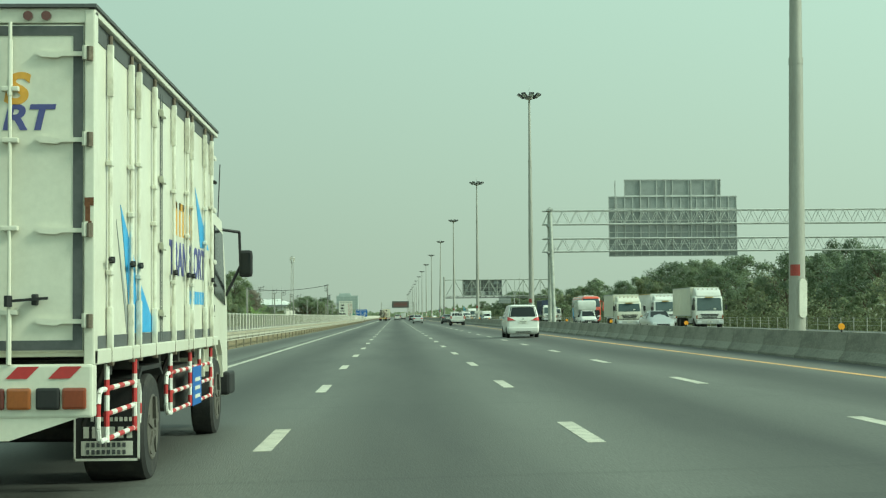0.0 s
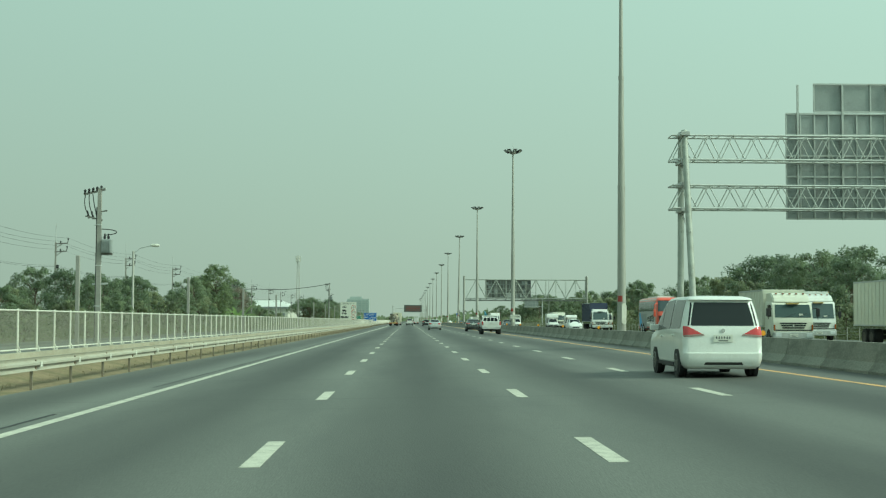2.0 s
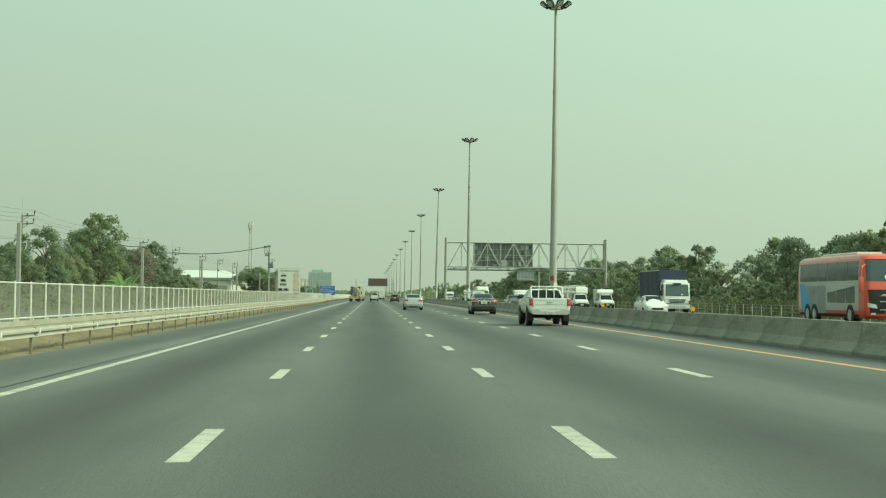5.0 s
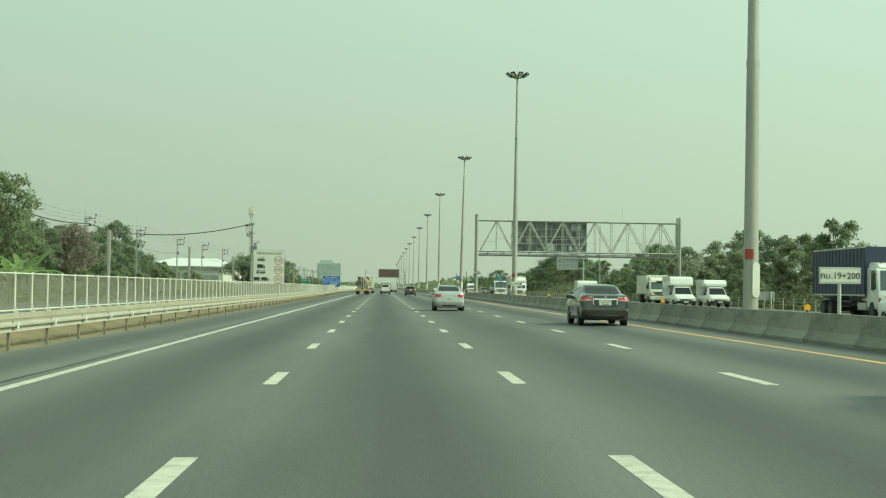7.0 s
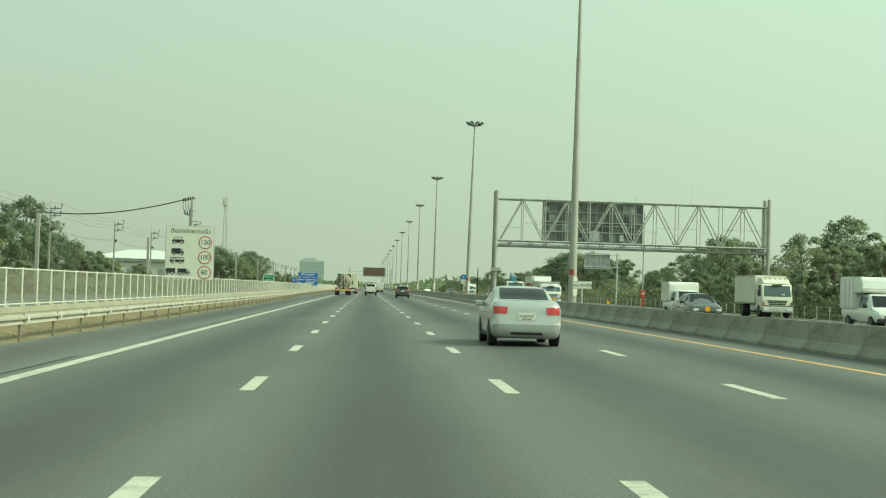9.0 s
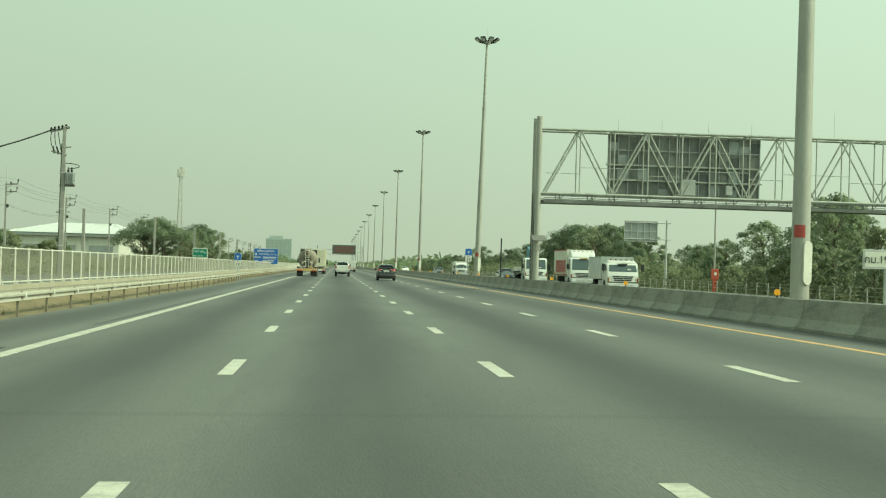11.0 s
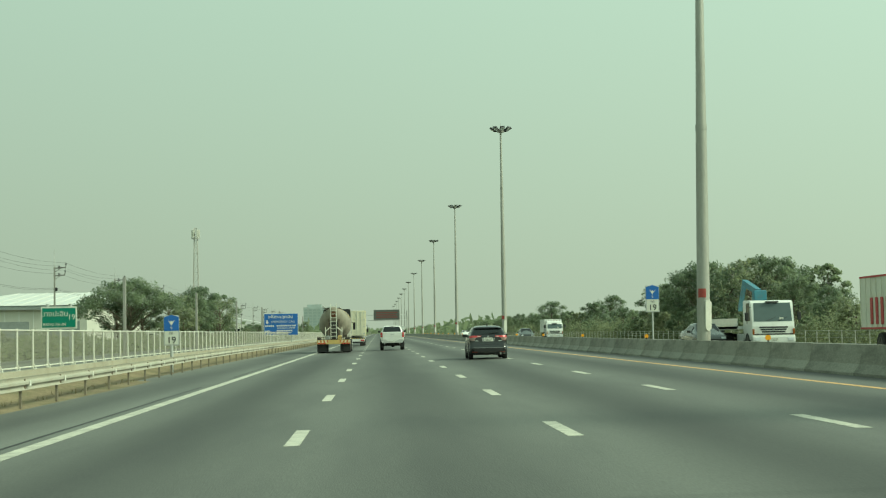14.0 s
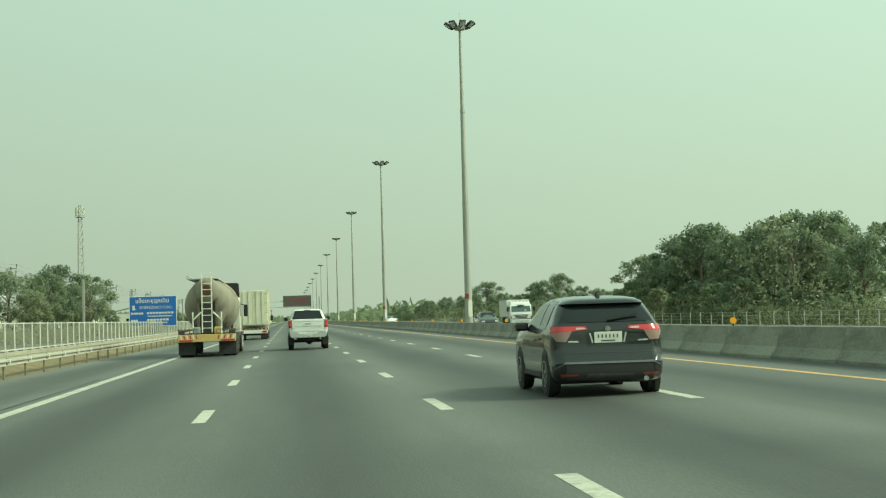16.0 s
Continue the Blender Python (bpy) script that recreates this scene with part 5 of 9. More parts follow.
# the large tree at the service road and its neighbours
for x, yy2, k, s in ((-33.8, 309, 9, 1.04), (-37.0, 314, 9, 1.0), (-33.6, 317, 2, 0.8), (-33.4, 335, 8, 1.06), (-34.5, 338, 8, 0.9), (-40, 345, 3, 1.1), (-41, 353, 1, 1.05), (-41.5, 362, 2, 0.85), (-42, 371, 0, 0.9), (-42, 384, 1, 1.1), (-42.5, 396, 2, 0.95),
                     (-42.5, 408, 4, 1.1), (-42, 416, 0, 1.0), (-42, 424, 2, 0.86), (-41.5, 432, 1, 1.0), (-41.5, 440, 3, 1.08), (-41, 448, 3, 0.98), (-41, 457, 5, 1.0), (-40, 492, 5, 0.75)):
    plant_tree(k, x, yy2, s)
for x, yy2, k, s in ((43.5, 546, 2, 1.12), (42.6, 552, 4, 1.0), (44.0, 557, 0, 1.12), (46, 551, 2, 1.1), (43.0, 562, 2, 0.8)):
    plant_tree(k, x, yy2, s)
for x, yy2, k, s in ((-33.2, 541, 6, 1.02), (-31.5, 543, 4, 0.86), (-35, 545, 2, 0.82), (-29.5, 550, 7, 1.0), (-28, 556, 1, 0.8), (-27.5, 563, 4, 0.8), (-28.5, 575, 2, 0.92), (-30, 586, 0, 0.86), (-27.5, 598, 7, 0.95), (-29, 611, 4, 0.92), (-32, 618, 2, 0.9),
                     (-45, 520, 5, 0.6), (-52, 535, 3, 0.55), (-60, 540, 5, 0.6), (-34, 440, 5, 0.6), (-36, 461, 5, 0.7), (-50, 490, 5, 0.9), (-42, 500, 3, 0.8)):
    plant_tree(k, x, yy2, s)


def banana(x, y, h, seed):
    """A fleshy stem with long arching leaves, each folded along its midrib."""
    rng = random.Random(seed)
    t = thing("banana_plant", "banana plant with broad bright green arching leaves", "plant", "banana plants by the service road", at=(x, y, -0.3))
    part("stem", lathe(B(), [(0, 0.16), (h * 0.3, 0.13), (h * 0.55, 0.08)], "z", 8), BANANA_LEAF, t, smooth=60)
    for k in range(9):
        a = k * 2.4 + rng.random() * 0.5
        L, lean = h * (0.62 + 0.2 * rng.random()), 0.35 + 0.75 * rng.random()
        bm = B()
        mid, lo, hi = [], [], []
        for i in range(8):
            u = i / 7
            r = L * (lean * u + 0.25 * u * u)
            z = h * 0.5 + L * (u * (1.15 - 0.45 * lean) - 0.62 * lean * u * u)
            w = 0.27 * math.sin(math.pi * min(1, 0.06 + 0.94 * u)) ** 0.6 + 0.01
            c, d = Vector((r * math.cos(a), r * math.sin(a), z)), Vector((-math.sin(a), math.cos(a), 0)) * w
            mid.append(bm.verts.new(c))
            lo.append(bm.verts.new(c - d + Vector((0, 0, 0.35 * w))))
            hi.append(bm.verts.new(c + d + Vector((0, 0, 0.35 * w))))
        for i in range(7):
            bm.faces.new((mid[i], mid[i + 1], lo[i + 1], lo[i]))
            bm.faces.new((hi[i], hi[i + 1], mid[i + 1], mid[i]))
        part("leaf", bm, BANANA_LEAF, t, smooth=60)


for k, (x, yy2, h) in enumerate(((-27.0, 290.5, 4.1), (-28.2, 293.0, 3.8), (-27.6, 287.2, 3.5))):
    banana(x, yy2, h, 40 + k)
y = 625.0
while y < 980:
    plant_tree(rt.choice([0, 1, 3, 5]), -28 - 14 * rt.random(), y, 0.55 + 0.3 * rt.random())
    y += 11 + 8 * rt.random()


def thicket(name, x0, x1, y0, y1, n, h, size, mat, label, category, seed, blade=False):
    """Uncountable growth on a stretch of ground."""
    rng = np.random.default_rng(seed)
    px, py = x0 + (x1 - x0) * rng.random(n), y0 + (y1 - y0) * rng.random(n)
    top = h * (0.55 + 0.45 * np.sin(py * 0.21 + px) * np.sin(py * 0.057 + 1) * 0.6 + 0.2 * rng.random(n))
    pz = top * rng.random(n) ** 0.8
    c = np.stack([px, py, pz - 0.15], 1)
    if blade:
        a = np.stack([rng.normal(size=n) * 0.35, rng.normal(size=n) * 0.35, np.ones(n)], 1)
        b = np.stack([rng.normal(size=n), rng.normal(size=n), np.zeros(n)], 1)
        wide = 0.12
    else:
        a, b = rng.normal(size=(n, 3)), rng.normal(size=(n, 3))
        wide = 0.6
    a /= np.linalg.norm(a, axis=1)[:, None]
    b /= np.linalg.norm(b, axis=1)[:, None]
    s = size * (0.6 + 0.8 * rng.random(n))[:, None]
    nrm = np.stack([rng.normal(size=n) * 0.35, -0.6 + rng.normal(size=n) * 0.35, 0.65 + 0.3 * rng.random(n)], 1)
    if not blade:
        b *= np.where((np.cross(a, b) * nrm).sum(1) < 0, -1.0, 1.0)[:, None]
    nrm /= np.linalg.norm(nrm, axis=1)[:, None]
    v = np.stack([c - a * s, c - b * s * wide, c + a * s, c + b * s * wide], 1).reshape(-1, 3)
    return tagged(new(name, mesh_from(name, v, np.arange(n * 4).reshape(-1, 4), mat, None if blade else np.repeat(nrm, 4, 0))), label, category, kind="stuff")


thicket("undergrowth", 34.5, 40, 40, 700, 80000, 2.0, 0.12, GRASS_GREEN, "tall green and olive scrub in front of the wood", "scrub", 3)
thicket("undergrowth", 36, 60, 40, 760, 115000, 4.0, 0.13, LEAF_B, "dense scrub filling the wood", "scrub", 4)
thicket("undergrowth", -44, -25.5, 120, 400, 42000, 2.4, 0.15, LEAF_B, "scrub beyond the service road", "scrub", 6)
thicket("undergrowth", -31, -24.5, 380, 640, 36000, 2.3, 0.15, LEAF_B, "olive scrub in front of the factory hall", "scrub", 17)
thicket("undergrowth", -46, -25.5, 360, 1000, 9000, 1.2, 0.42, GRASS_GREEN, "low grass and scrub beyond the service road", "scrub", 7)
thicket("dry_grass", -10.4, -8.85, 0, 400, 7000, 0.10, 0.10, GRASS_DRY, "dry yellow-brown grass under the crash barrier", "grass", 8, True)
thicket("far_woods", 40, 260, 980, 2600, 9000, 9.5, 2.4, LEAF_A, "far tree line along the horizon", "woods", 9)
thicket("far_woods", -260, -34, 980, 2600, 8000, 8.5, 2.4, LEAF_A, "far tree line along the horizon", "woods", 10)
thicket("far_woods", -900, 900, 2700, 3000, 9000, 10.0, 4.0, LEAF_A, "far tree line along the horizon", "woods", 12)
for x, yy3, k, sc in ((46, 517, 2, 1.0), (45, 523, 4, 1.05), (44, 528, 2, 1.0), (50, 524, 2, 1.0), (43, 533, 0, 1.0)):
    plant_tree(k, x, yy3, sc)
plant_tree(6, 60, 643, 0.72)
plant_tree(6, 52, 700, 0.7)

# slim pole with an emergency cabinet beyond the opposite carriageway
ep = thing("camera_pole", "slim grey steel pole with an orange-red cabinet", "pole", at=(34.55, 410.0, -0.1))
bm = B()
rod(bm, (0, 0, -0.1), (0, 0, 12.0), 0.10, 0.06, 10)
part("shaft", bm, POLE_STEEL, ep, smooth=40)
bm = B()
bx(bm, -0.34, 0.34, -0.42, -0.12, 1.2, 2.2, 0.05)
cab2 = part("cabinet", bm, CABINET_RED, ep)
part("cabinet_foot", bx(B(), -0.2, 0.2, -0.38, -0.14, 0.0, 1.2, 0.02), CABINET_RED, ep)
bm = B()
lathe(bm, [(-0.43, 0.13), (-0.42, 0.15)], "y", 12, (0.02, 0, 1.75))
part("emblem", bm, SIGN_WHITE, cab2)

# dark post with a small camera in the median, and a low framed board beyond
dp = thing("camera_post", "slim dark brown post with a small white camera", "post", at=(11.62, 383.5, 0.1))
part("shaft", rod(B(), (0, 0, -0.1), (0, 0, 3.65), 0.05, seg=10), TRIM, dp, smooth=40)
part("camera_arm", bar(B(), (0, 0, 2.3), (0.3, -0.1, 2.45), 0.04, 0.04), TRIM, dp)
part("camera_body", bx(B(), 0.2, 0.42, -0.22, -0.02, 2.4, 2.52, 0.02), FENCE_WHITE, dp)
fb = thing("framed_board", "low grey board between two white posts", "road sign", at=(33.4, 305.5, -0.05))
for x in (-0.62, 0.62):
    part("post", rod(B(), (x, 0, -0.2), (x, 0, 1.62), 0.05, seg=8), FENCE_WHITE, fb, smooth=40)
part("panel", bx(B(), -0.95, 0.95, 0.06, 0.10, 0.85, 1.58, 0.01), SIGN_BACK, fb)


# ---- vehicles ----
import mathutils
CHIPPED_WHITE = material("chipped_white_paint", (0.70, 0.69, 0.585), 0.5, 0, 0.08, 5, 40, 0.15, (0.33, 0.29, 0.22), 0.75, stretch=(1, 1, 0.4))
GUARD_WHITE = material("chalky_white_guard_paint", (0.72, 0.72, 0.66), 0.55, 0, 0.08, 5, 40, 0.1, (0.4, 0.36, 0.3), 0.5)
LENS_PALE = material("pale_pink_lens", (0.62, 0.36, 0.33), 0.2, 0, 0.08, 5, 50, 0, coat=0.5)

def wheel(parent, x, y, r, w, side, rim_mat=ALLOY, dual=False):
    """A tyre with its rim; side is -1 or 1, the way its face looks along x."""
    bm = B()
    ww = w * (2.1 if dual else 1)
    lathe(bm, [(-ww / 2, r * 0.6), (-ww / 2, r * 0.93), (-ww / 2 + 0.03, r), (ww / 2 - 0.03, r), (ww / 2, r * 0.93), (ww / 2, r * 0.6)], "x", 24, (x - side * ww / 2, y, r))
    wheel_ob = part("wheel", bm, RUBBER, parent, "dusty black tyre", smooth=40)
    bm = B()
    dish = [(0, r * 0.62), (side * 0.005, r * 0.58), (-side * 0.03, r * 0.5), (-side * 0.02, r * 0.2), (side * 0.0, r * 0.14), (side * 0.012, r * 0.02)]
    lathe(bm, dish, "x", 20, (x + side * 0.004, y, r))
    part("rim", bm, rim_mat, wheel_ob, smooth=50)
    bm = B()
    for k in range(5):
        a = k * 2 * math.pi / 5 + 0.3
        bar(bm, (x + side * 0.008, y + 0.15 * r * math.cos(a), r + 0.15 * r * math.sin(a)), (x + side * 0.0, y + 0.56 * r * math.cos(a), r + 0.56 * r * math.sin(a)), 0.03, r * 0.16)
    part("spokes", bm, rim_mat, wheel_ob)
    return wheel_ob


def hull(bm, stations, shrink=1.0):
    """A body lofted through stations (y, bottom, belt, top, half width at belt, half width at top)."""
    rings = []
    for y, zb, zs, zt, ws, wt in stations:
        up = zt - zs
        half = [(0, zb), (ws * 0.86, zb), (ws * 0.95, zb + 0.05), (ws * 0.99, zb + 0.3 * (zs - zb)), (ws, zb + 0.62 * (zs - zb)), (ws * 0.985, zs - 0.02),
                (ws * 0.97, zs + 0.02 * min(1, up * 3)), (wt + (ws * 0.97 - wt) * 0.45, zs + up * 0.5), (wt + 0.02, zt - min(0.07, up * 0.25)), (wt * 0.93, zt - min(0.02, up * 0.1)), (wt * 0.6, zt + 0.006), (0, zt + 0.01)]
        ring = [bm.verts.new((x, y, z)) for x, z in half] + [bm.verts.new((-x, y, z)) for x, z in half[-2:0:-1]]
        rings.append(ring)
    n = len(rings[0])
    for a, b in zip(rings, rings[1:]):
        for i in range(n):
            bm.faces.new((a[i], a[(i + 1) % n], b[(i + 1) % n], b[i]))
    bm.faces.new(rings[0][::-1])
    bm.faces.new(rings[-1])
    bmesh.ops.recalc_face_normals(bm, faces=bm.faces)
    return bm


def shell(bm, levels, rf=0.35, n=7):
    """A body stacked from level outlines (z, rear y, front y, half width, radius of the rear corners)."""
    rings = []
    for z, yr, yf, w, rr in levels:
        rr, fr = min(rr, w * 0.9), min(rf, w * 0.9, (yf - yr) * 0.4)
        half = [(0.0, yr), ((w - rr) * 0.5, yr + 0.004)]
        for i in range(n):
            a = -math.pi / 2 + math.pi / 2 * i / (n - 1)
            half.append((w - rr + rr * math.cos(a), yr + 0.012 + rr * (1 + math.sin(a))))
        y0, y1 = yr + rr, yf - fr
        half += [(w, y0 + (y1 - y0) * k / 4) for k in (1, 2, 3)]
        for i in range(n):
            a = math.pi / 2 * i / (n - 1)
            half.append((w - fr + fr * math.cos(a), yf - fr + fr * math.sin(a)))
        half.append((0.0, yf + 0.03))
        rings.append([bm.verts.new((x, y, z)) for x, y in half] + [bm.verts.new((-x, y, z)) for x, y in half[-2:0:-1]])
    m = len(rings[0])
    for a, b in zip(rings, rings[1:]):
        for i in range(m):
            bm.faces.new((a[i], a[(i + 1) % m], b[(i + 1) % m], b[i]))
    bm.faces.new(rings[0][::-1])
    bm.faces.new(rings[-1])
    bmesh.ops.recalc_face_normals(bm, faces=bm.faces)
    return bm


def at_station(stations, y):
    for a, b in zip(stations, stations[1:]):
        if a[0] <= y <= b[0]:
            k = (y - a[0]) / max(1e-6, b[0] - a[0])
            return [p + (q - p) * k for p, q in zip(a, b)]
    return list(stations[-1])


def side_point(st, y, u, side, out=0.012):
    _, zb, zs, zt, ws, wt = at_station(st, y)
    z0, z1, x0, x1 = zs + 0.03, zt - 0.07, ws * 0.965, wt + 0.025
    return Vector((side * (x0 + (x1 - x0) * u + out), y, z0 + (z1 - z0) * u))


def draped(tree_of, corners, out, along="y", lift=0.010, nx=8, nz=5):
    """A patch between four (a, z) corners laid on a body: seen from behind (along y) or from a side (along x, out is the side)."""
    bm = B()
    rows = []
    p0, p1, p2, p3 = corners
    for j in range(nz + 1):
        v = j / nz
        row = []
        for i in range(nx + 1):
            u = i / nx
            a = (p0[0] * (1 - u) + p1[0] * u) * (1 - v) + (p3[0] * (1 - u) + p2[0] * u) * v
            z = (p0[1] * (1 - u) + p1[1] * u) * (1 - v) + (p3[1] * (1 - u) + p2[1] * u) * v
            spot = None
            for k in range(14):
                aa = a * (1 - 0.012 * k) if along == "y" else a
                if along == "y":
                    spot = tree_of.ray_cast(Vector((aa, out * 9.0, z)), Vector((0, -out, 0)))
                else:
                    spot = tree_of.ray_cast(Vector((out * 3.0, aa, z - 0.01 * k)), Vector((-out, 0, 0)))
                if spot[0] is not None:
                    break
            if spot[0] is None:
                spot = (Vector((a, 0, z)) if along == "y" else Vector((out * 0.6, a, z)), Vector((0, out, 0)), 0, 0)
            row.append(bm.verts.new(spot[0] + spot[1] * lift))
        rows.append(row)
    for p, q in zip(rows, rows[1:]):
        for i in range(nx):
            bm.faces.new((p[i], p[i + 1], q[i + 1], q[i]))
    bmesh.ops.recalc_face_normals(bm, faces=bm.faces)
    bmesh.ops.solidify(bm, geom=bm.faces[:], thickness=0.006)
    bmesh.ops.recalc_face_normals(bm, faces=bm.faces)
    return bm


def number_plate(parent, x, y, z, w=0.44, h=0.17):
    bm = B()
    bx(bm, x - w / 2, x + w / 2, y - 0.012, y, z - h / 2, z + h / 2, 0.004)
    p = part("number_plate", bm, SIGN_WHITE, parent)
    bm = B()
    for k in range(6):
        a = x - w * 0.4 + k * w * 0.137
        bx(bm, a + w * 0.02, a + w * 0.075, y - 0.016, y - 0.0125, z - h * 0.05, z + h * 0.26)
    bx(bm, x - w * 0.25, x + w * 0.25, y - 0.016, y - 0.0125, z - h * 0.36, z - h * 0.24)
    part("plate_marking", bm, SEAL_GREY, p)


def car(name, label, st, paint, at, rz=0.0, wheels=(0.8, 3.5), r=0.32, windows=(), rear=None, front=None, lamps=None, tag_z=0.8, bumper=(0.3, 0.5), fin=False, wiper=False, chrome=None,
        category="car", emblem=None, mirrors=None, group="cars on the motorway", levels=None):
    t = thing(name, label, category, group, at=at, rz=rz)
    bm = shell(B(), levels) if levels else hull(B(), st)
    skin = mathutils.bvhtree.BVHTree.FromBMesh(bm)
    part("body", bm, paint, t, smooth=55)
    wmax = max(s[4] for s in st)
    for side in (-1, 1):
        for wy in wheels:
            bm = B()
            lathe(bm, [(side * (wmax * 0.9), r + 0.055), (side * (wmax * 0.99 + 0.008), r + 0.05)], "x", 24, (0, wy, r + 0.01))
            part("wheel_arch", bm, TRIM, t)
            wheel(t, side * (wmax + 0.012), wy, r, 0.21, side)
        for ya, yb in windows:
            ends = [at_station(st, k) for k in (ya, yb)]
            quad = [(ya, ends[0][2] + 0.04), (yb, ends[1][2] + 0.04), (yb, ends[1][3] - 0.08), (ya, ends[0][3] - 0.08)]
            part("side_window", draped(skin, quad, side, "x", 0.008, 8, 5), DARK_GLASS, t, smooth=50)
        if mirrors:
            my, mz = mirrors
            bm = B()
            bx(bm, side * wmax * 0.97, side * (wmax + 0.20), my - 0.07, my + 0.08, mz, mz + 0.15, 0.035)
            part("side_mirror", bm, paint, t)
        for hy in ((windows[0][0] + windows[0][1]) / 2 + 0.25, (windows[-1][0] + windows[-1][1]) / 2 - 0.3) if len(windows) > 1 else ():
            _, zb, zs, zt, ws, wt = at_station(st, hy)
            bm = B()
            bx(bm, side * ws * 0.985, side * (ws + 0.03), hy - 0.1, hy + 0.1, zs - 0.13, zs - 0.095, 0.012)
            part("door_handle", bm, CHROME if chrome else paint, t)
        bm = B()
        bx(bm, side * wmax * 0.93, side * (wmax + 0.004), wheels[0] + r + 0.1, wheels[1] - r - 0.1, st[4][1] + 0.02, st[4][1] + 0.11, 0.01)
        part("sill", bm, TRIM, t)
    if rear:
        (ya, za, wa), (yb, zb2, wb) = rear
        part("rear_window", draped(skin, [(-wa, za), (wa, za), (wb, zb2), (-wb, zb2)], -1, "y", 0.008, 12, 8), DARK_GLASS, t, "dark tinted glass", smooth=50)
    if front:
        (ya, za, wa), (yb, zb2, wb) = front
        pts = [Vector((-wb, yb, zb2)), Vector((wb, yb, zb2)), Vector((wa, ya, za)), Vector((-wa, ya, za))]
        if (pts[1] - pts[0]).cross(pts[2] - pts[0]).y < 0:
            pts = pts[::-1]
        lift = (pts[1] - pts[0]).cross(pts[2] - pts[0]).normalized() * 0.022
        part("windscreen", plate(B(), [p + lift for p in pts], 0.012), DARK_GLASS, t, "dark tinted glass")
    for (pts, mat, nm) in (lamps or ()):
        for side in (-1, 1):
            part(nm, draped(skin, [(side * p[0], p[2]) for p in pts], -1, "y", 0.016 if mat is not LENS_PALE else 0.024, 10, 4), mat, t, smooth=50)
    wr = st[1][4]
    if bumper:
        bm = B()
        bx(bm, -wr * 0.86, wr * 0.86, -0.006, 0.22, bumper[0], bumper[1], 0.06)
        part("rear_bumper", bm, paint, t)
        bm = B()
        bx(bm, -wr * 0.55, wr * 0.55, -0.006, 0.1, bumper[0] - 0.03, bumper[0] + 0.06, 0.01)
        part("valance", bm, TRIM, t)
    else:
        part("rear_bumper", draped(skin, [(-wr * 0.9, 0.27), (wr * 0.9, 0.27), (wr * 0.88, levels[4][0] - 0.02), (-wr * 0.88, levels[4][0] - 0.02)], -1, "y", 0.006, 16, 4), TRIM if paint is CAR_BLACK else paint, t, smooth=50)
        part("bumper_slot", draped(skin, [(-wr * 0.5, 0.30), (wr * 0.5, 0.30), (wr * 0.46, 0.36), (-wr * 0.46, 0.36)], -1, "y", 0.012, 10, 2), CHASSIS, t)
    if tag_z:
        spot = skin.ray_cast(Vector((0, -5, tag_z)), Vector((0, 1, 0)))[0]
        number_plate(t, 0, spot.y - 0.012, tag_z)
    if fin:
        bm = B()
        prism(bm, [(0.72, fin), (1.0, fin), (0.78, fin + 0.11)], -0.02, 0.02, "x")
        part("antenna_fin", bm, TRIM, t)
    if wiper:
        bm = B()
        bar(bm, (0.02, wiper[0], wiper[1]), (0.5, wiper[0] + 0.05, wiper[1] + 0.08), 0.03, 0.03)
        part("rear_wiper", bm, TRIM, t)
    if chrome:
        bm = draped(skin, [(-0.46, chrome[1] - 0.02), (0.46, chrome[1] - 0.02), (0.44, chrome[1] + 0.025), (-0.44, chrome[1] + 0.025)], -1, "y", 0.016, 10, 2)
        part("chrome_strip", bm, CHROME, t)
        for side in (-1, 1):
            part("chrome_corner", draped(skin, [(side * 0.40, chrome[1] - 0.18), (side * 0.43, chrome[1] - 0.18), (side * 0.46, chrome[1] - 0.02), (side * 0.43, chrome[1] - 0.02)], -1, "y", 0.014, 2, 4), CHROME, t)
    if emblem:
        bm = B()
        spot = skin.ray_cast(Vector((0, -5, emblem[1])), Vector((0, 1, 0)))[0]
        lathe(bm, [(spot.y - 0.03, 0.045), (spot.y + 0.03, 0.055)], "y", 14, (0, 0, emblem[1]))
        part("emblem", bm, CHROME, t)
    bm = B()
    bx(bm, -wmax * 0.78, wmax * 0.78, 0.45, st[-1][0] - 0.45, 0.19, st[4][1] + 0.08)
    part("underside", bm, CHASSIS, t)
    return t


SEDAN = [(0.0, 0.40, 0.60, 0.68, 0.74, 0.70), (0.035, 0.33, 0.84, 0.98, 0.82, 0.74), (0.11, 0.27, 0.92, 1.10, 0.86, 0.72), (0.72, 0.21, 0.95, 1.15, 0.88, 0.66), (1.45, 0.2, 0.95, 1.45, 0.88, 0.57),
         (2.1, 0.2, 0.94, 1.49, 0.88, 0.58), (2.75, 0.2, 0.92, 1.45, 0.88, 0.57), (3.45, 0.2, 0.90, 1.02, 0.87, 0.68), (4.2, 0.22, 0.80, 0.87, 0.84, 0.68), (4.55, 0.28, 0.64, 0.70, 0.74, 0.62), (4.62, 0.38, 0.55, 0.60, 0.6, 0.5)]
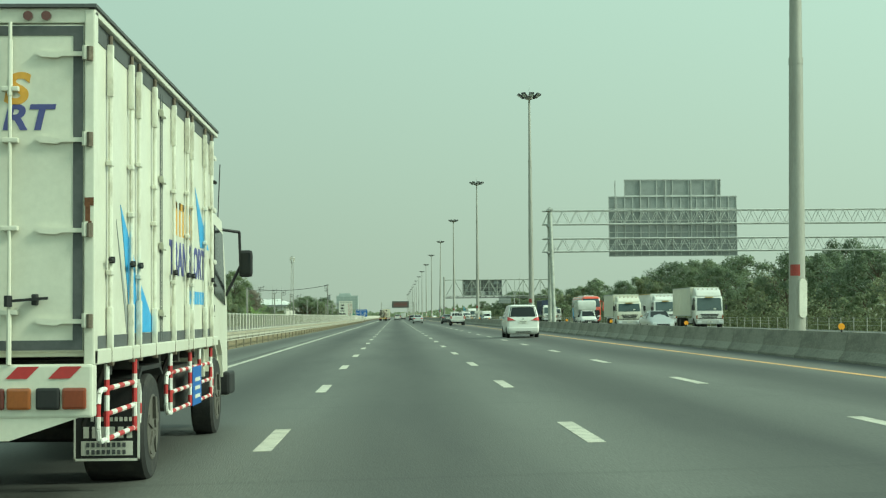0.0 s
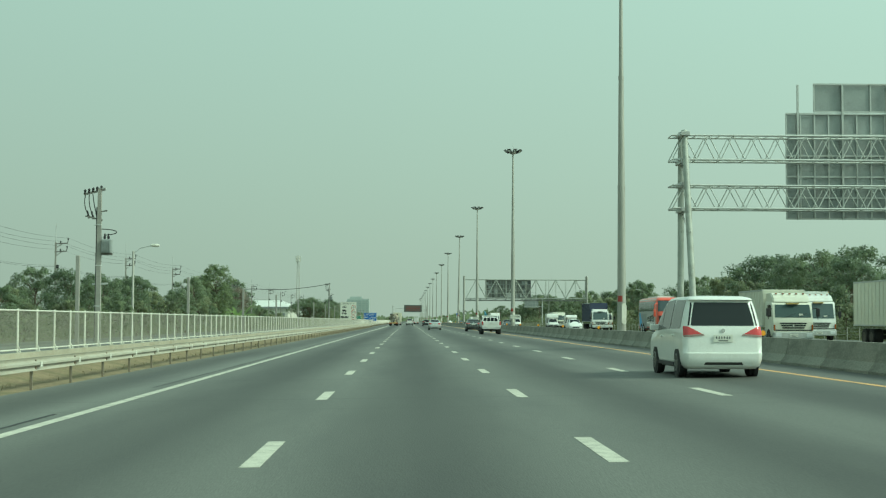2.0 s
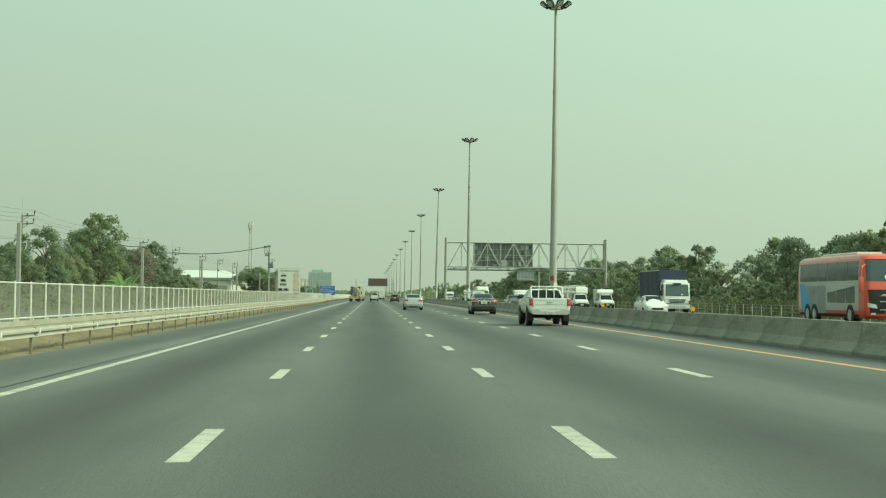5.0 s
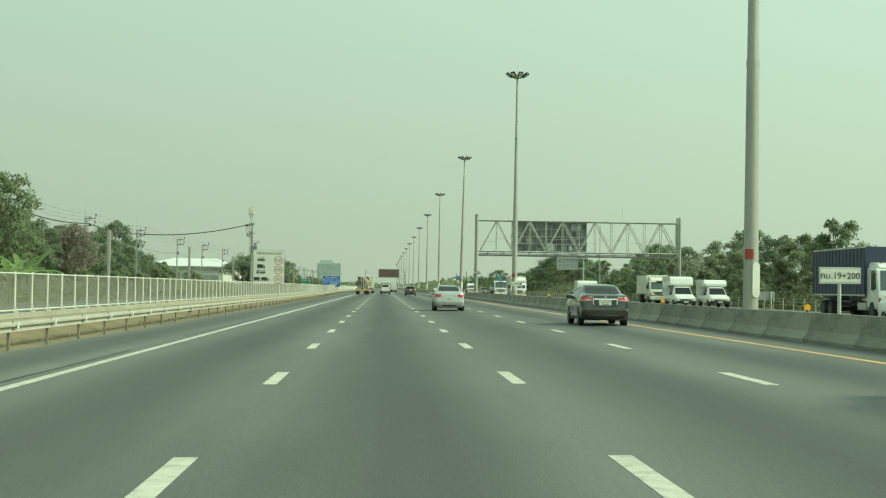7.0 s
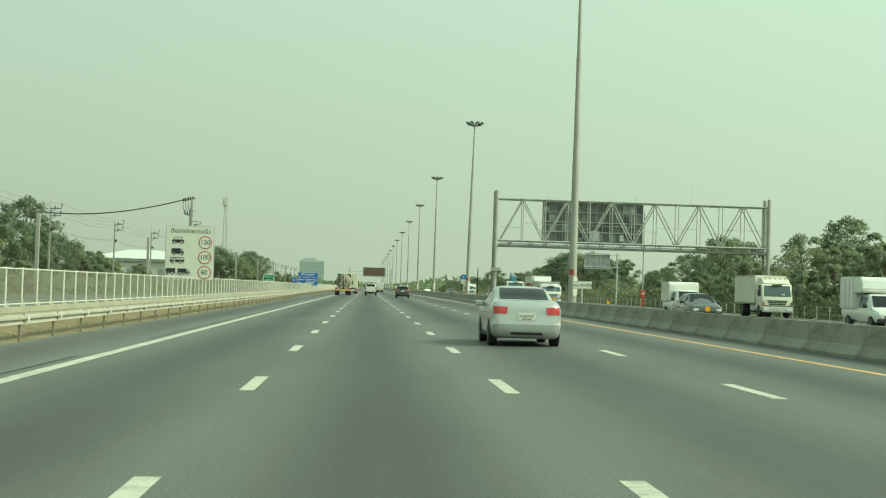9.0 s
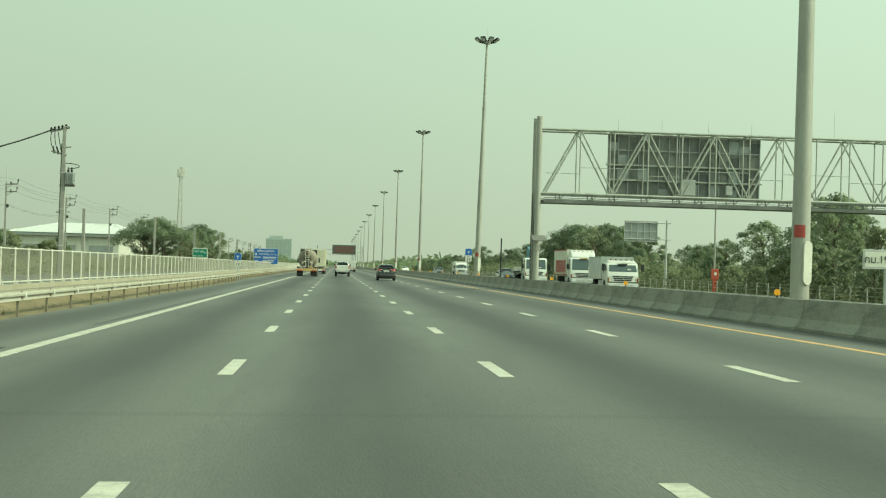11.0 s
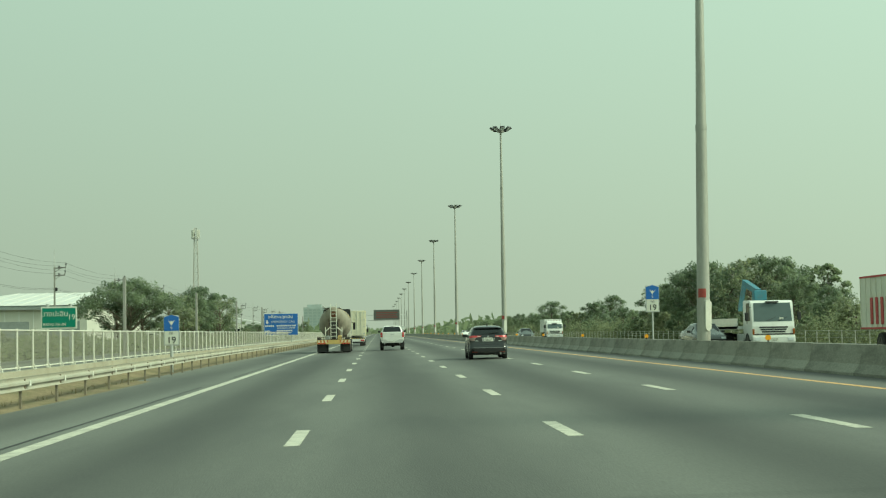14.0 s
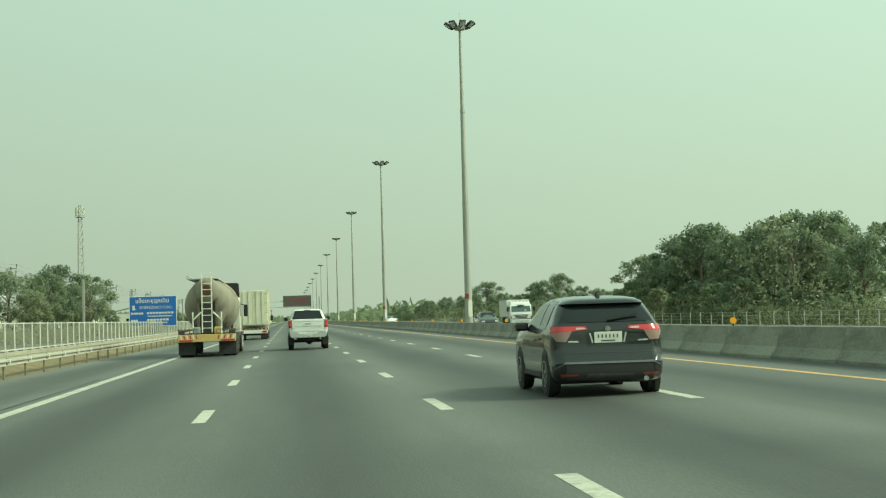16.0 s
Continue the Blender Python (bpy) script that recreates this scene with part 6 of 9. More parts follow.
SED_LEVELS = [(0.20, 0.14, 4.45, 0.76, 0.25), (0.26, 0.06, 4.55, 0.83, 0.26), (0.34, 0.01, 4.60, 0.86, 0.25), (0.48, 0.0, 4.62, 0.873, 0.24), (0.56, 0.0, 4.62, 0.876, 0.23), (0.575, 0.03, 4.62, 0.876, 0.23), (0.70, 0.045, 4.58, 0.88, 0.22), (0.82, 0.06, 4.4, 0.88, 0.22),
              (0.90, 0.065, 4.1, 0.876, 0.22), (0.96, 0.07, 3.6, 0.868, 0.22), (1.0, 0.08, 3.42, 0.855, 0.23), (1.06, 0.10, 3.3, 0.835, 0.24), (1.10, 0.16, 3.22, 0.81, 0.24), (1.13, 0.45, 3.12, 0.79, 0.25), (1.16, 0.74, 3.04, 0.765, 0.26), (1.22, 0.90, 2.92, 0.735, 0.26),
              (1.32, 1.10, 2.80, 0.695, 0.26), (1.40, 1.28, 2.66, 0.66, 0.26), (1.45, 1.44, 2.55, 0.62, 0.27), (1.48, 1.60, 2.42, 0.56, 0.28), (1.50, 1.82, 2.3, 0.44, 0.2), (1.508, 2.0, 2.2, 0.28, 0.1)]
SED_GLASS = dict(levels=SED_LEVELS, rear=((0.78, 1.17, 0.62), (1.42, 1.445, 0.57)), front=((3.36, 1.06, 0.64), (2.78, 1.435, 0.53)), windows=((0.98, 1.75), (1.82, 2.85)), mirrors=(2.85, 0.95))

# dark grey saloon
dark = car("saloon_car", "dark grey saloon car with tinted windows and chrome boot strip", SEDAN, CAR_GREY, (7.85, 231.2, fall(7.85)), lamps=(
    ([(0.40, 0, 0.94), (0.855, 0, 0.90), (0.845, 0, 1.03), (0.46, 0, 1.00)], TAIL_RED, "tail_lamp"),
    ([(0.50, 0, 0.89), (0.83, 0, 0.86), (0.855, 0, 0.90), (0.42, 0, 0.935)], TAIL_CLEAR, "indicator_lamp")),
    tag_z=0.83, bumper=None, chrome=(0.06, 0.955), emblem=(0.12, 1.035), **SED_GLASS)

sed_skin = mathutils.bvhtree.BVHTree.FromBMesh(shell(B(), SED_LEVELS))
part("lower_bumper", draped(sed_skin, [(-0.80, 0.27), (0.80, 0.27), (0.82, 0.44), (-0.82, 0.44)], -1, "y", 0.010, 16, 4), TRIM, dark, "black lower bumper", smooth=50)
part("bumper_line", draped(sed_skin, [(-0.46, 0.385), (0.46, 0.385), (0.46, 0.40), (-0.46, 0.40)], -1, "y", 0.018, 10, 1), CHROME, dark)
# boot lid has no hollow here; a black patch paints its shade
part("boot_recess_shade", draped(sed_skin, [(-0.41, 0.70), (0.41, 0.70), (0.455, 0.93), (-0.455, 0.93)], -1, "y", 0.007, 12, 4), CAR_BLACK, dark, "black patch painting a recess's shade round the number plate", smooth=50)
part("boot_gap", draped(sed_skin, [(-0.40, 0.675), (0.40, 0.675), (0.40, 0.688), (-0.40, 0.688)], -1, "y", 0.005, 12, 1), TRIM, dark)
part("boot_edge", draped(sed_skin, [(-0.56, 1.075), (0.56, 1.075), (0.55, 1.092), (-0.55, 1.092)], -1, "y", 0.008, 12, 1), SEAL_GREY, dark)
for side in (-1, 1):
    part("bumper_reflector", draped(sed_skin, [(side * 0.56, 0.455), (side * 0.80, 0.475), (side * 0.81, 0.515), (side * 0.58, 0.495)], -1, "y", 0.014, 6, 2), LENS_DARK, dark, "dark red reflector")
    part("lamp_bar", draped(sed_skin, [(side * 0.52, 0.925), (side * 0.84, 0.905), (side * 0.84, 0.93), (side * 0.54, 0.95)], -1, "y", 0.026, 6, 1), LENS_PALE, dark)
    part("badge", draped(sed_skin, [(side * 0.44, 1.028), (side * 0.62, 1.025), (side * 0.62, 1.043), (side * 0.44, 1.046)], -1, "y", 0.010, 4, 1), CHROME, dark)
    part("sill_strip", bx(B(), side * 0.868, side * 0.892, 1.25, 3.0, 0.335, 0.352, 0.004), CHROME, dark, "slim chrome sill strip")

# silver saloon
silver = car("saloon_car", "silver saloon car with red tail lamps", [(y * 1.0, zb, zs, zt * (0.985 if zt > 1.3 else 1), ws, wt) for y, zb, zs, zt, ws, wt in SEDAN], CAR_SILVER, (3.75, 264.2, fall(3.75)), lamps=(
    ([(0.50, 0.05, 0.80), (0.81, 0.07, 0.80), (0.82, 0.17, 0.98), (0.48, 0.11, 0.98)], TAIL_RED, "tail_lamp"),), tag_z=0.74, bumper=None, **SED_GLASS)

# black compact suv
SUV = [(0.0, 0.46, 0.62, 0.72, 0.66, 0.60), (0.025, 0.38, 0.84, 1.03, 0.77, 0.70), (0.07, 0.33, 0.97, 1.085, 0.835, 0.735), (0.17, 0.29, 1.0, 1.20, 0.872, 0.73), (0.34, 0.26, 1.01, 1.35, 0.888, 0.70), (0.48, 0.24, 1.02, 1.46, 0.89, 0.665),
       (0.62, 0.22, 1.02, 1.545, 0.89, 0.625), (0.9, 0.22, 1.02, 1.585, 0.89, 0.605), (1.6, 0.22, 1.0, 1.605, 0.885, 0.61), (2.4, 0.22, 0.97, 1.55, 0.885, 0.59), (3.15, 0.22, 0.96, 1.10, 0.88, 0.68), (3.9, 0.24, 0.88, 0.94, 0.85, 0.68), (4.2, 0.30, 0.7, 0.76, 0.76, 0.62), (4.3, 0.40, 0.6, 0.64, 0.62, 0.5)]
SUV_LEVELS = [(0.21, 0.12, 4.05, 0.78, 0.25), (0.26, 0.04, 4.15, 0.85, 0.27), (0.34, 0.0, 4.22, 0.875, 0.26), (0.46, 0.0, 4.26, 0.885, 0.25), (0.525, 0.0, 4.26, 0.888, 0.24), (0.54, 0.035, 4.26, 0.888, 0.24), (0.64, 0.05, 4.25, 0.888, 0.24), (0.70, 0.085, 4.24, 0.889, 0.23), (0.76, 0.10, 4.22, 0.889, 0.22),
              (0.85, 0.105, 4.2, 0.888, 0.22), (0.94, 0.108, 4.0, 0.882, 0.22), (1.00, 0.11, 3.85, 0.875, 0.22), (1.03, 0.115, 3.3, 0.866, 0.22), (1.10, 0.14, 3.12, 0.85, 0.23), (1.14, 0.17, 3.02, 0.825, 0.23), (1.25, 0.26, 2.8, 0.78, 0.22), (1.36, 0.36, 2.62, 0.73, 0.22), (1.43, 0.43, 2.48, 0.69, 0.22),
              (1.445, 0.34, 2.44, 0.675, 0.22), (1.48, 0.36, 2.38, 0.645, 0.24), (1.525, 0.52, 2.22, 0.58, 0.28), (1.56, 0.85, 1.95, 0.47, 0.3), (1.575, 1.2, 1.7, 0.3, 0.2)]
suv = car("compact_suv", "glossy black compact SUV with red and clear tail lamps", SUV, CAR_BLACK, (4.46, 417.5, fall(4.46)), rz=-0.5, wheels=(0.78, 3.39), r=0.345, levels=SUV_LEVELS, lamps=(
    ([(0.32, 0, 1.035), (0.872, 0, 0.99), (0.865, 0, 1.098), (0.34, 0, 1.085)], TAIL_RED, "tail_lamp"),
    ([(0.66, 0, 0.855), (0.80, 0, 0.865), (0.872, 0, 0.99), (0.565, 0, 1.015)], TAIL_CLEAR, "indicator_lamp"),
    ([(0.345, 0, 1.04), (0.50, 0, 1.035), (0.50, 0, 1.068), (0.37, 0, 1.065)], LENS_PALE, "light_bar")),
    tag_z=0.915, bumper=None, rear=((0.10, 1.15, 0.74), (0.5, 1.425, 0.60)), windows=((0.80, 1.38), (1.44, 2.55)), mirrors=(2.6, 1.02), fin=1.54, wiper=(0.17, 1.19), emblem=(0.03, 1.05), category="SUV")
suv_skin = mathutils.bvhtree.BVHTree.FromBMesh(shell(B(), SUV_LEVELS))
for side in (-1, 1):
    part("bumper_reflector", draped(suv_skin, [(side * 0.50, 0.315), (side * 0.76, 0.315), (side * 0.77, 0.362), (side * 0.52, 0.362)], -1, "y", 0.018, 6, 2), LENS_DARK, suv, "dark red reflector")
    part("tailgate_blade", draped(suv_skin, [(side * 0.235, 0.835), (side * 0.255, 0.83), (side * 0.30, 0.985), (side * 0.275, 0.985)], -1, "y", 0.012, 2, 4), CHROME, suv, "slim chrome blade")
    # light caught along the bumper ledge, laid on as grey strips
    part("ledge_glint", draped(suv_skin, [(side * 0.0, 0.515), (side * 0.70, 0.515), (side * 0.70, 0.532), (side * 0.0, 0.532)], -1, "y", 0.016, 8, 1), SEAL_GREY, suv)
    part("ledge_glint_end", draped(suv_skin, [(side * 0.70, 0.512), (side * 0.84, 0.44), (side * 0.845, 0.458), (side * 0.70, 0.532)], -1, "y", 0.016, 5, 1), SEAL_GREY, suv)
    part("badge", draped(suv_skin, [(side * 0.47, 0.845), (side * 0.63, 0.85), (side * 0.63, 0.872), (side * 0.47, 0.866)], -1, "y", 0.010, 4, 1), CHROME, suv)
part("tailgate_garnish", draped(suv_skin, [(-0.31, 1.012), (0.31, 1.012), (0.31, 1.03), (-0.31, 1.03)], -1, "y", 0.010, 8, 1), TRIM, suv)
part("tailgate_gap", draped(suv_skin, [(-0.70, 0.672), (0.70, 0.672), (0.72, 0.686), (-0.72, 0.686)], -1, "y", 0.004, 14, 1), TRIM, suv)
part("exhaust", rod(B(), (0.56, -0.01, 0.265), (0.56, 0.35, 0.265), 0.04, seg=12), CHROME, suv, smooth=40)
part("rear_axle", rod(B(), (-0.7, 0.78, 0.33), (0.7, 0.78, 0.33), 0.06, seg=8), CHASSIS, suv)

# white people carrier
VAN = [(0.0, 0.40, 0.60, 0.66, 0.82, 0.80), (0.04, 0.33, 0.98, 1.04, 0.90, 0.86), (0.10, 0.28, 1.06, 1.14, 0.92, 0.86), (0.30, 0.24, 1.08, 1.74, 0.92, 0.76), (0.52, 0.22, 1.08, 1.86, 0.92, 0.73),
       (2.4, 0.2, 1.06, 1.89, 0.92, 0.75), (3.3, 0.2, 1.02, 1.78, 0.92, 0.70), (4.05, 0.22, 1.0, 1.14, 0.9, 0.74), (4.6, 0.26, 0.85, 0.93, 0.86, 0.7), (4.82, 0.36, 0.6, 0.7, 0.7, 0.6)]
VAN_LEVELS = [(0.20, 0.12, 4.6, 0.80, 0.2), (0.28, 0.04, 4.75, 0.88, 0.2), (0.40, 0.0, 4.82, 0.91, 0.18), (0.50, 0.0, 4.83, 0.916, 0.17), (0.56, 0.0, 4.83, 0.918, 0.16), (0.575, 0.03, 4.83, 0.918, 0.16), (0.75, 0.05, 4.8, 0.92, 0.15), (0.95, 0.06, 4.6, 0.92, 0.15), (1.02, 0.07, 4.2, 0.918, 0.16), (1.08, 0.08, 4.05, 0.912, 0.17),
              (1.15, 0.10, 3.95, 0.90, 0.18), (1.30, 0.14, 3.75, 0.87, 0.18), (1.50, 0.20, 3.5, 0.83, 0.18), (1.70, 0.27, 3.25, 0.78, 0.18), (1.77, 0.30, 3.12, 0.76, 0.18), (1.785, 0.20, 3.1, 0.752, 0.18), (1.83, 0.25, 2.95, 0.72, 0.2), (1.87, 0.5, 2.7, 0.62, 0.25), (1.89, 1.0, 2.3, 0.4, 0.2)]
van = car("people_carrier", "pearl white people carrier with dark rear glass and red tail lamps", VAN, CAR_WHITE, (6.95, 87.0, fall(6.95)), wheels=(0.85, 3.75), r=0.33, lamps=(
    ([(0.48, 0, 1.00), (0.895, 0, 0.97), (0.885, 0, 1.17), (0.80, 0, 1.17)], TAIL_RED, "tail_lamp"),
    ([(0.42, 0, 0.965), (0.88, 0, 0.925), (0.895, 0, 0.97), (0.46, 0, 1.0)], TAIL_CLEAR, "reversing_lamp")),
    tag_z=0.90, levels=VAN_LEVELS, bumper=None, rear=((0.14, 1.19, 0.80), (0.31, 1.72, 0.70)), front=((3.98, 1.18, 0.7), (3.34, 1.74, 0.66)), windows=((0.5, 1.7), (1.78, 2.8), (2.86, 3.5)), mirrors=(3.4, 1.06), emblem=(0.075, 1.08), category="van")


# ---- pickups ----
def pickup(name, label, at, rack=False, rz=0.0):
    """A pickup with its tailgate at y = 0; the one with a rack stands lower on its wheels."""
    k = 0.86 if rack else 1.0
    t = thing(name, label, "pickup truck", "pickup trucks", at=at, rz=rz)
    lower = [(0.62 * k, 0.05, 4.85, 0.80, 0.06), (0.72 * k, 0.01, 5.05, 0.875, 0.07), (0.90 * k, 0.0, 5.15, 0.915, 0.08), (1.10 * k, 0.0, 5.12, 0.925, 0.08), (1.20 * k, 0.0, 4.85, 0.925, 0.08), (1.25 * k, 0.0, 4.0, 0.925, 0.08), (1.38 * k, 0.005, 3.95, 0.92, 0.08), (1.42 * k, 0.012, 3.92, 0.912, 0.08), (1.435 * k, 0.035, 3.88, 0.89, 0.08)]
    bm = shell(B(), lower)
    skin = mathutils.bvhtree.BVHTree.FromBMesh(bm)
    part("body", bm, CAR_WHITE, t, smooth=35)
    cab = [(1.38 * k, 1.58, 3.92, 0.87, 0.14), (1.45 * k, 1.60, 3.82, 0.85, 0.15), (1.60 * k, 1.64, 3.6, 0.79, 0.15), (1.78 * k, 1.71, 3.3, 0.715, 0.16), (1.86 * k, 1.78, 3.15, 0.67, 0.17), (1.905 * k, 1.95, 2.95, 0.58, 0.2), (1.925 * k, 2.2, 2.7, 0.36, 0.15)]
    bm = shell(B(), cab)
    cab_skin = mathutils.bvhtree.BVHTree.FromBMesh(bm)
    part("cab", bm, CAR_WHITE, t, smooth=40)
    part("rear_window", draped(cab_skin, [(-0.70, 1.45 * k), (0.70, 1.45 * k), (0.60, 1.83 * k), (-0.60, 1.83 * k)], -1, "y", 0.01, 10, 5), DARK_GLASS, t, smooth=50)
    part("window_seal", draped(cab_skin, [(-0.74, 1.44 * k), (0.74, 1.44 * k), (0.63, 1.845 * k), (-0.63, 1.845 * k)], -1, "y", 0.005, 10, 5), TRIM, t, smooth=50)
    part("brake_lamp", draped(cab_skin, [(-0.14, 1.855 * k), (0.14, 1.855 * k), (0.14, 1.875 * k), (-0.14, 1.875 * k)], -1, "y", 0.012, 4, 1), LENS_DARK, t)
    part("windscreen", draped(cab_skin, [(-0.68, 1.46 * k), (0.68, 1.46 * k), (0.56, 1.84 * k), (-0.56, 1.84 * k)], 1, "y", 0.01, 8, 5), DARK_GLASS, t, smooth=50)
    for side in (-1, 1):
        for ya, yb in ((1.95, 2.5), (2.58, 3.3)):
            part("side_window", draped(cab_skin, [(ya, 1.47 * k), (yb, 1.47 * k), (min(yb, 3.1), 1.82 * k), (ya, 1.82 * k)], side, "x", 0.008, 6, 4), DARK_GLASS, t, smooth=50)
        bm = B()
        bx(bm, side * 0.95, side * 1.12, 3.22, 3.34, 1.38 * k, 1.56 * k, 0.04)
        rod(bm, (side * 0.82, 3.3, 1.44 * k), (side * 0.97, 3.28, 1.45 * k), 0.025, seg=6)
        part("side_mirror", bm, TRIM, t)
        lamp = part("tail_lamp", draped(skin, [(side * 0.765, 1.03 * k), (side * 0.905, 1.03 * k), (side * 0.912, 1.40 * k), (side * 0.775, 1.40 * k)], -1, "y", 0.018, 6, 5), TAIL_RED, t, smooth=50)
        part("reversing_lamp", draped(skin, [(side * 0.785, 1.15 * k), (side * 0.89, 1.15 * k), (side * 0.89, 1.22 * k), (side * 0.785, 1.22 * k)], -1, "y", 0.026, 4, 2), TAIL_CLEAR, lamp)
        for wy in (1.05, 4.2):
            bm = B()
            lathe(bm, [(side * 0.8, 0.47), (side * 0.93, 0.46)], "x", 24, (0, wy, 0.43))
            part("wheel_arch", bm, TRIM, t)
            wheel(t, side * 0.945, wy, 0.39, 0.26, side)
        part("mudflap", bx(B(), side * 0.67, side * 0.93, 0.50, 0.52, 0.22, 0.62 * k), RUBBER, t)
        part("bed_rail", bx(B(), side * 0.80, side * 0.915, 0.06, 1.55, 1.43 * k, 1.455 * k, 0.01), TRIM, t)
        part("tailgate_seam", bx(B(), side * 0.757, side * 0.765, -0.006, 0.01, 0.86 * k, 1.43 * k), SEAL_GREY, t)
    part("load_bed", bx(B(), -0.74, 0.74, 0.10, 1.52, 1.40 * k, 1.442 * k), CHASSIS, t)
    tg = part("tailgate", draped(skin, [(-0.74, 0.88 * k), (0.74, 0.88 * k), (0.74, 1.415 * k), (-0.74, 1.415 * k)], -1, "y", 0.014, 10, 6), CAR_WHITE, t, smooth=40)
    part("tailgate_handle", bx(B(), -0.13, 0.13, -0.035, -0.012, 1.20 * k, 1.26 * k, 0.01), STEEL, tg)
    for z in (1.10, 1.33):
        part("pressed_line", bx(B(), -0.66, 0.66, -0.024, -0.017, z * k, z * k + 0.012), STEEL, tg)
    bm = B()
    prism(bm, [(-0.86, 0.64 * k), (-0.86, 0.83 * k), (-0.52, 0.85 * k), (-0.40, 0.75 * k), (0.40, 0.75 * k), (0.52, 0.85 * k), (0.86, 0.83 * k), (0.86, 0.64 * k), (0.75, 0.57 * k), (-0.75, 0.57 * k)], -0.16, 0.06, "y")
    bmesh.ops.bevel(bm, geom=bm.edges[:], offset=0.02, segments=2, affect="EDGES")
    part("rear_bumper", bm, STEEL, t, "dull chrome step bumper", smooth=40)
    number_plate(t, 0, -0.162, 0.66 * k, 0.36, 0.13)
    bm = B()
    for x in (-0.46, 0.46):
        bx(bm, x - 0.07, x + 0.07, 0.1, 4.9, 0.46, 0.64)
    rod(bm, (-0.80, 1.05, 0.40), (0.80, 1.05, 0.40), 0.07, seg=8)
    bmesh.ops.create_uvsphere(bm, u_segments=10, v_segments=6, radius=0.17, matrix=Matrix.Translation((0.05, 1.05, 0.40)))
    bx(bm, -0.40, 0.40, 0.25, 0.85, 0.42, 0.62, 0.05)
    part("chassis", bm, CHASSIS, t)
    part("exhaust", rod(B(), (0.62, 0.02, 0.48), (0.62, 0.9, 0.50), 0.035, seg=8), WORN_METAL, t)
    if rack:
        bm = B()
        for x in (-0.72, -0.36, 0.0, 0.36, 0.72):
            rod(bm, (x, 1.42, 1.22), (x * 0.95, 1.46, 1.74), 0.028, seg=6)
        rod(bm, (-0.70, 1.46, 1.74), (0.70, 1.46, 1.74), 0.035, seg=6)
        for x in (-0.72, 0.72):
            rod(bm, (x, 1.46, 1.72), (x, 0.9, 1.24), 0.025, seg=6)
        part("bed_rack", bm, CAR_WHITE, t, "white tubular rack over the bed")
    return t


pickup("pickup_truck", "white pickup truck with chrome bumper in the middle lane", (0.45, 464.0, fall(0.45)))
pickup("pickup_truck", "white pickup truck with a tubular rack over its bed", (7.75, 192.2, fall(7.75)), True)


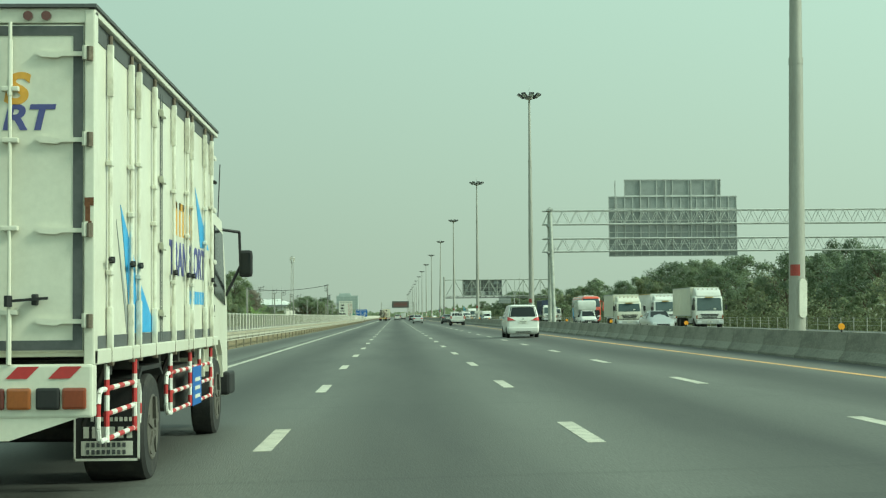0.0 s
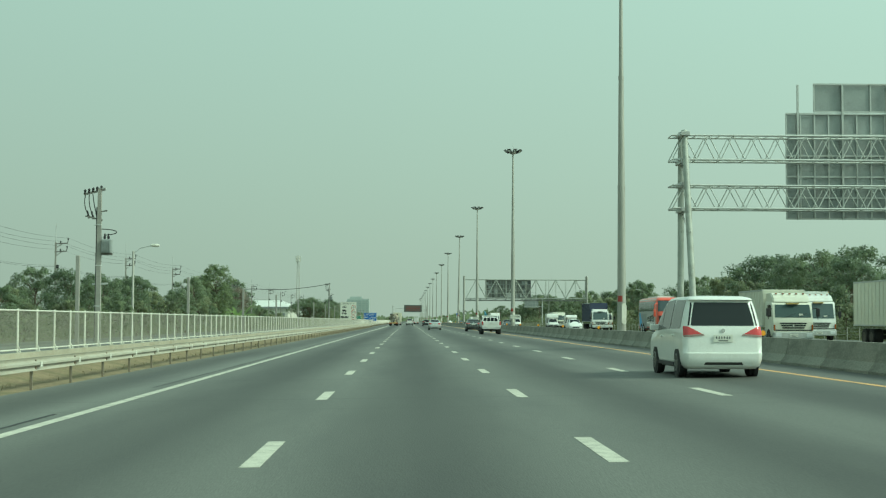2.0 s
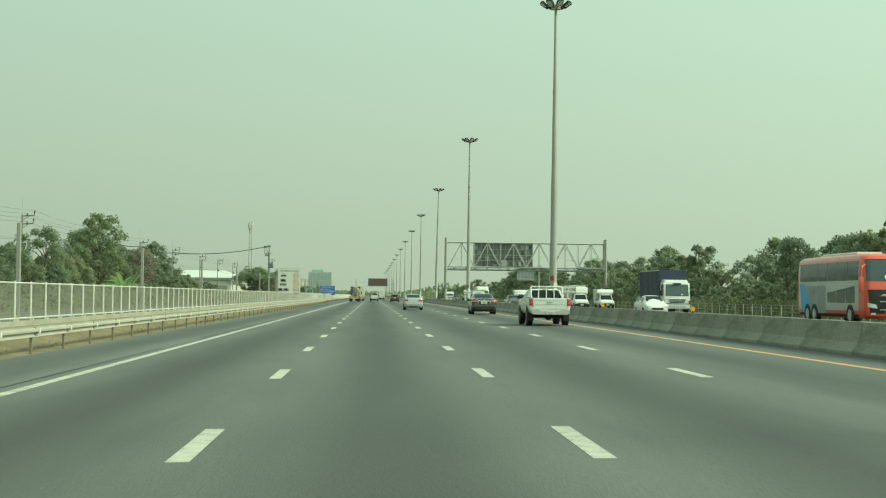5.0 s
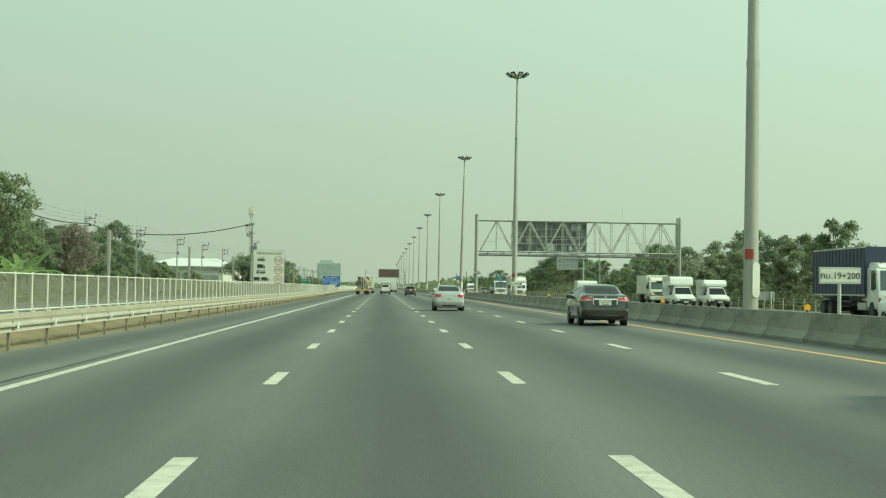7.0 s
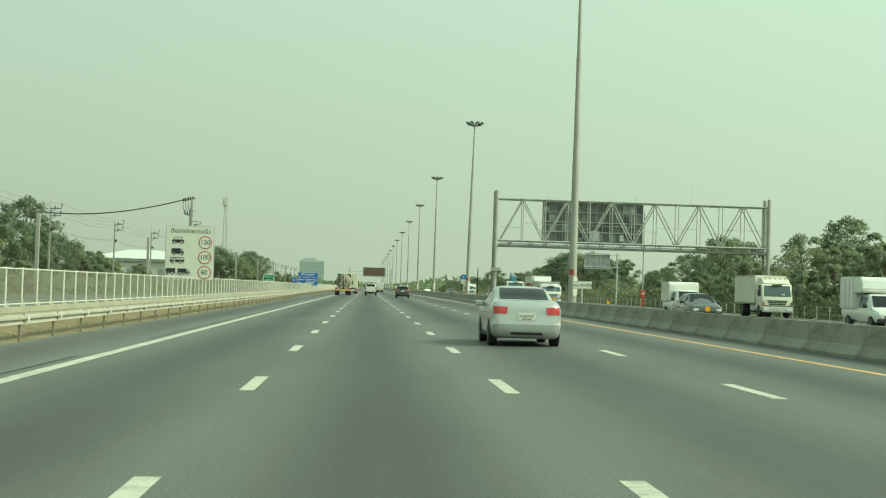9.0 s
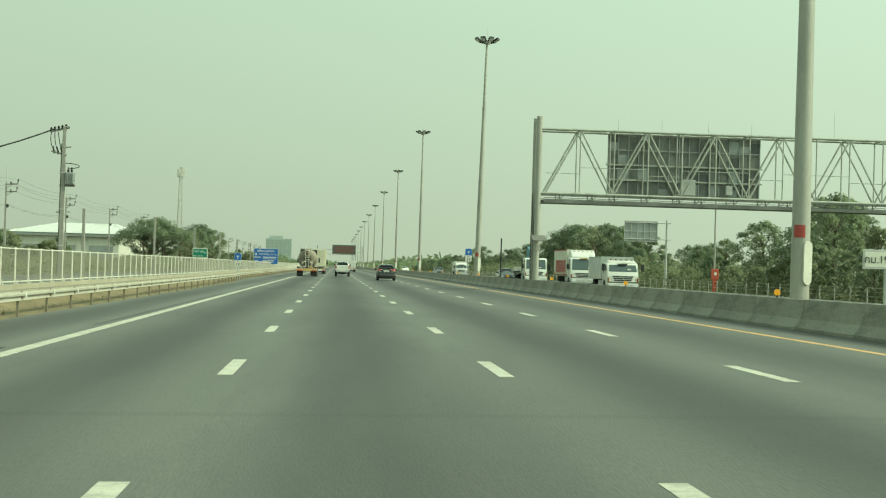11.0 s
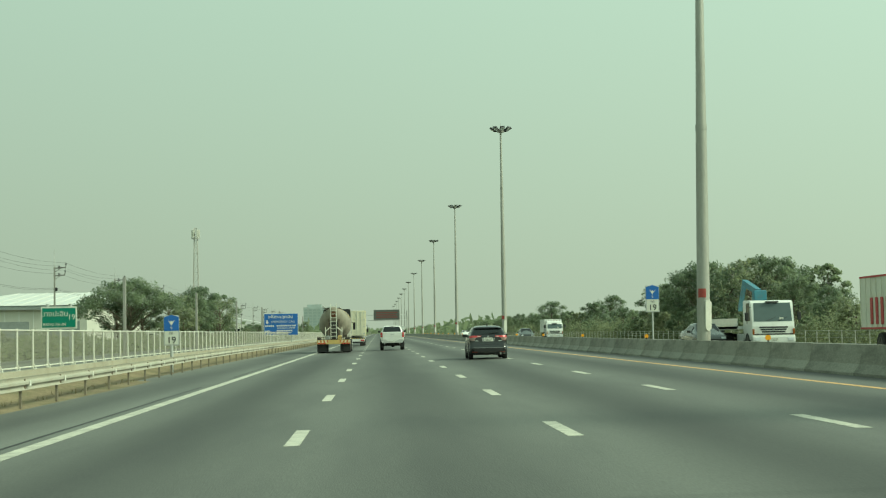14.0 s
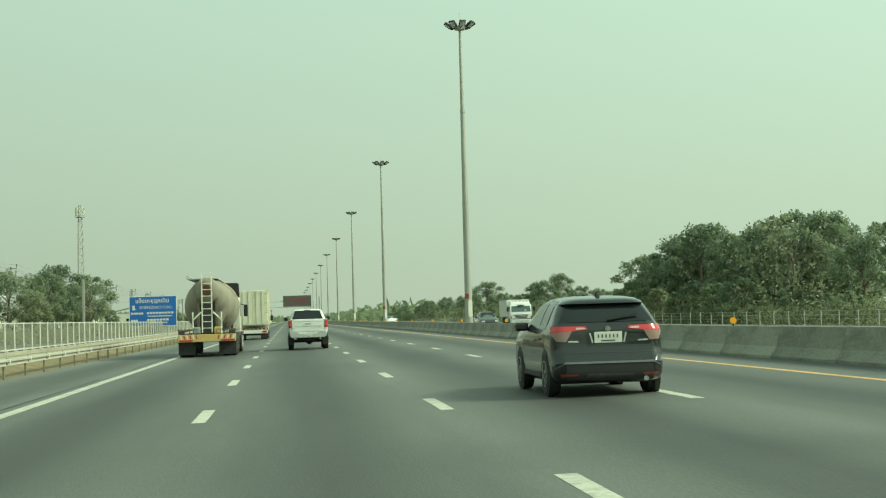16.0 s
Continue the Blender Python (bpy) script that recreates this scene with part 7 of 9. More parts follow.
# ---- lorries ----
def cab_front(t, w, h, paint, low=0.5, tall=0.0, plate_z=0.62, visor=True):
    """A flat-nosed lorry cab with its nose at y = 0, looking to -y."""
    hw = w / 2
    outline = [(0.06, low), (0.0, low + 0.25), (0.0, low + 0.75), (0.04, low + 0.95), (0.26, h - 0.12), (0.42, h), (1.75, h + 0.04), (1.85, h - 0.05), (1.85, low + 0.1)]
    bm = prism(B(), outline, -hw, hw, "x")
    bmesh.ops.bevel(bm, geom=[e for e in bm.edges], offset=0.05, segments=2, affect="EDGES", profile=0.6)
    c = part("cab", bm, paint, t, smooth=40)
    z0, z1 = low + 1.0, h - 0.13
    f = lambda z: 0.04 + (z - low - 0.95) / (h - 0.12 - low - 0.95) * 0.22
    bm = B()
    plate(bm, [(-hw * 0.9, f(z0) - 0.004, z0), (hw * 0.9, f(z0) - 0.004, z0), (hw * 0.86, f(z1) - 0.004, z1), (-hw * 0.86, f(z1) - 0.004, z1)], 0.012)
    part("windscreen", bm, LORRY_GLASS, c)
    bm = B()
    for k in (-0.35, 0.25):
        bar(bm, (k, f(z0) - 0.03, z0 + 0.02), (k + 0.5, f(z0 + 0.3) - 0.03, z0 + 0.22), 0.02, 0.02)
    part("wipers", bm, TRIM, c)
    bm = B()
    for k in range(3):
        bx(bm, -hw * (0.55 + 0.06 * k), hw * (0.55 + 0.06 * k), -0.022, 0.0, low + 0.42 + k * 0.12, low + 0.49 + k * 0.12, 0.006)
    part("grille", bm, TRIM, c)
    part("emblem", rod(B(), (0, -0.03, low + 0.58), (0, -0.01, low + 0.58), 0.06, seg=12), CHROME, c)
    part("dash_card", bx(B(), hw * 0.3, hw * 0.3 + 0.22, f(z0 + 0.1) - 0.018, f(z0 + 0.1) - 0.014, z0 + 0.05, z0 + 0.2), SIGN_WHITE, c, "white card behind the windscreen")
    bm = B()
    bx(bm, -hw * 1.0, hw * 1.0, -0.12, 0.25, low - 0.12, low + 0.24, 0.05)
    bp = part("front_bumper", bm, STEEL if tall else paint, c)
    bm = B()
    bx(bm, -hw * 0.96, hw * 0.96, -0.012, 0.1, low + 0.30, low + 0.36)
    part("bumper_gap", bm, TRIM, c)
    bm = B()
    bx(bm, -hw * 0.3, hw * 0.3, 0.10, 0.3, h - 0.11, h - 0.04, 0.01)
    part("header_board", bm, YELLOW if tall > 0.45 else SEAL_GREY, c)
    for side in (-1, 1):
        bm = B()
        bx(bm, side * hw * 0.62, side * hw * 0.92, -0.14, 0.0, low - 0.02, low + 0.17, 0.03)
        part("headlamp", bm, LAMP_GLASS, c)
        bm = B()
        bx(bm, side * hw * 0.9, side * hw * 0.99, -0.05, 0.05, low + 0.32, low + 0.62, 0.02)
        part("indicator_lamp", bm, TAIL_AMBER, c)
        bm = B()
        plate(bm, ([(side * (hw + 0.004), 0.38, z0 + 0.05), (side * (hw + 0.004), 1.15, z0 + 0.0), (side * (hw + 0.004), 1.15, z1), (side * (hw + 0.004), 0.5, z1)])[::side], 0.01)
        part("side_window", bm, DARK_GLASS, c)
        bm = B()
        rod(bm, (side * hw, 0.25, h - 0.35), (side * (hw + 0.25), 0.05, h - 0.3), 0.02, seg=6)
        rod(bm, (side * (hw + 0.25), 0.05, h - 0.3), (side * (hw + 0.25), 0.05, z0 - 0.1), 0.02, seg=6)
        part("mirror_arm", bm, TRIM, c)
        bm = B()
        bx(bm, side * (hw + 0.16), side * (hw + 0.36), 0.0, 0.1, z0 + 0.05, z0 + 0.48, 0.04)
        part("mirror", bm, TRIM, c)
    number_plate(c, 0, -0.122, low + 0.06, 0.44, 0.16)
    if tall:
        bm = prism(B(), [(0.34, h - 0.04), (0.42, h + tall * 0.35), (0.75, h + tall * 0.85), (1.15, h + tall), (1.84, h + tall), (1.84, h - 0.04)], -hw * 0.92, hw * 0.92, "x")
        bmesh.ops.bevel(bm, geom=bm.edges[:], offset=0.06, segments=2, affect="EDGES")
        wd = part("wind_deflector", bm, paint, c, smooth=40)
        for k in range(5):
            part("marker_lamp", bx(B(), hw * (-0.68 + 0.34 * k) - 0.05, hw * (-0.68 + 0.34 * k) + 0.05, 0.70, 0.80, h + tall * 0.85, h + tall * 0.85 + 0.06, 0.01), TAIL_AMBER, wd)
    return c


def cargo_box(t, w, y0, y1, z0, z1, mat, ribs=True, door_at=None, accent=None):
    hw = w / 2
    bm = B()
    bx(bm, -hw, hw, y0, y1, z0, z1, 0.025)
    b = part("cargo_box", bm, mat, t)
    if ribs:
        n = max(4, int((y1 - y0) / 0.6))
        bm = B()
        bx(bm, -0.012, 0.018, -0.03, 0.03, z0 + 0.08, z1 - 0.08)
        rib = mesh_of("side_rib", bm, mat)
        for i in range(n + 1):
            for side in (-1, 1):
                piece("side_rib", rib, b, (side * (hw + 0.008), y0 + 0.05 + (y1 - y0 - 0.1) * i / n, 0), 0.0 if side > 0 else math.pi)
    for side in (-1, 1):
        for z in (z0, z1 - 0.08):
            bm = B()
            bx(bm, side * (hw - 0.02), side * (hw + 0.03), y0 - 0.01, y1 + 0.01, z, z + 0.08)
            part("edge_rail", bm, accent or STEEL, b)
    if door_at is not None:
        y = door_at
        s = 1 if y > y0 + 0.1 else -1
        for side in (-1, 1):
            bm = B()
            bx(bm, side * 0.02, side * (hw - 0.04), y, y + s * 0.03, z0 + 0.08, z1 - 0.1, 0.008)
            d = part("rear_door", bm, mat, b)
            for k in (0.25, 0.62):
                bm = B()
                rod(bm, (side * hw * k, y + s * 0.06, z0 + 0.05), (side * hw * k, y + s * 0.06, z1 - 0.06), 0.022, seg=6)
                part("lock_rod", bm, STEEL, d)
        for side in (-1, 1):
            for k in range(4):
                z = z0 + 0.25 + (z1 - z0 - 0.5) * k / 3
                bm = B()
                bx(bm, side * (hw - 0.24), side * (hw - 0.01), y + s * 0.03, y + s * 0.055, z - 0.03, z + 0.03)
                part("hinge", bm, STEEL, b)
    return b


def lorry(name, label, at, rz, w, L, z0, z1, boxmat, cabmat, cabh=2.45, tall=0.0, axles=(), kind="box", r=0.46, rear=False, accent=None, group="lorries on the motorway", low=0.5):
    t = thing(name, label, "truck", group, at=at, rz=rz)
    cab_front(t, w * 0.94, cabh, cabmat, low, tall)
    bm = B()
    bx(bm, -0.45, 0.45, 0.4, L - 0.1, 0.62, 0.85)
    part("chassis", bm, CHASSIS, t)
    for y in axles:
        part("axle", rod(B(), (-w / 2 + 0.2, y, r), (w / 2 - 0.2, y, r), 0.12, seg=8), CHASSIS, t)
    if kind == "box":
        cargo_box(t, w, 1.95, L, z0, z1, boxmat, True, L if rear else None, accent)
    elif kind == "stake":
        bm = B()
        bx(bm, -w / 2, w / 2, 1.95, L, z0, z0 + 0.14)
        part("load_floor", bm, CHASSIS, t)
        bm = B()
        for side in (-1, 1):
            n = int((L - 2) / 0.35)
            for i in range(n + 1):
                y = 2.0 + (L - 2.05) * i / n
                bx(bm, side * (w / 2 - 0.05), side * w / 2, y - 0.025, y + 0.025, z0, z1)
            for k in range(4):
                z = z0 + (z1 - z0) * (k + 0.7) / 4
                bx(bm, side * (w / 2 - 0.03), side * (w / 2 + 0.02), 2.0, L, z - 0.04, z + 0.04)
        part("stake_sides", bm, STEEL, t)
    elif kind == "flat":
        bm = B()
        bx(bm, -w / 2, w / 2, 2.9, L, z0, z0 + 0.16)
        for side in (-1, 1):
            bx(bm, side * (w / 2 - 0.05), side * w / 2, 2.9, L, z0, z0 + 0.6, 0.01)
        part("drop_side_bed", bm, boxmat, t)
    elif kind == "tank":
        bm = B()
        lathe(bm, [(2.2, 0.3), (2.3, 0.9), (2.5, 1.0), (L - 0.3, 1.0), (L - 0.1, 0.9), (L, 0.3)], "y", 24, (0, 0, z0 + 0.95))
        part("tank", bm, boxmat, t, smooth=40)
    for i, y in enumerate((1.0, *axles)):
        for side in (-1, 1):
            wheel(t, side * (w / 2 - 0.06), y, r, 0.26, side, RIM_DUSTY, i > 0)
    for side in (-1, 1):
        bm = B()
        bx(bm, side * (w / 2 - 0.55), side * (w / 2 - 0.1), 2.1, 3.4, 0.45, 0.85, 0.04)
        part("side_tank", bm, STEEL, t)
    if rear:
        bm = B()
        bx(bm, -w / 2 + 0.05, w / 2 - 0.05, L - 0.12, L, 0.5, 0.78, 0.02)
        rb = part("rear_bumper", bm, CAR_WHITE, t)
        for side in (-1, 1):
            bm = B()
            bx(bm, side * (w / 2 - 0.5), side * (w / 2 - 0.12), L - 0.02, L + 0.02, 0.56, 0.72)
            part("tail_lamp", bm, TAIL_RED, rb)
            bm = B()
            bx(bm, side * (w / 2 - 0.62), side * (w / 2 - 0.05), L - 0.9, L - 0.88, 0.08, 0.6)
            part("mudflap", bm, RUBBER, rb)
        bm = B()
        for k in range(7):
            bx(bm, -w / 2 + 0.1 + k * (w - 0.2) / 7, -w / 2 + 0.1 + (k + 0.5) * (w - 0.2) / 7, L, L + 0.012, 0.80, 0.90)
        part("warning_stripe", bm, YELLOW, rb)
    return t


OZ = 0.13
# opposite carriageway, noses towards the camera
lorry("box_lorry", "white box lorry on the opposite carriageway", (19.96, 129.6, OZ), 0, 2.25, 7.5, 1.0, 3.0, TRUCK_WHITE, TRUCK_WHITE, 2.3, 0.5, (5.6,))
lorry("box_lorry", "long white ribbed box lorry with a roof deflector", (26.0, 125.2, OZ), 0, 2.45, 9.6, 1.05, 3.5, TRUCK_WHITE, CAR_WHITE, 2.7, 0.7, (6.8, 8.0))
lorry("box_lorry", "white box lorry with a yellow and blue box end", (26.6, 148.1, OZ), 0, 2.4, 9.4, 1.05, 3.3, CAR_WHITE, CAR_WHITE, 2.6, 0.5, (6.8, 8.0), accent=YELLOW)
lorry("container_lorry", "white-cabbed lorry with a dark navy container", (26.2, 252.1, OZ), 0, 2.4, 11.0, 1.2, 3.8, NAVY_BOX, CAR_WHITE, 2.65, 0.3, (8.0, 9.3))
slatted = lorry("box_lorry", "white box lorry with a rounded roof fairing and red side slats", (20.8, 401.0, OZ), 0, 2.4, 9.0, 1.05, 3.25, TRUCK_WHITE, CAR_WHITE, 2.55, 0.6, (6.9,), accent=RED_PAINT)
for k in range(9):
    part("side_slat", bx(B(), -1.232, -1.212, 2.5 + 0.62 * k, 2.8 + 0.62 * k, 1.25, 2.35, 0.006), RED_PAINT, slatted, "red painted slat")
lorry("crane_lorry", "white flatbed lorry with a blue loading crane", (20.0, 425.0, OZ), 0, 2.4, 9.5, 1.1, 1.7, CAR_WHITE, CAR_WHITE, 2.6, 0.0, (6.5, 7.8), "flat")
lorry("box_lorry", "small white box lorry on the opposite carriageway", (21.7, 532.6, OZ), 0, 2.2, 6.6, 0.95, 2.6, CAR_WHITE, CAR_WHITE, 2.1, 0.35, (4.9,), low=0.42)
lorry("tank_lorry", "dark tank lorry with a pale yellow cab", (28.0, 260.6, OZ), 0, 2.3, 8.5, 0.95, 2.9, NAVY_BOX, WALL_PALE, 2.4, 0.0, (6.3,), "tank")
lorry("box_lorry", "white box lorry with a grey curtain pattern", (28.9, 330.0, OZ), 0, 2.3, 7.5, 1.0, 3.0, TRUCK_WHITE, TRUCK_WHITE, 2.4, 0.4, (5.6,))
lorry("box_lorry", "white ribbed box lorry on the opposite carriageway", (17.6, 368.0, OZ), 0, 2.1, 6.4, 0.9, 2.35, CAR_WHITE, CAR_WHITE, 1.95, 0.2, (4.8,), low=0.4)

# blue crane arm on the flatbed
bm = B()
bx(bm, 25.0, 25.7, 420.2, 420.7, 1.1, 3.2, 0.05)
bar(bm, (25.3, 420.4, 3.1), (25.2, 422.9, 3.7), 0.28, 0.32)
bar(bm, (25.2, 422.9, 3.75), (25.3, 424.5, 2.2), 0.22, 0.25)
crane = bpy.data.objects["crane_lorry"]
arm = part("loading_crane", bm, CRANE_TEAL, crane, "folded blue loading crane")
arm.matrix_basis = Matrix.Translation((-25.4, -418.0, 0))


# covered pickups and cars on the opposite carriageway
def box_pickup(label, x, y, tarp=CAR_WHITE, h=2.3):
    t = thing("box_pickup", label, "pickup truck", "covered pickups", at=(x, y, OZ))
    st = [(0.0, 0.42, 0.60, 0.72, 0.70, 0.62), (0.12, 0.36, 0.75, 0.88, 0.82, 0.72), (0.9, 0.34, 0.9, 1.02, 0.86, 0.74), (1.55, 0.34, 0.98, 1.62, 0.87, 0.62), (1.9, 0.34, 0.98, 1.70, 0.87, 0.64), (2.7, 0.36, 0.98, 1.70, 0.87, 0.66), (2.8, 0.4, 0.95, 1.05, 0.86, 0.8), (5.0, 0.5, 0.95, 1.0, 0.86, 0.84)]
    part("body", hull(B(), st), CAR_WHITE, t, smooth=38)
    bm = B()
    plate(bm, [(-0.68, 0.97, 1.07), (0.68, 0.97, 1.07), (0.58, 1.53, 1.6), (-0.58, 1.53, 1.6)], 0.02)
    part("windscreen", bm, DARK_GLASS, t)
    bm = B()
    if h > 2.2:
        prism(bm, [(1.9, 1.74), (1.82, 1.9), (1.95, h - 0.12), (2.15, h), (5.0, h + 0.02), (5.05, h - 0.08), (5.05, 0.97), (2.85, 0.97), (2.85, 1.74)], -0.95, 0.95, "x")
    else:
        prism(bm, [(2.72, 1.0), (2.72, h - 0.15), (2.85, h), (5.0, h), (5.05, h - 0.08), (5.05, 0.97)], -0.95, 0.95, "x")
    bmesh.ops.bevel(bm, geom=bm.edges[:], offset=0.05, segments=2, affect="EDGES")
    cover = part("cargo_cover", bm, tarp, t, smooth=40)
    for side in (-1, 1):
        for k in range(4):
            bm = B()
            bx(bm, side * 0.945, side * 0.965, 3.0 + k * 0.6, 3.05 + k * 0.6, 1.02, h - 0.1)
            part("cover_rib", bm, STEEL, cover)
    bm = B()
    bx(bm, -0.80, 0.80, -0.06, 0.15, 0.36, 0.56, 0.04)
    part("front_bumper", bm, TRIM, t)
    number_plate(t, 0, -0.062, 0.46, 0.36, 0.13)
    bm = B()
    for k in range(2):
        bx(bm, -0.5, 0.5, -0.02, 0.02, 0.56 + 0.09 * k, 0.61 + 0.09 * k)
    part("grille", bm, TRIM, t)
    for side in (-1, 1):
        bm = B()
        bx(bm, side * 0.5, side * 0.78, -0.02, 0.15, 0.62, 0.78, 0.02)
        part("headlamp", bm, LAMP_GLASS, t)
        bm = B()
        bx(bm, side * 0.87, side * 1.05, 1.3, 1.42, 1.02, 1.2, 0.03)
        part("side_mirror", bm, TRIM, t)
        for wy in (0.85, 4.0):
            wheel(t, side * 0.885, wy, 0.34, 0.22, side)
        bm = B()
        pts = [side_point(st, 1.75, 0.05, side), side_point(st, 2.6, 0.05, side), side_point(st, 2.6, 0.9, side), side_point(st, 1.75, 0.9, side)]
        plate(bm, pts if side > 0 else pts[::-1], 0.006)
        part("side_window", bm, DARK_GLASS, t)
    return t


box_pickup("white pickup with a tall white box body", 19.9, 155.0, h=2.75)
box_pickup("white pickup with a low canvas cover", 23.5, 156.5, CONCRETE_LIGHT, 2.3)
box_pickup("white pickup with a tall box body", 24.0, 293.8, h=2.5)
box_pickup("white pickup with a tall white box body", 27.5, 297.0, h=2.3)
box_pickup("small white pickup with a box body", 19.5, 315.2, h=2.2)


def oncoming(label, x, y, paint):
    """A saloon that comes the other way."""
    mirrored = [(4.62 - s[0], *s[1:]) for s in reversed(SEDAN)]
    t = thing("oncoming_car", label, "car", "cars on the opposite carriageway", at=(x, y, OZ))
    part("body", hull(B(), mirrored), paint, t, smooth=38)
    bm = B()
    plate(bm, [(-0.64, 1.26, 1.06), (0.64, 1.26, 1.06), (0.53, 1.84, 1.435), (-0.53, 1.84, 1.435)], 0.014)
    part("windscreen", bm, DARK_GLASS, t)
    for side in (-1, 1):
        for ya, yb in ((1.8, 2.75), (2.82, 3.6)):
            bm = B()
            pts = [side_point(mirrored, ya, 0.05, side), side_point(mirrored, yb, 0.05, side), side_point(mirrored, yb, 0.92, side), side_point(mirrored, ya, 0.92, side)]
            plate(bm, pts if side > 0 else pts[::-1], 0.004)
            part("side_window", bm, DARK_GLASS, t)
        bm = B()
        bx(bm, side * 0.45, side * 0.72, 0.02, 0.2, 0.60, 0.72, 0.02)
        part("headlamp", bm, LAMP_GLASS, t)
        bm = B()
        bx(bm, side * 0.86, side * 1.06, 1.7, 1.85, 0.95, 1.1, 0.03)
        part("side_mirror", bm, paint, t)
        for wy in (1.1, 3.8):
            wheel(t, side * 0.892, wy, 0.32, 0.2, side)
    bm = B()
    bx(bm, -0.42, 0.42, -0.01, 0.05, 0.45, 0.6, 0.01)
    part("grille", bm, TRIM, t)


oncoming("silver saloon on the opposite carriageway", 17.4, 100.0, CAR_SILVER)
oncoming("dark grey car on the opposite carriageway", 16.9, 300.5, CAR_GREY)
oncoming("dark grey car on the opposite carriageway", 17.5, 428.0, CAR_GREY)
oncoming("dark car with white bonnet edge on the opposite carriageway", 16.9, 520.0, CAR_GREY)
oncoming("white car on the opposite carriageway", 20.5, 232.0, CAR_WHITE)
oncoming("white car far along the opposite carriageway", 17.0, 640.0, CAR_WHITE)

# double-deck coach
bus = thing("double_deck_coach", "red and silver double-deck coach with large dark windows", "bus", at=(26.5, 201.5, OZ))
COACH = [(0.35, 0.25, 11.9, 1.12, 0.3), (0.50, 0.08, 12.0, 1.22, 0.32), (0.9, 0.02, 12.0, 1.25, 0.32), (1.5, 0.0, 12.0, 1.25, 0.32), (1.95, 0.02, 12.0, 1.25, 0.32), (2.1, 0.06, 12.0, 1.25, 0.32), (2.6, 0.16, 12.0, 1.25, 0.32), (3.1, 0.30, 11.95, 1.24, 0.34), (3.42, 0.46, 11.9, 1.22, 0.36), (3.6, 0.62, 11.85, 1.17, 0.38), (3.72, 0.95, 11.7, 1.02, 0.4), (3.76, 1.4, 11.4, 0.8, 0.4)]
bm = shell(B(), COACH, 0.2)
coach_skin = mathutils.bvhtree.BVHTree.FromBMesh(bm)
body = part("body", bm, BUS_RED, bus, smooth=40)
COACH_GLASS = material("bluish_coach_glass", (0.055, 0.075, 0.08), 0.1, 0, 0.2, 0.8, 20, 0, spec=0.5)
for side in (-1, 1):
    part("silver_side", draped(coach_skin, [(1.15, 0.42), (11.7, 0.42), (11.6, 3.55), (1.05, 3.55)], side, "x", 0.008, 16, 8), BUS_GREY, body, smooth=40)
    for k in range(6):
        part("upper_window", draped(coach_skin, [(1.15 + 1.72 * k, 2.35), (2.80 + 1.72 * k, 2.35), (2.80 + 1.72 * k, 3.36), (1.15 + 1.72 * k, 3.36)], side, "x", 0.018, 3, 4), COACH_GLASS, body)
    for k in range(3):
        part("lower_window", draped(coach_skin, [(1.7 + 1.55 * k, 1.15), (3.15 + 1.55 * k, 1.15), (3.15 + 1.55 * k, 1.95 - 0.12 * k), (1.7 + 1.55 * k, 2.05 - 0.12 * k)], side, "x", 0.018, 3, 3), COACH_GLASS, body)
    part("luggage_door", draped(coach_skin, [(6.6, 0.55), (11.2, 0.55), (11.2, 2.1), (6.6, 2.1)], side, "x", 0.014, 4, 3), SIGN_BACK, body)
    part("blue_swirl", draped(coach_skin, [(9.0, 0.6), (10.8, 0.6), (11.5, 2.2), (10.6, 2.2)], side, "x", 0.022, 4, 6), LIVERY_BLUE, body)
    part("skirt", draped(coach_skin, [(1.2, 0.42), (11.6, 0.42), (11.6, 0.56), (1.2, 0.56)], side, "x", 0.02, 10, 1), TRIM, body)
    bm = B()
    rod(bm, (side * 1.15, 0.42, 3.15), (side * 1.52, -0.1, 3.0), 0.05, seg=8)
    rod(bm, (side * 1.52, -0.1, 3.0), (side * 1.54, -0.12, 2.5), 0.05, seg=8)
    bx(bm, side * 1.42, side * 1.66, -0.2, -0.04, 1.75, 2.5, 0.06)
    part("mirror", bm, BUS_RED, bus, smooth=40)
    for wy in (2.4, 8.6, 9.9):
        part("wheel_arch", lathe(B(), [(side * 1.2, 0.60), (side * 1.278, 0.58)], "x", 24, (0, wy, 0.5)), TRIM, bus)
        wheel(bus, side * 1.285, wy, 0.5, 0.28, side, STEEL)
    part("headlamp", draped(coach_skin, [(side * 0.62, 0.88), (side * 1.10, 0.95), (side * 1.12, 1.18), (side * 0.70, 1.08)], -1, "y", 0.03, 6, 3), LAMP_GLASS, bus, smooth=50)
    part("fog_lamp", draped(coach_skin, [(side * 0.72, 0.56), (side * 0.95, 0.56), (side * 0.95, 0.66), (side * 0.72, 0.66)], -1, "y", 0.03, 3, 2), LAMP_GLASS, bus)
part("windscreen", draped(coach_skin, [(-1.16, 2.30), (1.16, 2.30), (1.12, 3.40), (-1.12, 3.40)], -1, "y", 0.014, 16, 8), COACH_GLASS, body, smooth=50)
part("lower_mask", draped(coach_skin, [(-0.98, 0.62), (0.98, 0.62), (1.12, 1.86), (-1.12, 1.86)], -1, "y", 0.012, 14, 8), TRIM, body, "black lower front mask", smooth=50)
part("sun_visor", draped(coach_skin, [(-1.05, 3.42), (1.05, 3.42), (0.95, 3.55), (-0.95, 3.55)], -1, "y", 0.05, 10, 2), BUS_RED, body)
part("chrome_badge", draped(coach_skin, [(-0.55, 1.52), (0.55, 1.52), (0.30, 1.64), (-0.30, 1.64)], -1, "y", 0.03, 6, 2), CHROME, bus)
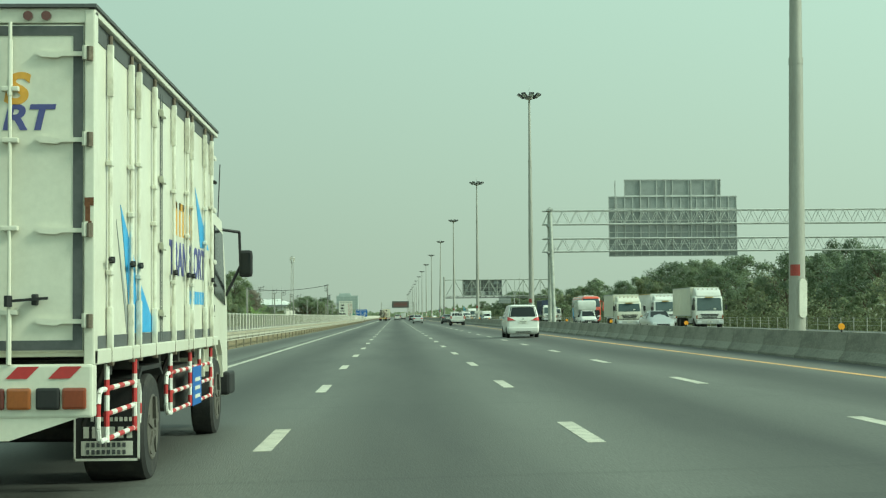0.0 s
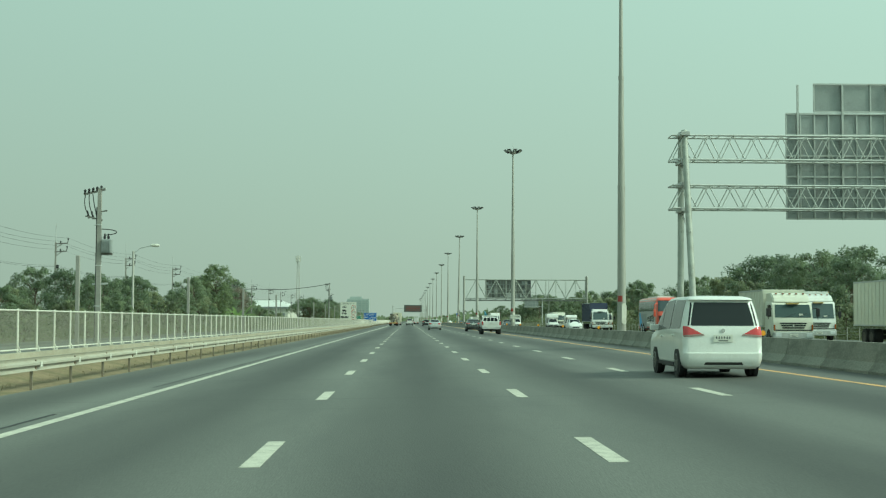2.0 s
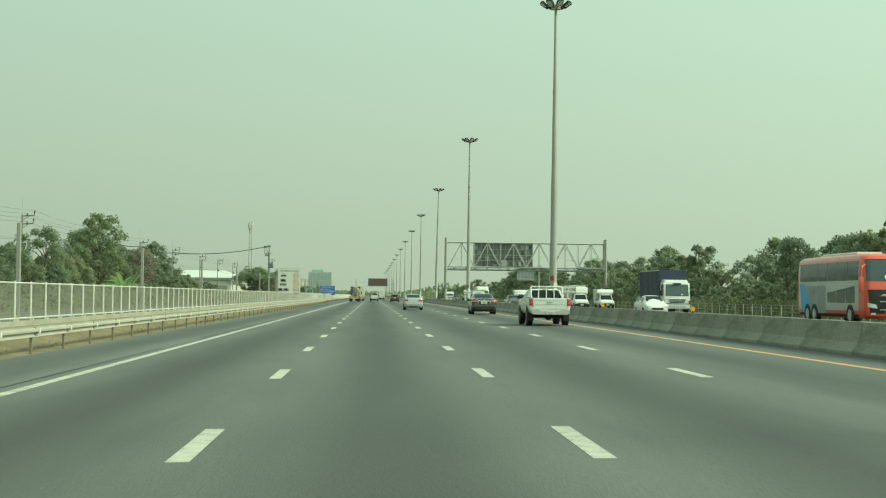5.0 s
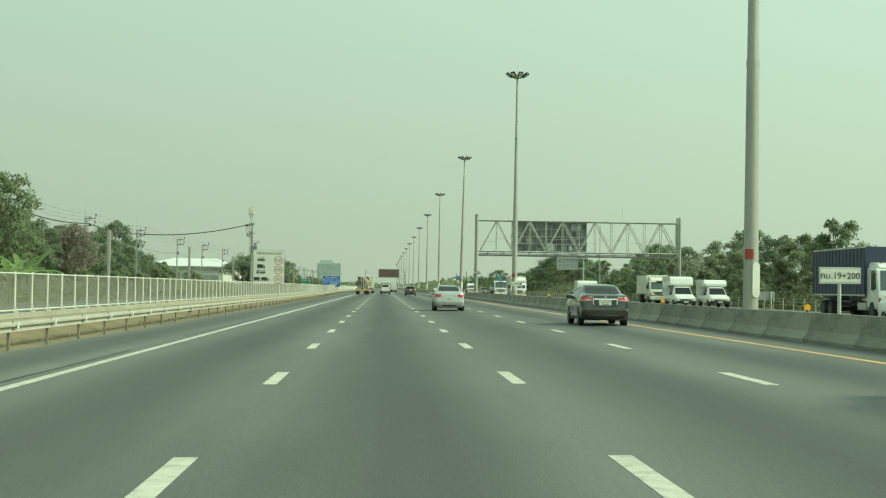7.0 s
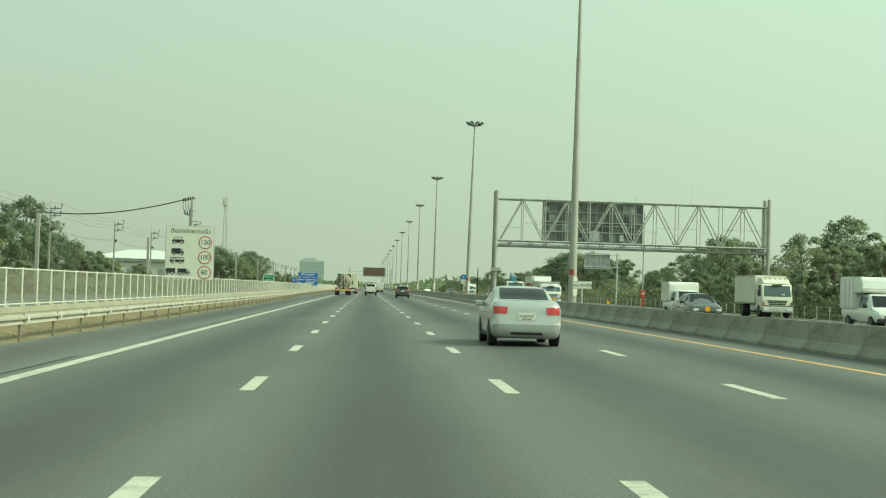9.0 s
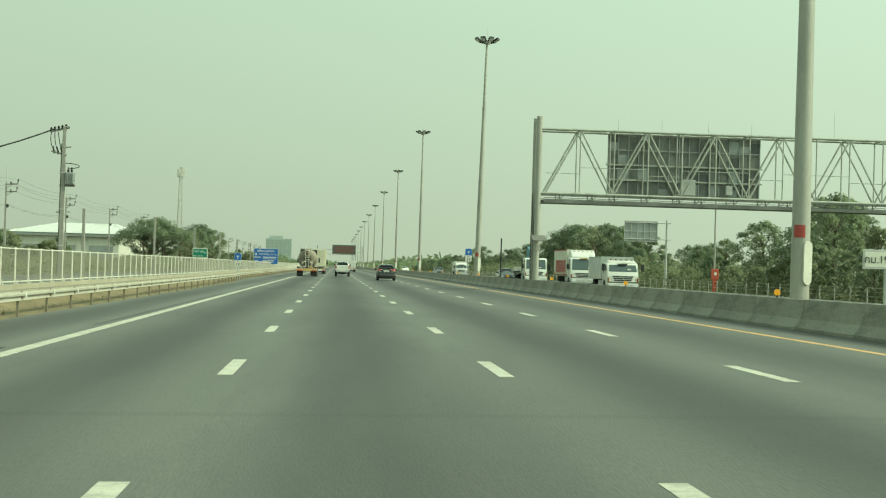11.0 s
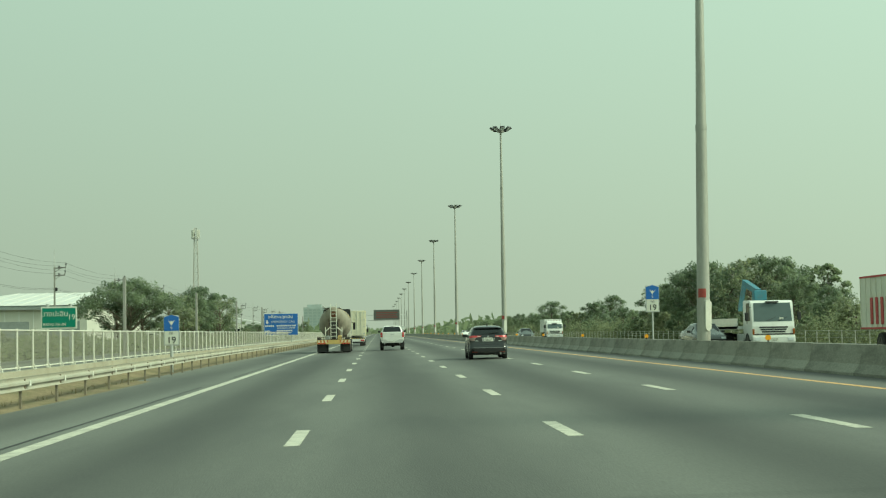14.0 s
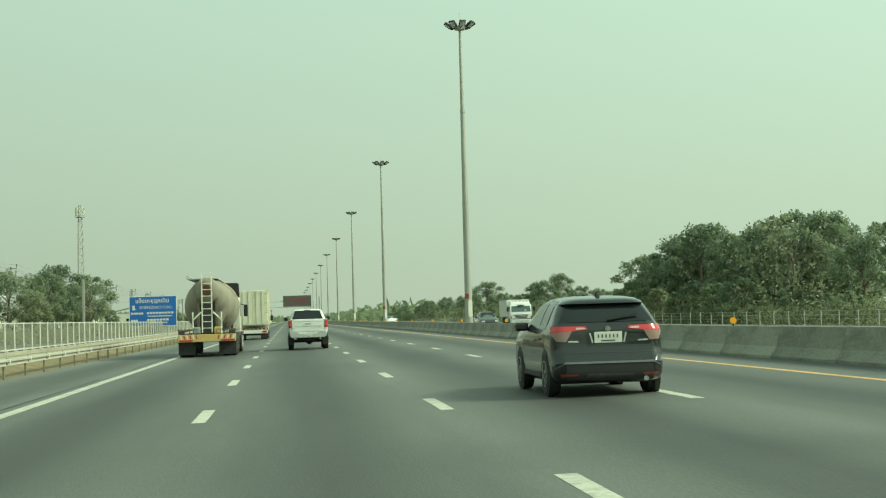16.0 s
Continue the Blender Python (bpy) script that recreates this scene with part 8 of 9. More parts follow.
for z in (0.80, 1.22):
    part("grille_bar", draped(coach_skin, [(-0.5, z), (0.5, z), (0.5, z + 0.05), (-0.5, z + 0.05)], -1, "y", 0.03, 4, 1), STEEL, bus)
part("dashboard_card", draped(coach_skin, [(-0.2, 2.42), (0.22, 2.42), (0.22, 2.62), (-0.2, 2.62)], -1, "y", 0.02, 2, 2), SIGN_WHITE, bus, "pale card behind the windscreen")
number_plate(bus, 0, -0.05, 0.70, 0.44, 0.16)
part("roof_unit", bx(B(), -0.7, 0.7, 3.0, 9.0, 3.72, 3.9, 0.05), CAR_WHITE, bus)

# vehicles ahead, seen from behind
def ahead(x, y, L):
    return (x, y + L, fall(x))


lorry("box_lorry", "cream container lorry with lock rods on its rear doors", ahead(-3.3, 512.5, 11.0), 180, 2.45, 11.0, 1.15, 3.95, TRUCK_CREAM, CAR_WHITE, 2.7, 0.4, (8.2, 9.5), rear=True, accent=YELLOW)
lorry("box_lorry", "small white box lorry with plain rear doors", ahead(3.2, 610.0, 5.2), 180, 1.9, 5.2, 0.85, 2.55, CAR_WHITE, CAR_WHITE, 1.95, 0.0, (3.9,), rear=True, r=0.36, low=0.4)

# cement tanker
tk = thing("cement_tanker", "dusty grey-brown cement tanker trailer with ladder and striped bumper", "truck", "lorries on the motorway", at=(-4.0, 459.0, fall(-4.0)))
bm = B()
bm_prof = [(0.82, 0.20), (0.86, 0.42), (0.98, 0.56), (1.6, 0.74), (2.4, 0.94), (3.4, 1.12), (4.6, 1.24), (5.8, 1.25), (7.2, 1.18), (8.4, 0.95), (8.9, 0.7), (9.0, 0.3)]


def tank_axis(y):
    """The tank's upper line runs level, so its middle drops where it is widest."""
    return 3.46 - tank_radius(y) if y > 0.97 else 2.9


def tank_radius(y):
    for p, q in zip(bm_prof, bm_prof[1:]):
        if p[0] <= y <= q[0]:
            return p[1] + (q[1] - p[1]) * (y - p[0]) / (q[0] - p[0])
    return 0.3


bm = B()
rings = []
for y, r in bm_prof:
    rings.append([bm.verts.new((r * math.cos(2 * math.pi * i / 32), y, tank_axis(y) + r * math.sin(2 * math.pi * i / 32))) for i in range(32)])
for p, q in zip(rings, rings[1:]):
    for i in range(32):
        bm.faces.new((p[i], p[(i + 1) % 32], q[(i + 1) % 32], q[i]))
bm.faces.new(rings[0])
bm.faces.new(rings[-1])
bmesh.ops.recalc_face_normals(bm, faces=bm.faces)
tank = part("tank", bm, TANK_GREY, tk, smooth=50)


for side in (-1, 1):
    bm = B()
    rows = []
    for i in range(25):
        y = 1.12 + i * 0.17
        a = radians(75 - 62 * (i / 24) ** 0.8)
        r = tank_radius(y) + 0.022
        rows.append([bm.verts.new((side * r * math.cos(a + e), y, tank_axis(y) + r * math.sin(a + e))) for e in (-0.04, 0.04)])
    for p, q in zip(rows, rows[1:]):
        bm.faces.new((p[0], p[1], q[1], q[0]))
    bmesh.ops.solidify(bm, geom=bm.faces[:], thickness=0.006)
    part("tank_stripe", bm, STRIPE_YELLOW, tank, "faded yellow stripe")
for y in (3.4, 5.8):
    bm = B()
    r = tank_radius(y)
    lathe(bm, [(y - 0.02, r - 0.02), (y - 0.02, r + 0.004), (y + 0.02, r + 0.004), (y + 0.02, r - 0.02)], "y", 32, (0, 0, tank_axis(y)))
    part("weld_band", bm, TANK_GREY, tank, smooth=40)
bm = B()
lathe(bm, [(0.76, 0.16), (0.78, 0.24), (0.84, 0.24)], "y", 16, (0, 0, 2.9))
part("rear_hatch", bm, RUST, tank, "rusty brown round hatch")
for x in (-0.40, 0.40):
    part("rear_frame_post", bx(B(), x - 0.06, x + 0.06, 0.95, 1.15, 1.0, 2.55, 0.01), WORN_METAL, tk)
part("valve_chest", bx(B(), -0.34, 0.34, 1.0, 1.6, 1.0, 2.3, 0.04), CHASSIS, tk)
for side in (-1, 1):
    for k in range(6):
        part("guard_bar", bx(B(), side * (0.42 + k * 0.16) - 0.012, side * (0.42 + k * 0.16) + 0.012, 0.1, 0.13, 0.98, 1.18), WORN_METAL, tk)
    part("guard_rail", bx(B(), side * 0.40, side * 1.24, 0.09, 0.14, 1.17, 1.21), WORN_METAL, tk)
bm = B()
for s in (1, -1):
    lathe(bm, [(2.15, 0.9 if s > 0 else 0.85), (1.2, 0.45), (0.95, 0.14)], "z", 16, (0, 2.6 if s > 0 else 6.8, 0))
part("hoppers", bm, TANK_GREY, tk, smooth=45)
bm = B()
for x in (-0.21, 0.21):
    bar(bm, (x, 0.55, 1.05), (x, 0.75, 3.72), 0.05, 0.05)
for k in range(9):
    z = 1.25 + k * 0.28
    bar(bm, (-0.21, 0.55 + (z - 1.05) * 0.075, z), (0.21, 0.55 + (z - 1.05) * 0.075, z), 0.035, 0.035)
part("ladder", bm, CHIPPED_WHITE, tk, "white steel ladder")
bm = B()
bx(bm, -0.85, 0.5, 1.0, 8.5, 3.40, 3.44)
for y in (1.0, 3.5, 6.0, 8.4):
    bar(bm, (-0.85, y, 3.42), (-0.85, y, 3.58), 0.04, 0.04)
bar(bm, (-0.85, 1.0, 3.58), (-0.85, 8.5, 3.58), 0.04, 0.04)
part("top_walkway", bm, STEEL, tk)
bm = B()
for x in (-0.62, 0.62):
    rod(bm, (x, 0.55, 1.0), (x, 0.55, 1.95), 0.035, seg=6)
rod(bm, (-0.62, 0.55, 1.6), (-0.25, 0.55, 1.95), 0.035, seg=6)
rod(bm, (0.62, 0.55, 1.6), (0.25, 0.55, 1.95), 0.035, seg=6)
part("handrail", bm, CHIPPED_WHITE, tk)
bm = B()
bx(bm, -1.2, 1.2, 0.2, 9.4, 0.82, 1.0)
part("chassis", bm, CHASSIS, tk)
bm = B()
bx(bm, -1.24, 1.24, 0.0, 0.4, 0.66, 0.98, 0.02)
rb = part("rear_bumper", bm, YELLOW, tk, "yellow bumper with red and white stripes")
for side in (-1, 1):
    for k in range(6):
        bm = B()
        x = side * (0.45 + k * 0.13)
        plate(bm, [(x, -0.002, 0.78), (x + 0.06, -0.002, 0.78), (x + 0.06 + side * 0.05, -0.002, 0.95), (x + side * 0.05, -0.002, 0.95)], 0.005)
        part("stripe", bm, SIGN_WHITE if k % 2 else RED_PAINT, rb)
    bm = B()
    bx(bm, side * 0.6, side * 1.2, -0.01, 0.05, 0.68, 0.75)
    part("tail_lamp", bm, TAIL_RED, rb)
    bm = B()
    bx(bm, side * 0.50, side * 1.24, 0.30, 0.33, 0.10, 0.68)
    part("mudflap", bm, RUBBER, tk)
    bm = B()
    bx(bm, side * 0.95, side * 1.22, 0.02, 0.30, 1.0, 1.16, 0.02)
    part("lamp_box", bm, CHASSIS, tk)
    bm = B()
    bx(bm, side * 0.30, side * 0.62, 0.45, 0.75, 1.0, 1.30, 0.05)
    part("valve_box", bm, YELLOW if side > 0 else SIGN_BACK, tk)
    for wy in (1.2, 2.5, 3.8):
        wheel(tk, side * 1.24, wy, 0.5, 0.27, side, RIM_DUSTY, True)
    wheel(tk, side * 1.2, 10.9, 0.5, 0.27, side, STEEL)
    wheel(tk, side * 1.24, 8.6, 0.5, 0.27, side, STEEL, True)
bm = prism(B(), [(9.6, 0.75), (9.6, 2.55), (9.8, 2.72), (10.9, 2.7), (11.4, 1.9), (11.5, 0.6), (10.9, 0.6), (10.8, 0.95)], -1.12, 1.12, "x")
bmesh.ops.bevel(bm, geom=bm.edges[:], offset=0.05, segments=2, affect="EDGES")
cab_tk = part("cab", bm, TRUCK_WHITE, tk, "dusty pale lorry cab", smooth=40)
bm = prism(B(), [(9.62, 2.70), (9.62, 3.42), (9.9, 3.44), (10.8, 2.95), (10.95, 2.70)], -1.1, 1.1, "x")
bmesh.ops.bevel(bm, geom=bm.edges[:], offset=0.05, segments=2, affect="EDGES")
part("wind_deflector", bm, TRIM, cab_tk, "black roof deflector", smooth=40)
for side in (-1, 1):
    q = [(side * 1.125, 10.1, 1.75), (side * 1.125, 11.1, 1.75), (side * 1.125, 10.85, 2.5), (side * 1.125, 10.1, 2.5)]
    part("side_window", plate(B(), q if side > 0 else q[::-1], 0.008), DARK_GLASS, cab_tk)
    bm = bx(B(), side * 1.28, side * 1.48, 11.0, 11.14, 1.75, 2.35, 0.04)
    rod(bm, (side * 1.1, 11.0, 2.4), (side * 1.38, 11.05, 2.3), 0.02, seg=6)
    part("mirror", bm, TRIM, cab_tk)
    part("fifth_wheel_stay", bar(B(), (side * 0.7, 9.3, 1.0), (side * 0.9, 9.0, 2.2), 0.08, 0.08), CHASSIS, tk)
    part("side_rail", rod(B(), (side * 1.15, 2.0, 1.12), (side * 1.15, 8.4, 1.12), 0.03, seg=6), WORN_METAL, tk)

# ---- the box lorry beside the camera's lane ----
bt = thing("box_lorry", "dirty white box lorry with rear doors, side gates and painted livery", "truck", "lorries on the motorway", at=(-3.705, 14.9, fall(-3.705)))
HW, BL, Z0, Z1 = 1.15, 7.2, 1.19, 3.61
bm = B()
bx(bm, -HW, HW, 0.03, BL, Z0, Z1, 0.02)
box_body = part("cargo_box", bm, TRUCK_WHITE, bt)
for z, tall in ((Z0 - 0.06, 0.11), (Z1 + 0.04, 0.05)):
    for side in (-1, 1):
        bm = B()
        bx(bm, side * (HW - 0.03), side * (HW + 0.045), 0.0, BL + 0.02, z, z + tall, 0.01)
        part("edge_rail", bm, TRUCK_WHITE, box_body)
bm = B()
bx(bm, -HW, HW, -0.02, 0.05, Z1 - 0.02, Z1 + 0.09, 0.01)
part("rear_header", bm, TRUCK_WHITE, box_body)
bm = B()
bx(bm, -HW - 0.02, HW + 0.06, -0.05, BL, Z1 + 0.09, Z1 + 0.115)
part("roof_edge", bm, SEAL_GREY, box_body, "weathered grey roof edge")
for side in (-1, 1):
    bm = B()
    bx(bm, side * (HW - 0.03), side * (HW + 0.045), -0.03, 0.1, Z0 - 0.06, Z1 + 0.08, 0.012)
    part("corner_post", bm, TRUCK_WHITE, box_body)
    bm = B()
    bx(bm, side * 0.015, side * (HW - 0.035), -0.015, 0.03, Z0 + 0.04, Z1 - 0.03, 0.006)
    door = part("rear_door", bm, TRUCK_WHITE, box_body)
    bm = B()
    bx(bm, side * (HW - 0.11), side * (HW - 0.04), -0.02, -0.016, Z0 + 0.05, Z1 - 0.04)
    bx(bm, side * 0.02, side * (HW - 0.11), -0.02, -0.016, Z0 + 0.05, Z0 + 0.12)
    bx(bm, side * 0.02, side * (HW - 0.11), -0.02, -0.016, Z1 - 0.11, Z1 - 0.04)
    part("door_seal", bm, SEAL_GREY, door, "dark grey painted door edge")
    bm = B()
    rod(bm, (side * 0.60, -0.06, Z0 - 0.02), (side * 0.60, -0.06, Z1 - 0.02), 0.014, seg=8)
    for z in (Z0 + 0.15, Z1 - 0.35):
        rod(bm, (side * 0.60, -0.06, z - 0.2), (side * 0.60, -0.06, z + 0.2), 0.019, seg=8)
    part("lock_rod", bm, TRUCK_WHITE, door, smooth=40)
    bm = B()
    for z in (Z0 + 0.32, Z0 + 0.92, Z0 + 1.55, Z1 - 0.5):
        bx(bm, side * 0.54, side * 0.66, -0.075, -0.02, z - 0.018, z + 0.018, 0.008)
    part("rod_bracket", bm, TRUCK_WHITE, door)
    bm = B()
    bar(bm, (side * 0.60, -0.085, Z0 + 0.40), (side * 0.88, -0.085, Z0 + 0.42), 0.022, 0.02)
    bx(bm, side * 0.76, side * 0.80, -0.08, -0.015, Z0 + 0.37, Z0 + 0.45, 0.01)
    rod(bm, (side * 0.60, -0.085, Z0 + 0.36), (side * 0.60, -0.085, Z0 + 0.44), 0.03, seg=8)
    part("door_handle", bm, TRIM, door)
    for z in (Z0 + 0.25, Z0 + 0.90, Z0 + 1.55, Z1 - 0.25):
        bm = B()
        prism(bm, [(side * (HW - 0.37), z + 0.005), (side * (HW - 0.36), z + 0.03), (side * (HW - 0.20), z + 0.014), (side * (HW - 0.19), z + 0.02), (side * (HW - 0.03), z + 0.02), (side * (HW - 0.03), z - 0.012), (side * (HW - 0.19), z - 0.012), (side * (HW - 0.22), z - 0.026), (side * (HW - 0.34), z - 0.016)], -0.045, -0.022, "y")
        rod(bm, (side * (HW - 0.02), -0.045, z - 0.04), (side * (HW - 0.02), -0.045, z + 0.06), 0.022, seg=8)
        part("strap_hinge", bm, TRUCK_WHITE, door)
        bm = B()
        rod(bm, (side * (HW + 0.015), -0.05, z - 0.045), (side * (HW + 0.015), -0.05, z + 0.055), 0.024, seg=8)
        part("hinge_pin", bm, WORN_METAL, door)
bm = B()
bx(bm, 1.125, 1.190, -0.034, -0.031, Z0 + 1.08, Z0 + 1.14)
bx(bm, 1.13, 1.165, -0.034, -0.031, Z0 + 0.97, Z0 + 1.08)
bx(bm, 1.15, 1.175, -0.034, -0.031, Z0 + 0.90, Z0 + 0.97)
part("rust_patch", bm, RUST, box_body, "rust patch on the corner post")
for x in (-0.35, 0.35, 0.85, 0.72):
    bm = B()
    rod(bm, (x, -0.05, Z1 + 0.03), (x, 0.0, Z1 + 0.03), 0.035, seg=10)
    part("roof_lamp", bm, LENS_DARK, box_body)
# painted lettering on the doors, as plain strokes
words("S", 0.31, LIVERY_ORANGE, box_body, facing(0.625, -0.017, 3.105) @ Matrix.Diagonal((1.2, 1, 1, 1)), "livery_letter", bold=0.010, slant=0.15)
words("RT", 0.25, LIVERY_NAVY, box_body, facing(0.70, -0.017, 2.90) @ Matrix.Diagonal((1.15, 1, 1, 1)), "livery_letters", bold=0.008, slant=0.2)
# side: folding panels with posts, hinges and bolts
XS = HW + 0.02
bm = B()
bx(bm, HW, HW + 0.006, 0.16, BL - 0.08, Z0 + 0.05, Z0 + 0.145)
bx(bm, HW, HW + 0.006, 0.16, BL - 0.08, Z1 - 0.10, Z1 + 0.035)
part("side_seal", bm, SEAL_GREY, box_body, "dark grey painted band")
for n, y in enumerate((0.62, 1.50, 1.86, 2.66, 3.80, 4.72, 5.06, 6.12, 6.72)):
    bm = B()
    rod(bm, (XS + 0.012, y, Z0 + 0.02), (XS + 0.012, y, Z1 - 0.03), 0.017, seg=8)
    low_h, high_h = 0.36 + 0.03 * (n % 3), 0.40 - 0.03 * (n % 2)
    for z0, z1 in ((Z0 + 0.03, Z0 + low_h), (Z1 - high_h - 0.06, Z1 - 0.06)):
        bx(bm, XS - 0.012, XS + 0.036, y - 0.028, y + 0.028, z0, z1, 0.010)
    lockbar = part("side_lock_post", bm, CHIPPED_WHITE, box_body, smooth=40)
    bm = B()
    rod(bm, (XS + 0.012, y, Z0 - 0.07), (XS + 0.012, y, Z0 + 0.03), 0.017, seg=8)
    bx(bm, XS - 0.005, XS + 0.04, y - 0.035, y + 0.03, Z0 - 0.085, Z0 - 0.055, 0.008)
    rod(bm, (XS + 0.012, y, Z1 - 0.06), (XS + 0.012, y, Z1 + 0.01), 0.018, seg=8)
    part("cam_lock", bm, WORN_METAL, lockbar)
    if n not in (3, 7):
        bm = B()
        bx(bm, XS + 0.02, XS + 0.05, y - 0.13, y + 0.01, Z0 + 0.70, Z0 + 0.725, 0.006)
        rod(bm, (XS + 0.03, y - 0.02, Z0 + 0.69), (XS + 0.03, y - 0.02, Z0 + 0.74), 0.022, seg=8)
        part("latch", bm, TRIM, lockbar)
    bm = B()
    for z in (Z0 + 0.62 + 0.5 * (n % 2), Z0 + 1.45 + 0.06 * (n % 3)):
        bx(bm, XS - 0.012, XS + 0.034, y - 0.05, y + 0.05, z - 0.02, z + 0.02, 0.008)
    part("clamp", bm, TRUCK_WHITE, lockbar)
for y in (0.20, 1.68, 3.14, 3.24, 6.88):
    bm = B()
    bx(bm, HW, HW + 0.008, y - 0.008, y + 0.008, Z0 + 0.06, Z1 - 0.05)
    part("panel_joint", bm, SEAL_GREY, box_body)
for y in (3.19, 6.9):
    for k in range(4):
        z = Z0 + 0.32 + k * 0.62
        bm = B()
        prism(bm, [(y - 0.17, z + 0.03), (y - 0.13, z - 0.03), (y - 0.04, z - 0.022), (y + 0.04, z - 0.035), (y + 0.15, z - 0.02), (y + 0.15, z + 0.01), (y + 0.05, z + 0.022), (y - 0.10, z + 0.02)], HW + 0.004, HW + 0.05, "x")
        part("panel_hinge", bm, TRUCK_WHITE, box_body)
bm = B()
rod(bm, (HW + 0.03, 6.98, Z0 + 1.9), (HW + 0.03, 7.1, Z0 + 1.9), 0.022, seg=8)
rod(bm, (HW + 0.03, 6.98, Z0 + 0.66), (HW + 0.03, 7.1, Z0 + 0.66), 0.022, seg=8)
part("door_stop", bm, TRIM, box_body)
# side livery: blue and navy blades, strokes for the lettering
for (pts, mat) in (([(0.98, Z0 + 1.18), (1.62, Z0 + 0.75), (1.78, Z0 + 0.15), (1.45, Z0 + 0.15)], LIVERY_BLUE), ([(1.80, Z0 + 0.62), (2.72, Z0 + 0.15), (1.92, Z0 + 0.15)], LIVERY_BLUE), ([(0.80, Z0 + 1.05), (1.38, Z0 + 0.15), (1.26, Z0 + 0.15)], SIGN_BACK),
                   ([(5.30, Z1 - 0.72), (6.45, Z1 - 1.36), (5.72, Z1 - 1.36)], LIVERY_BLUE)):
    bm = B()
    q = [(HW + 0.002, a + 0.2, b) for a, b in pts]
    a, b, c = (Vector(p) for p in q[:3])
    plate(bm, q if (b - a).cross(c - a).x > 0 else q[::-1], 0.003)
    part("livery_blade", bm, mat, box_body)
for k in range(3):
    y = 3.9 + k * 0.45
    for (a, b, z0, z1) in ((0.0, 0.08, -1.32, -0.98), (0.0, 0.3, -1.05, -0.98), (0.22, 0.3, -1.32, -0.98)):
        bm = B()
        bx(bm, HW, HW + 0.004, y + a, y + b, Z1 + z0, Z1 + z1)
        part("livery_stroke", bm, LIVERY_ORANGE, box_body)
words("TRANSPORT", 0.46, LIVERY_NAVY, box_body, facing(HW + 0.003, 5.0, Z1 - 1.57, 90) @ Matrix.Diagonal((1.0, 1.0, 1, 1)), "livery_letters", bold=0.012)
for k in range(7):
    bm = B()
    bx(bm, HW, HW + 0.004, 4.9 + k * 0.2, 5.04 + k * 0.2, Z1 - 2.0, Z1 - 1.86)
    part("livery_stroke", bm, LIVERY_BLUE, box_body)
# rear bumper, lamps, flaps
bm = B()
bx(bm, -HW - 0.02, HW + 0.04, -0.06, 0.1, 0.76, 1.14, 0.02)
prism(bm, [(-HW + 0.0, 0.78), (HW - 0.0, 0.78), (HW - 0.55, 0.60), (-HW + 0.55, 0.60)], -0.05, 0.08, "y")
tailb = part("rear_bumper", bm, TRUCK_WHITE, bt)
for k in range(-4, 4):
    bm = B()
    x = k * 0.30 - 0.02
    plate(bm, [(x, -0.063, 1.04), (x + 0.15, -0.063, 1.04), (x + 0.235, -0.063, 1.125), (x + 0.085, -0.063, 1.125)], 0.004)
    part("stripe", bm, RED_PAINT, tailb)
for side in (-1, 1):
    for k, mat in enumerate((LENS_RUST, TRIM, TAIL_AMBER, LENS_DARK)):
        bm = B()
        x = HW - 0.0 - k * 0.185 - (0.02 if k > 1 else 0)
        bx(bm, side * (x - 0.172), side * x, -0.09, -0.05, 0.82, 0.975, 0.02)
        part("tail_lamp", bm, mat, tailb)
    bm = B()
    lathe(bm, [(-0.09, 0.06), (-0.06, 0.07)], "y", 14, (side * 0.42, 0, 0.72))
    part("round_reflector", bm, TAIL_RED, tailb)
    bm = B()
    bx(bm, side * 0.64, side * 1.19, 1.86, 1.88, 0.27, 0.95)
    flap = part("mudflap", bm, TRIM, bt, "black mudflap with a white rim and panel")
    bm = B()
    for (a, b, z0, z1) in ((0.64, 1.19, 0.27, 0.29), (0.64, 0.655, 0.27, 0.62), (1.17, 1.19, 0.27, 0.95)):
        bx(bm, side * a, side * b, 1.85, 1.858, z0, z1)
    part("flap_rim", bm, SIGN_WHITE, flap)
    bm = B()
    bx(bm, side * 0.70, side * 1.13, 1.85, 1.858, 0.315, 0.435, 0.003)
    part("flap_panel", bm, SIGN_WHITE, flap, "pale panel with text bars")
    for k in range(8):
        for z in (0.325, 0.385):
            part("text_bar", bx(B(), side * (0.745 + k * 0.043), side * (0.772 + k * 0.043), 1.845, 1.849, z, z + 0.038), SEAL_GREY, flap)
    for k in range(6):
        part("text_bar", bx(B(), side * (0.72 + k * 0.072), side * (0.765 + k * 0.072), 1.852, 1.858, 0.46, 0.555), SIGN_WHITE, flap)
    for k in range(9):
        part("text_bar", bx(B(), side * (0.78 + k * 0.04), side * (0.805 + k * 0.04), 1.852, 1.858, 0.60, 0.635), SIGN_WHITE, flap)
    wheel(bt, side * (HW - 0.02), 2.85, 0.48, 0.26, side, RIM_DUSTY, True)
    wheel(bt, side * (HW - 0.06), 7.95, 0.48, 0.27, side, RIM_DUSTY)
bm = B()
bx(bm, -0.45, 0.45, 0.2, 8.6, 0.68, 1.02)
part("chassis", bm, CHASSIS, bt)
for y in (2.85, 7.95):
    part("axle", rod(B(), (-0.9, y, 0.48), (0.9, y, 0.48), 0.13, seg=8), CHASSIS, bt)
for y in (1.0, 2.2, 3.4, 4.6, 5.8):
    part("crossmember", bx(B(), -HW + 0.05, HW - 0.05, y, y + 0.12, 1.02, 1.14), CHASSIS, bt)
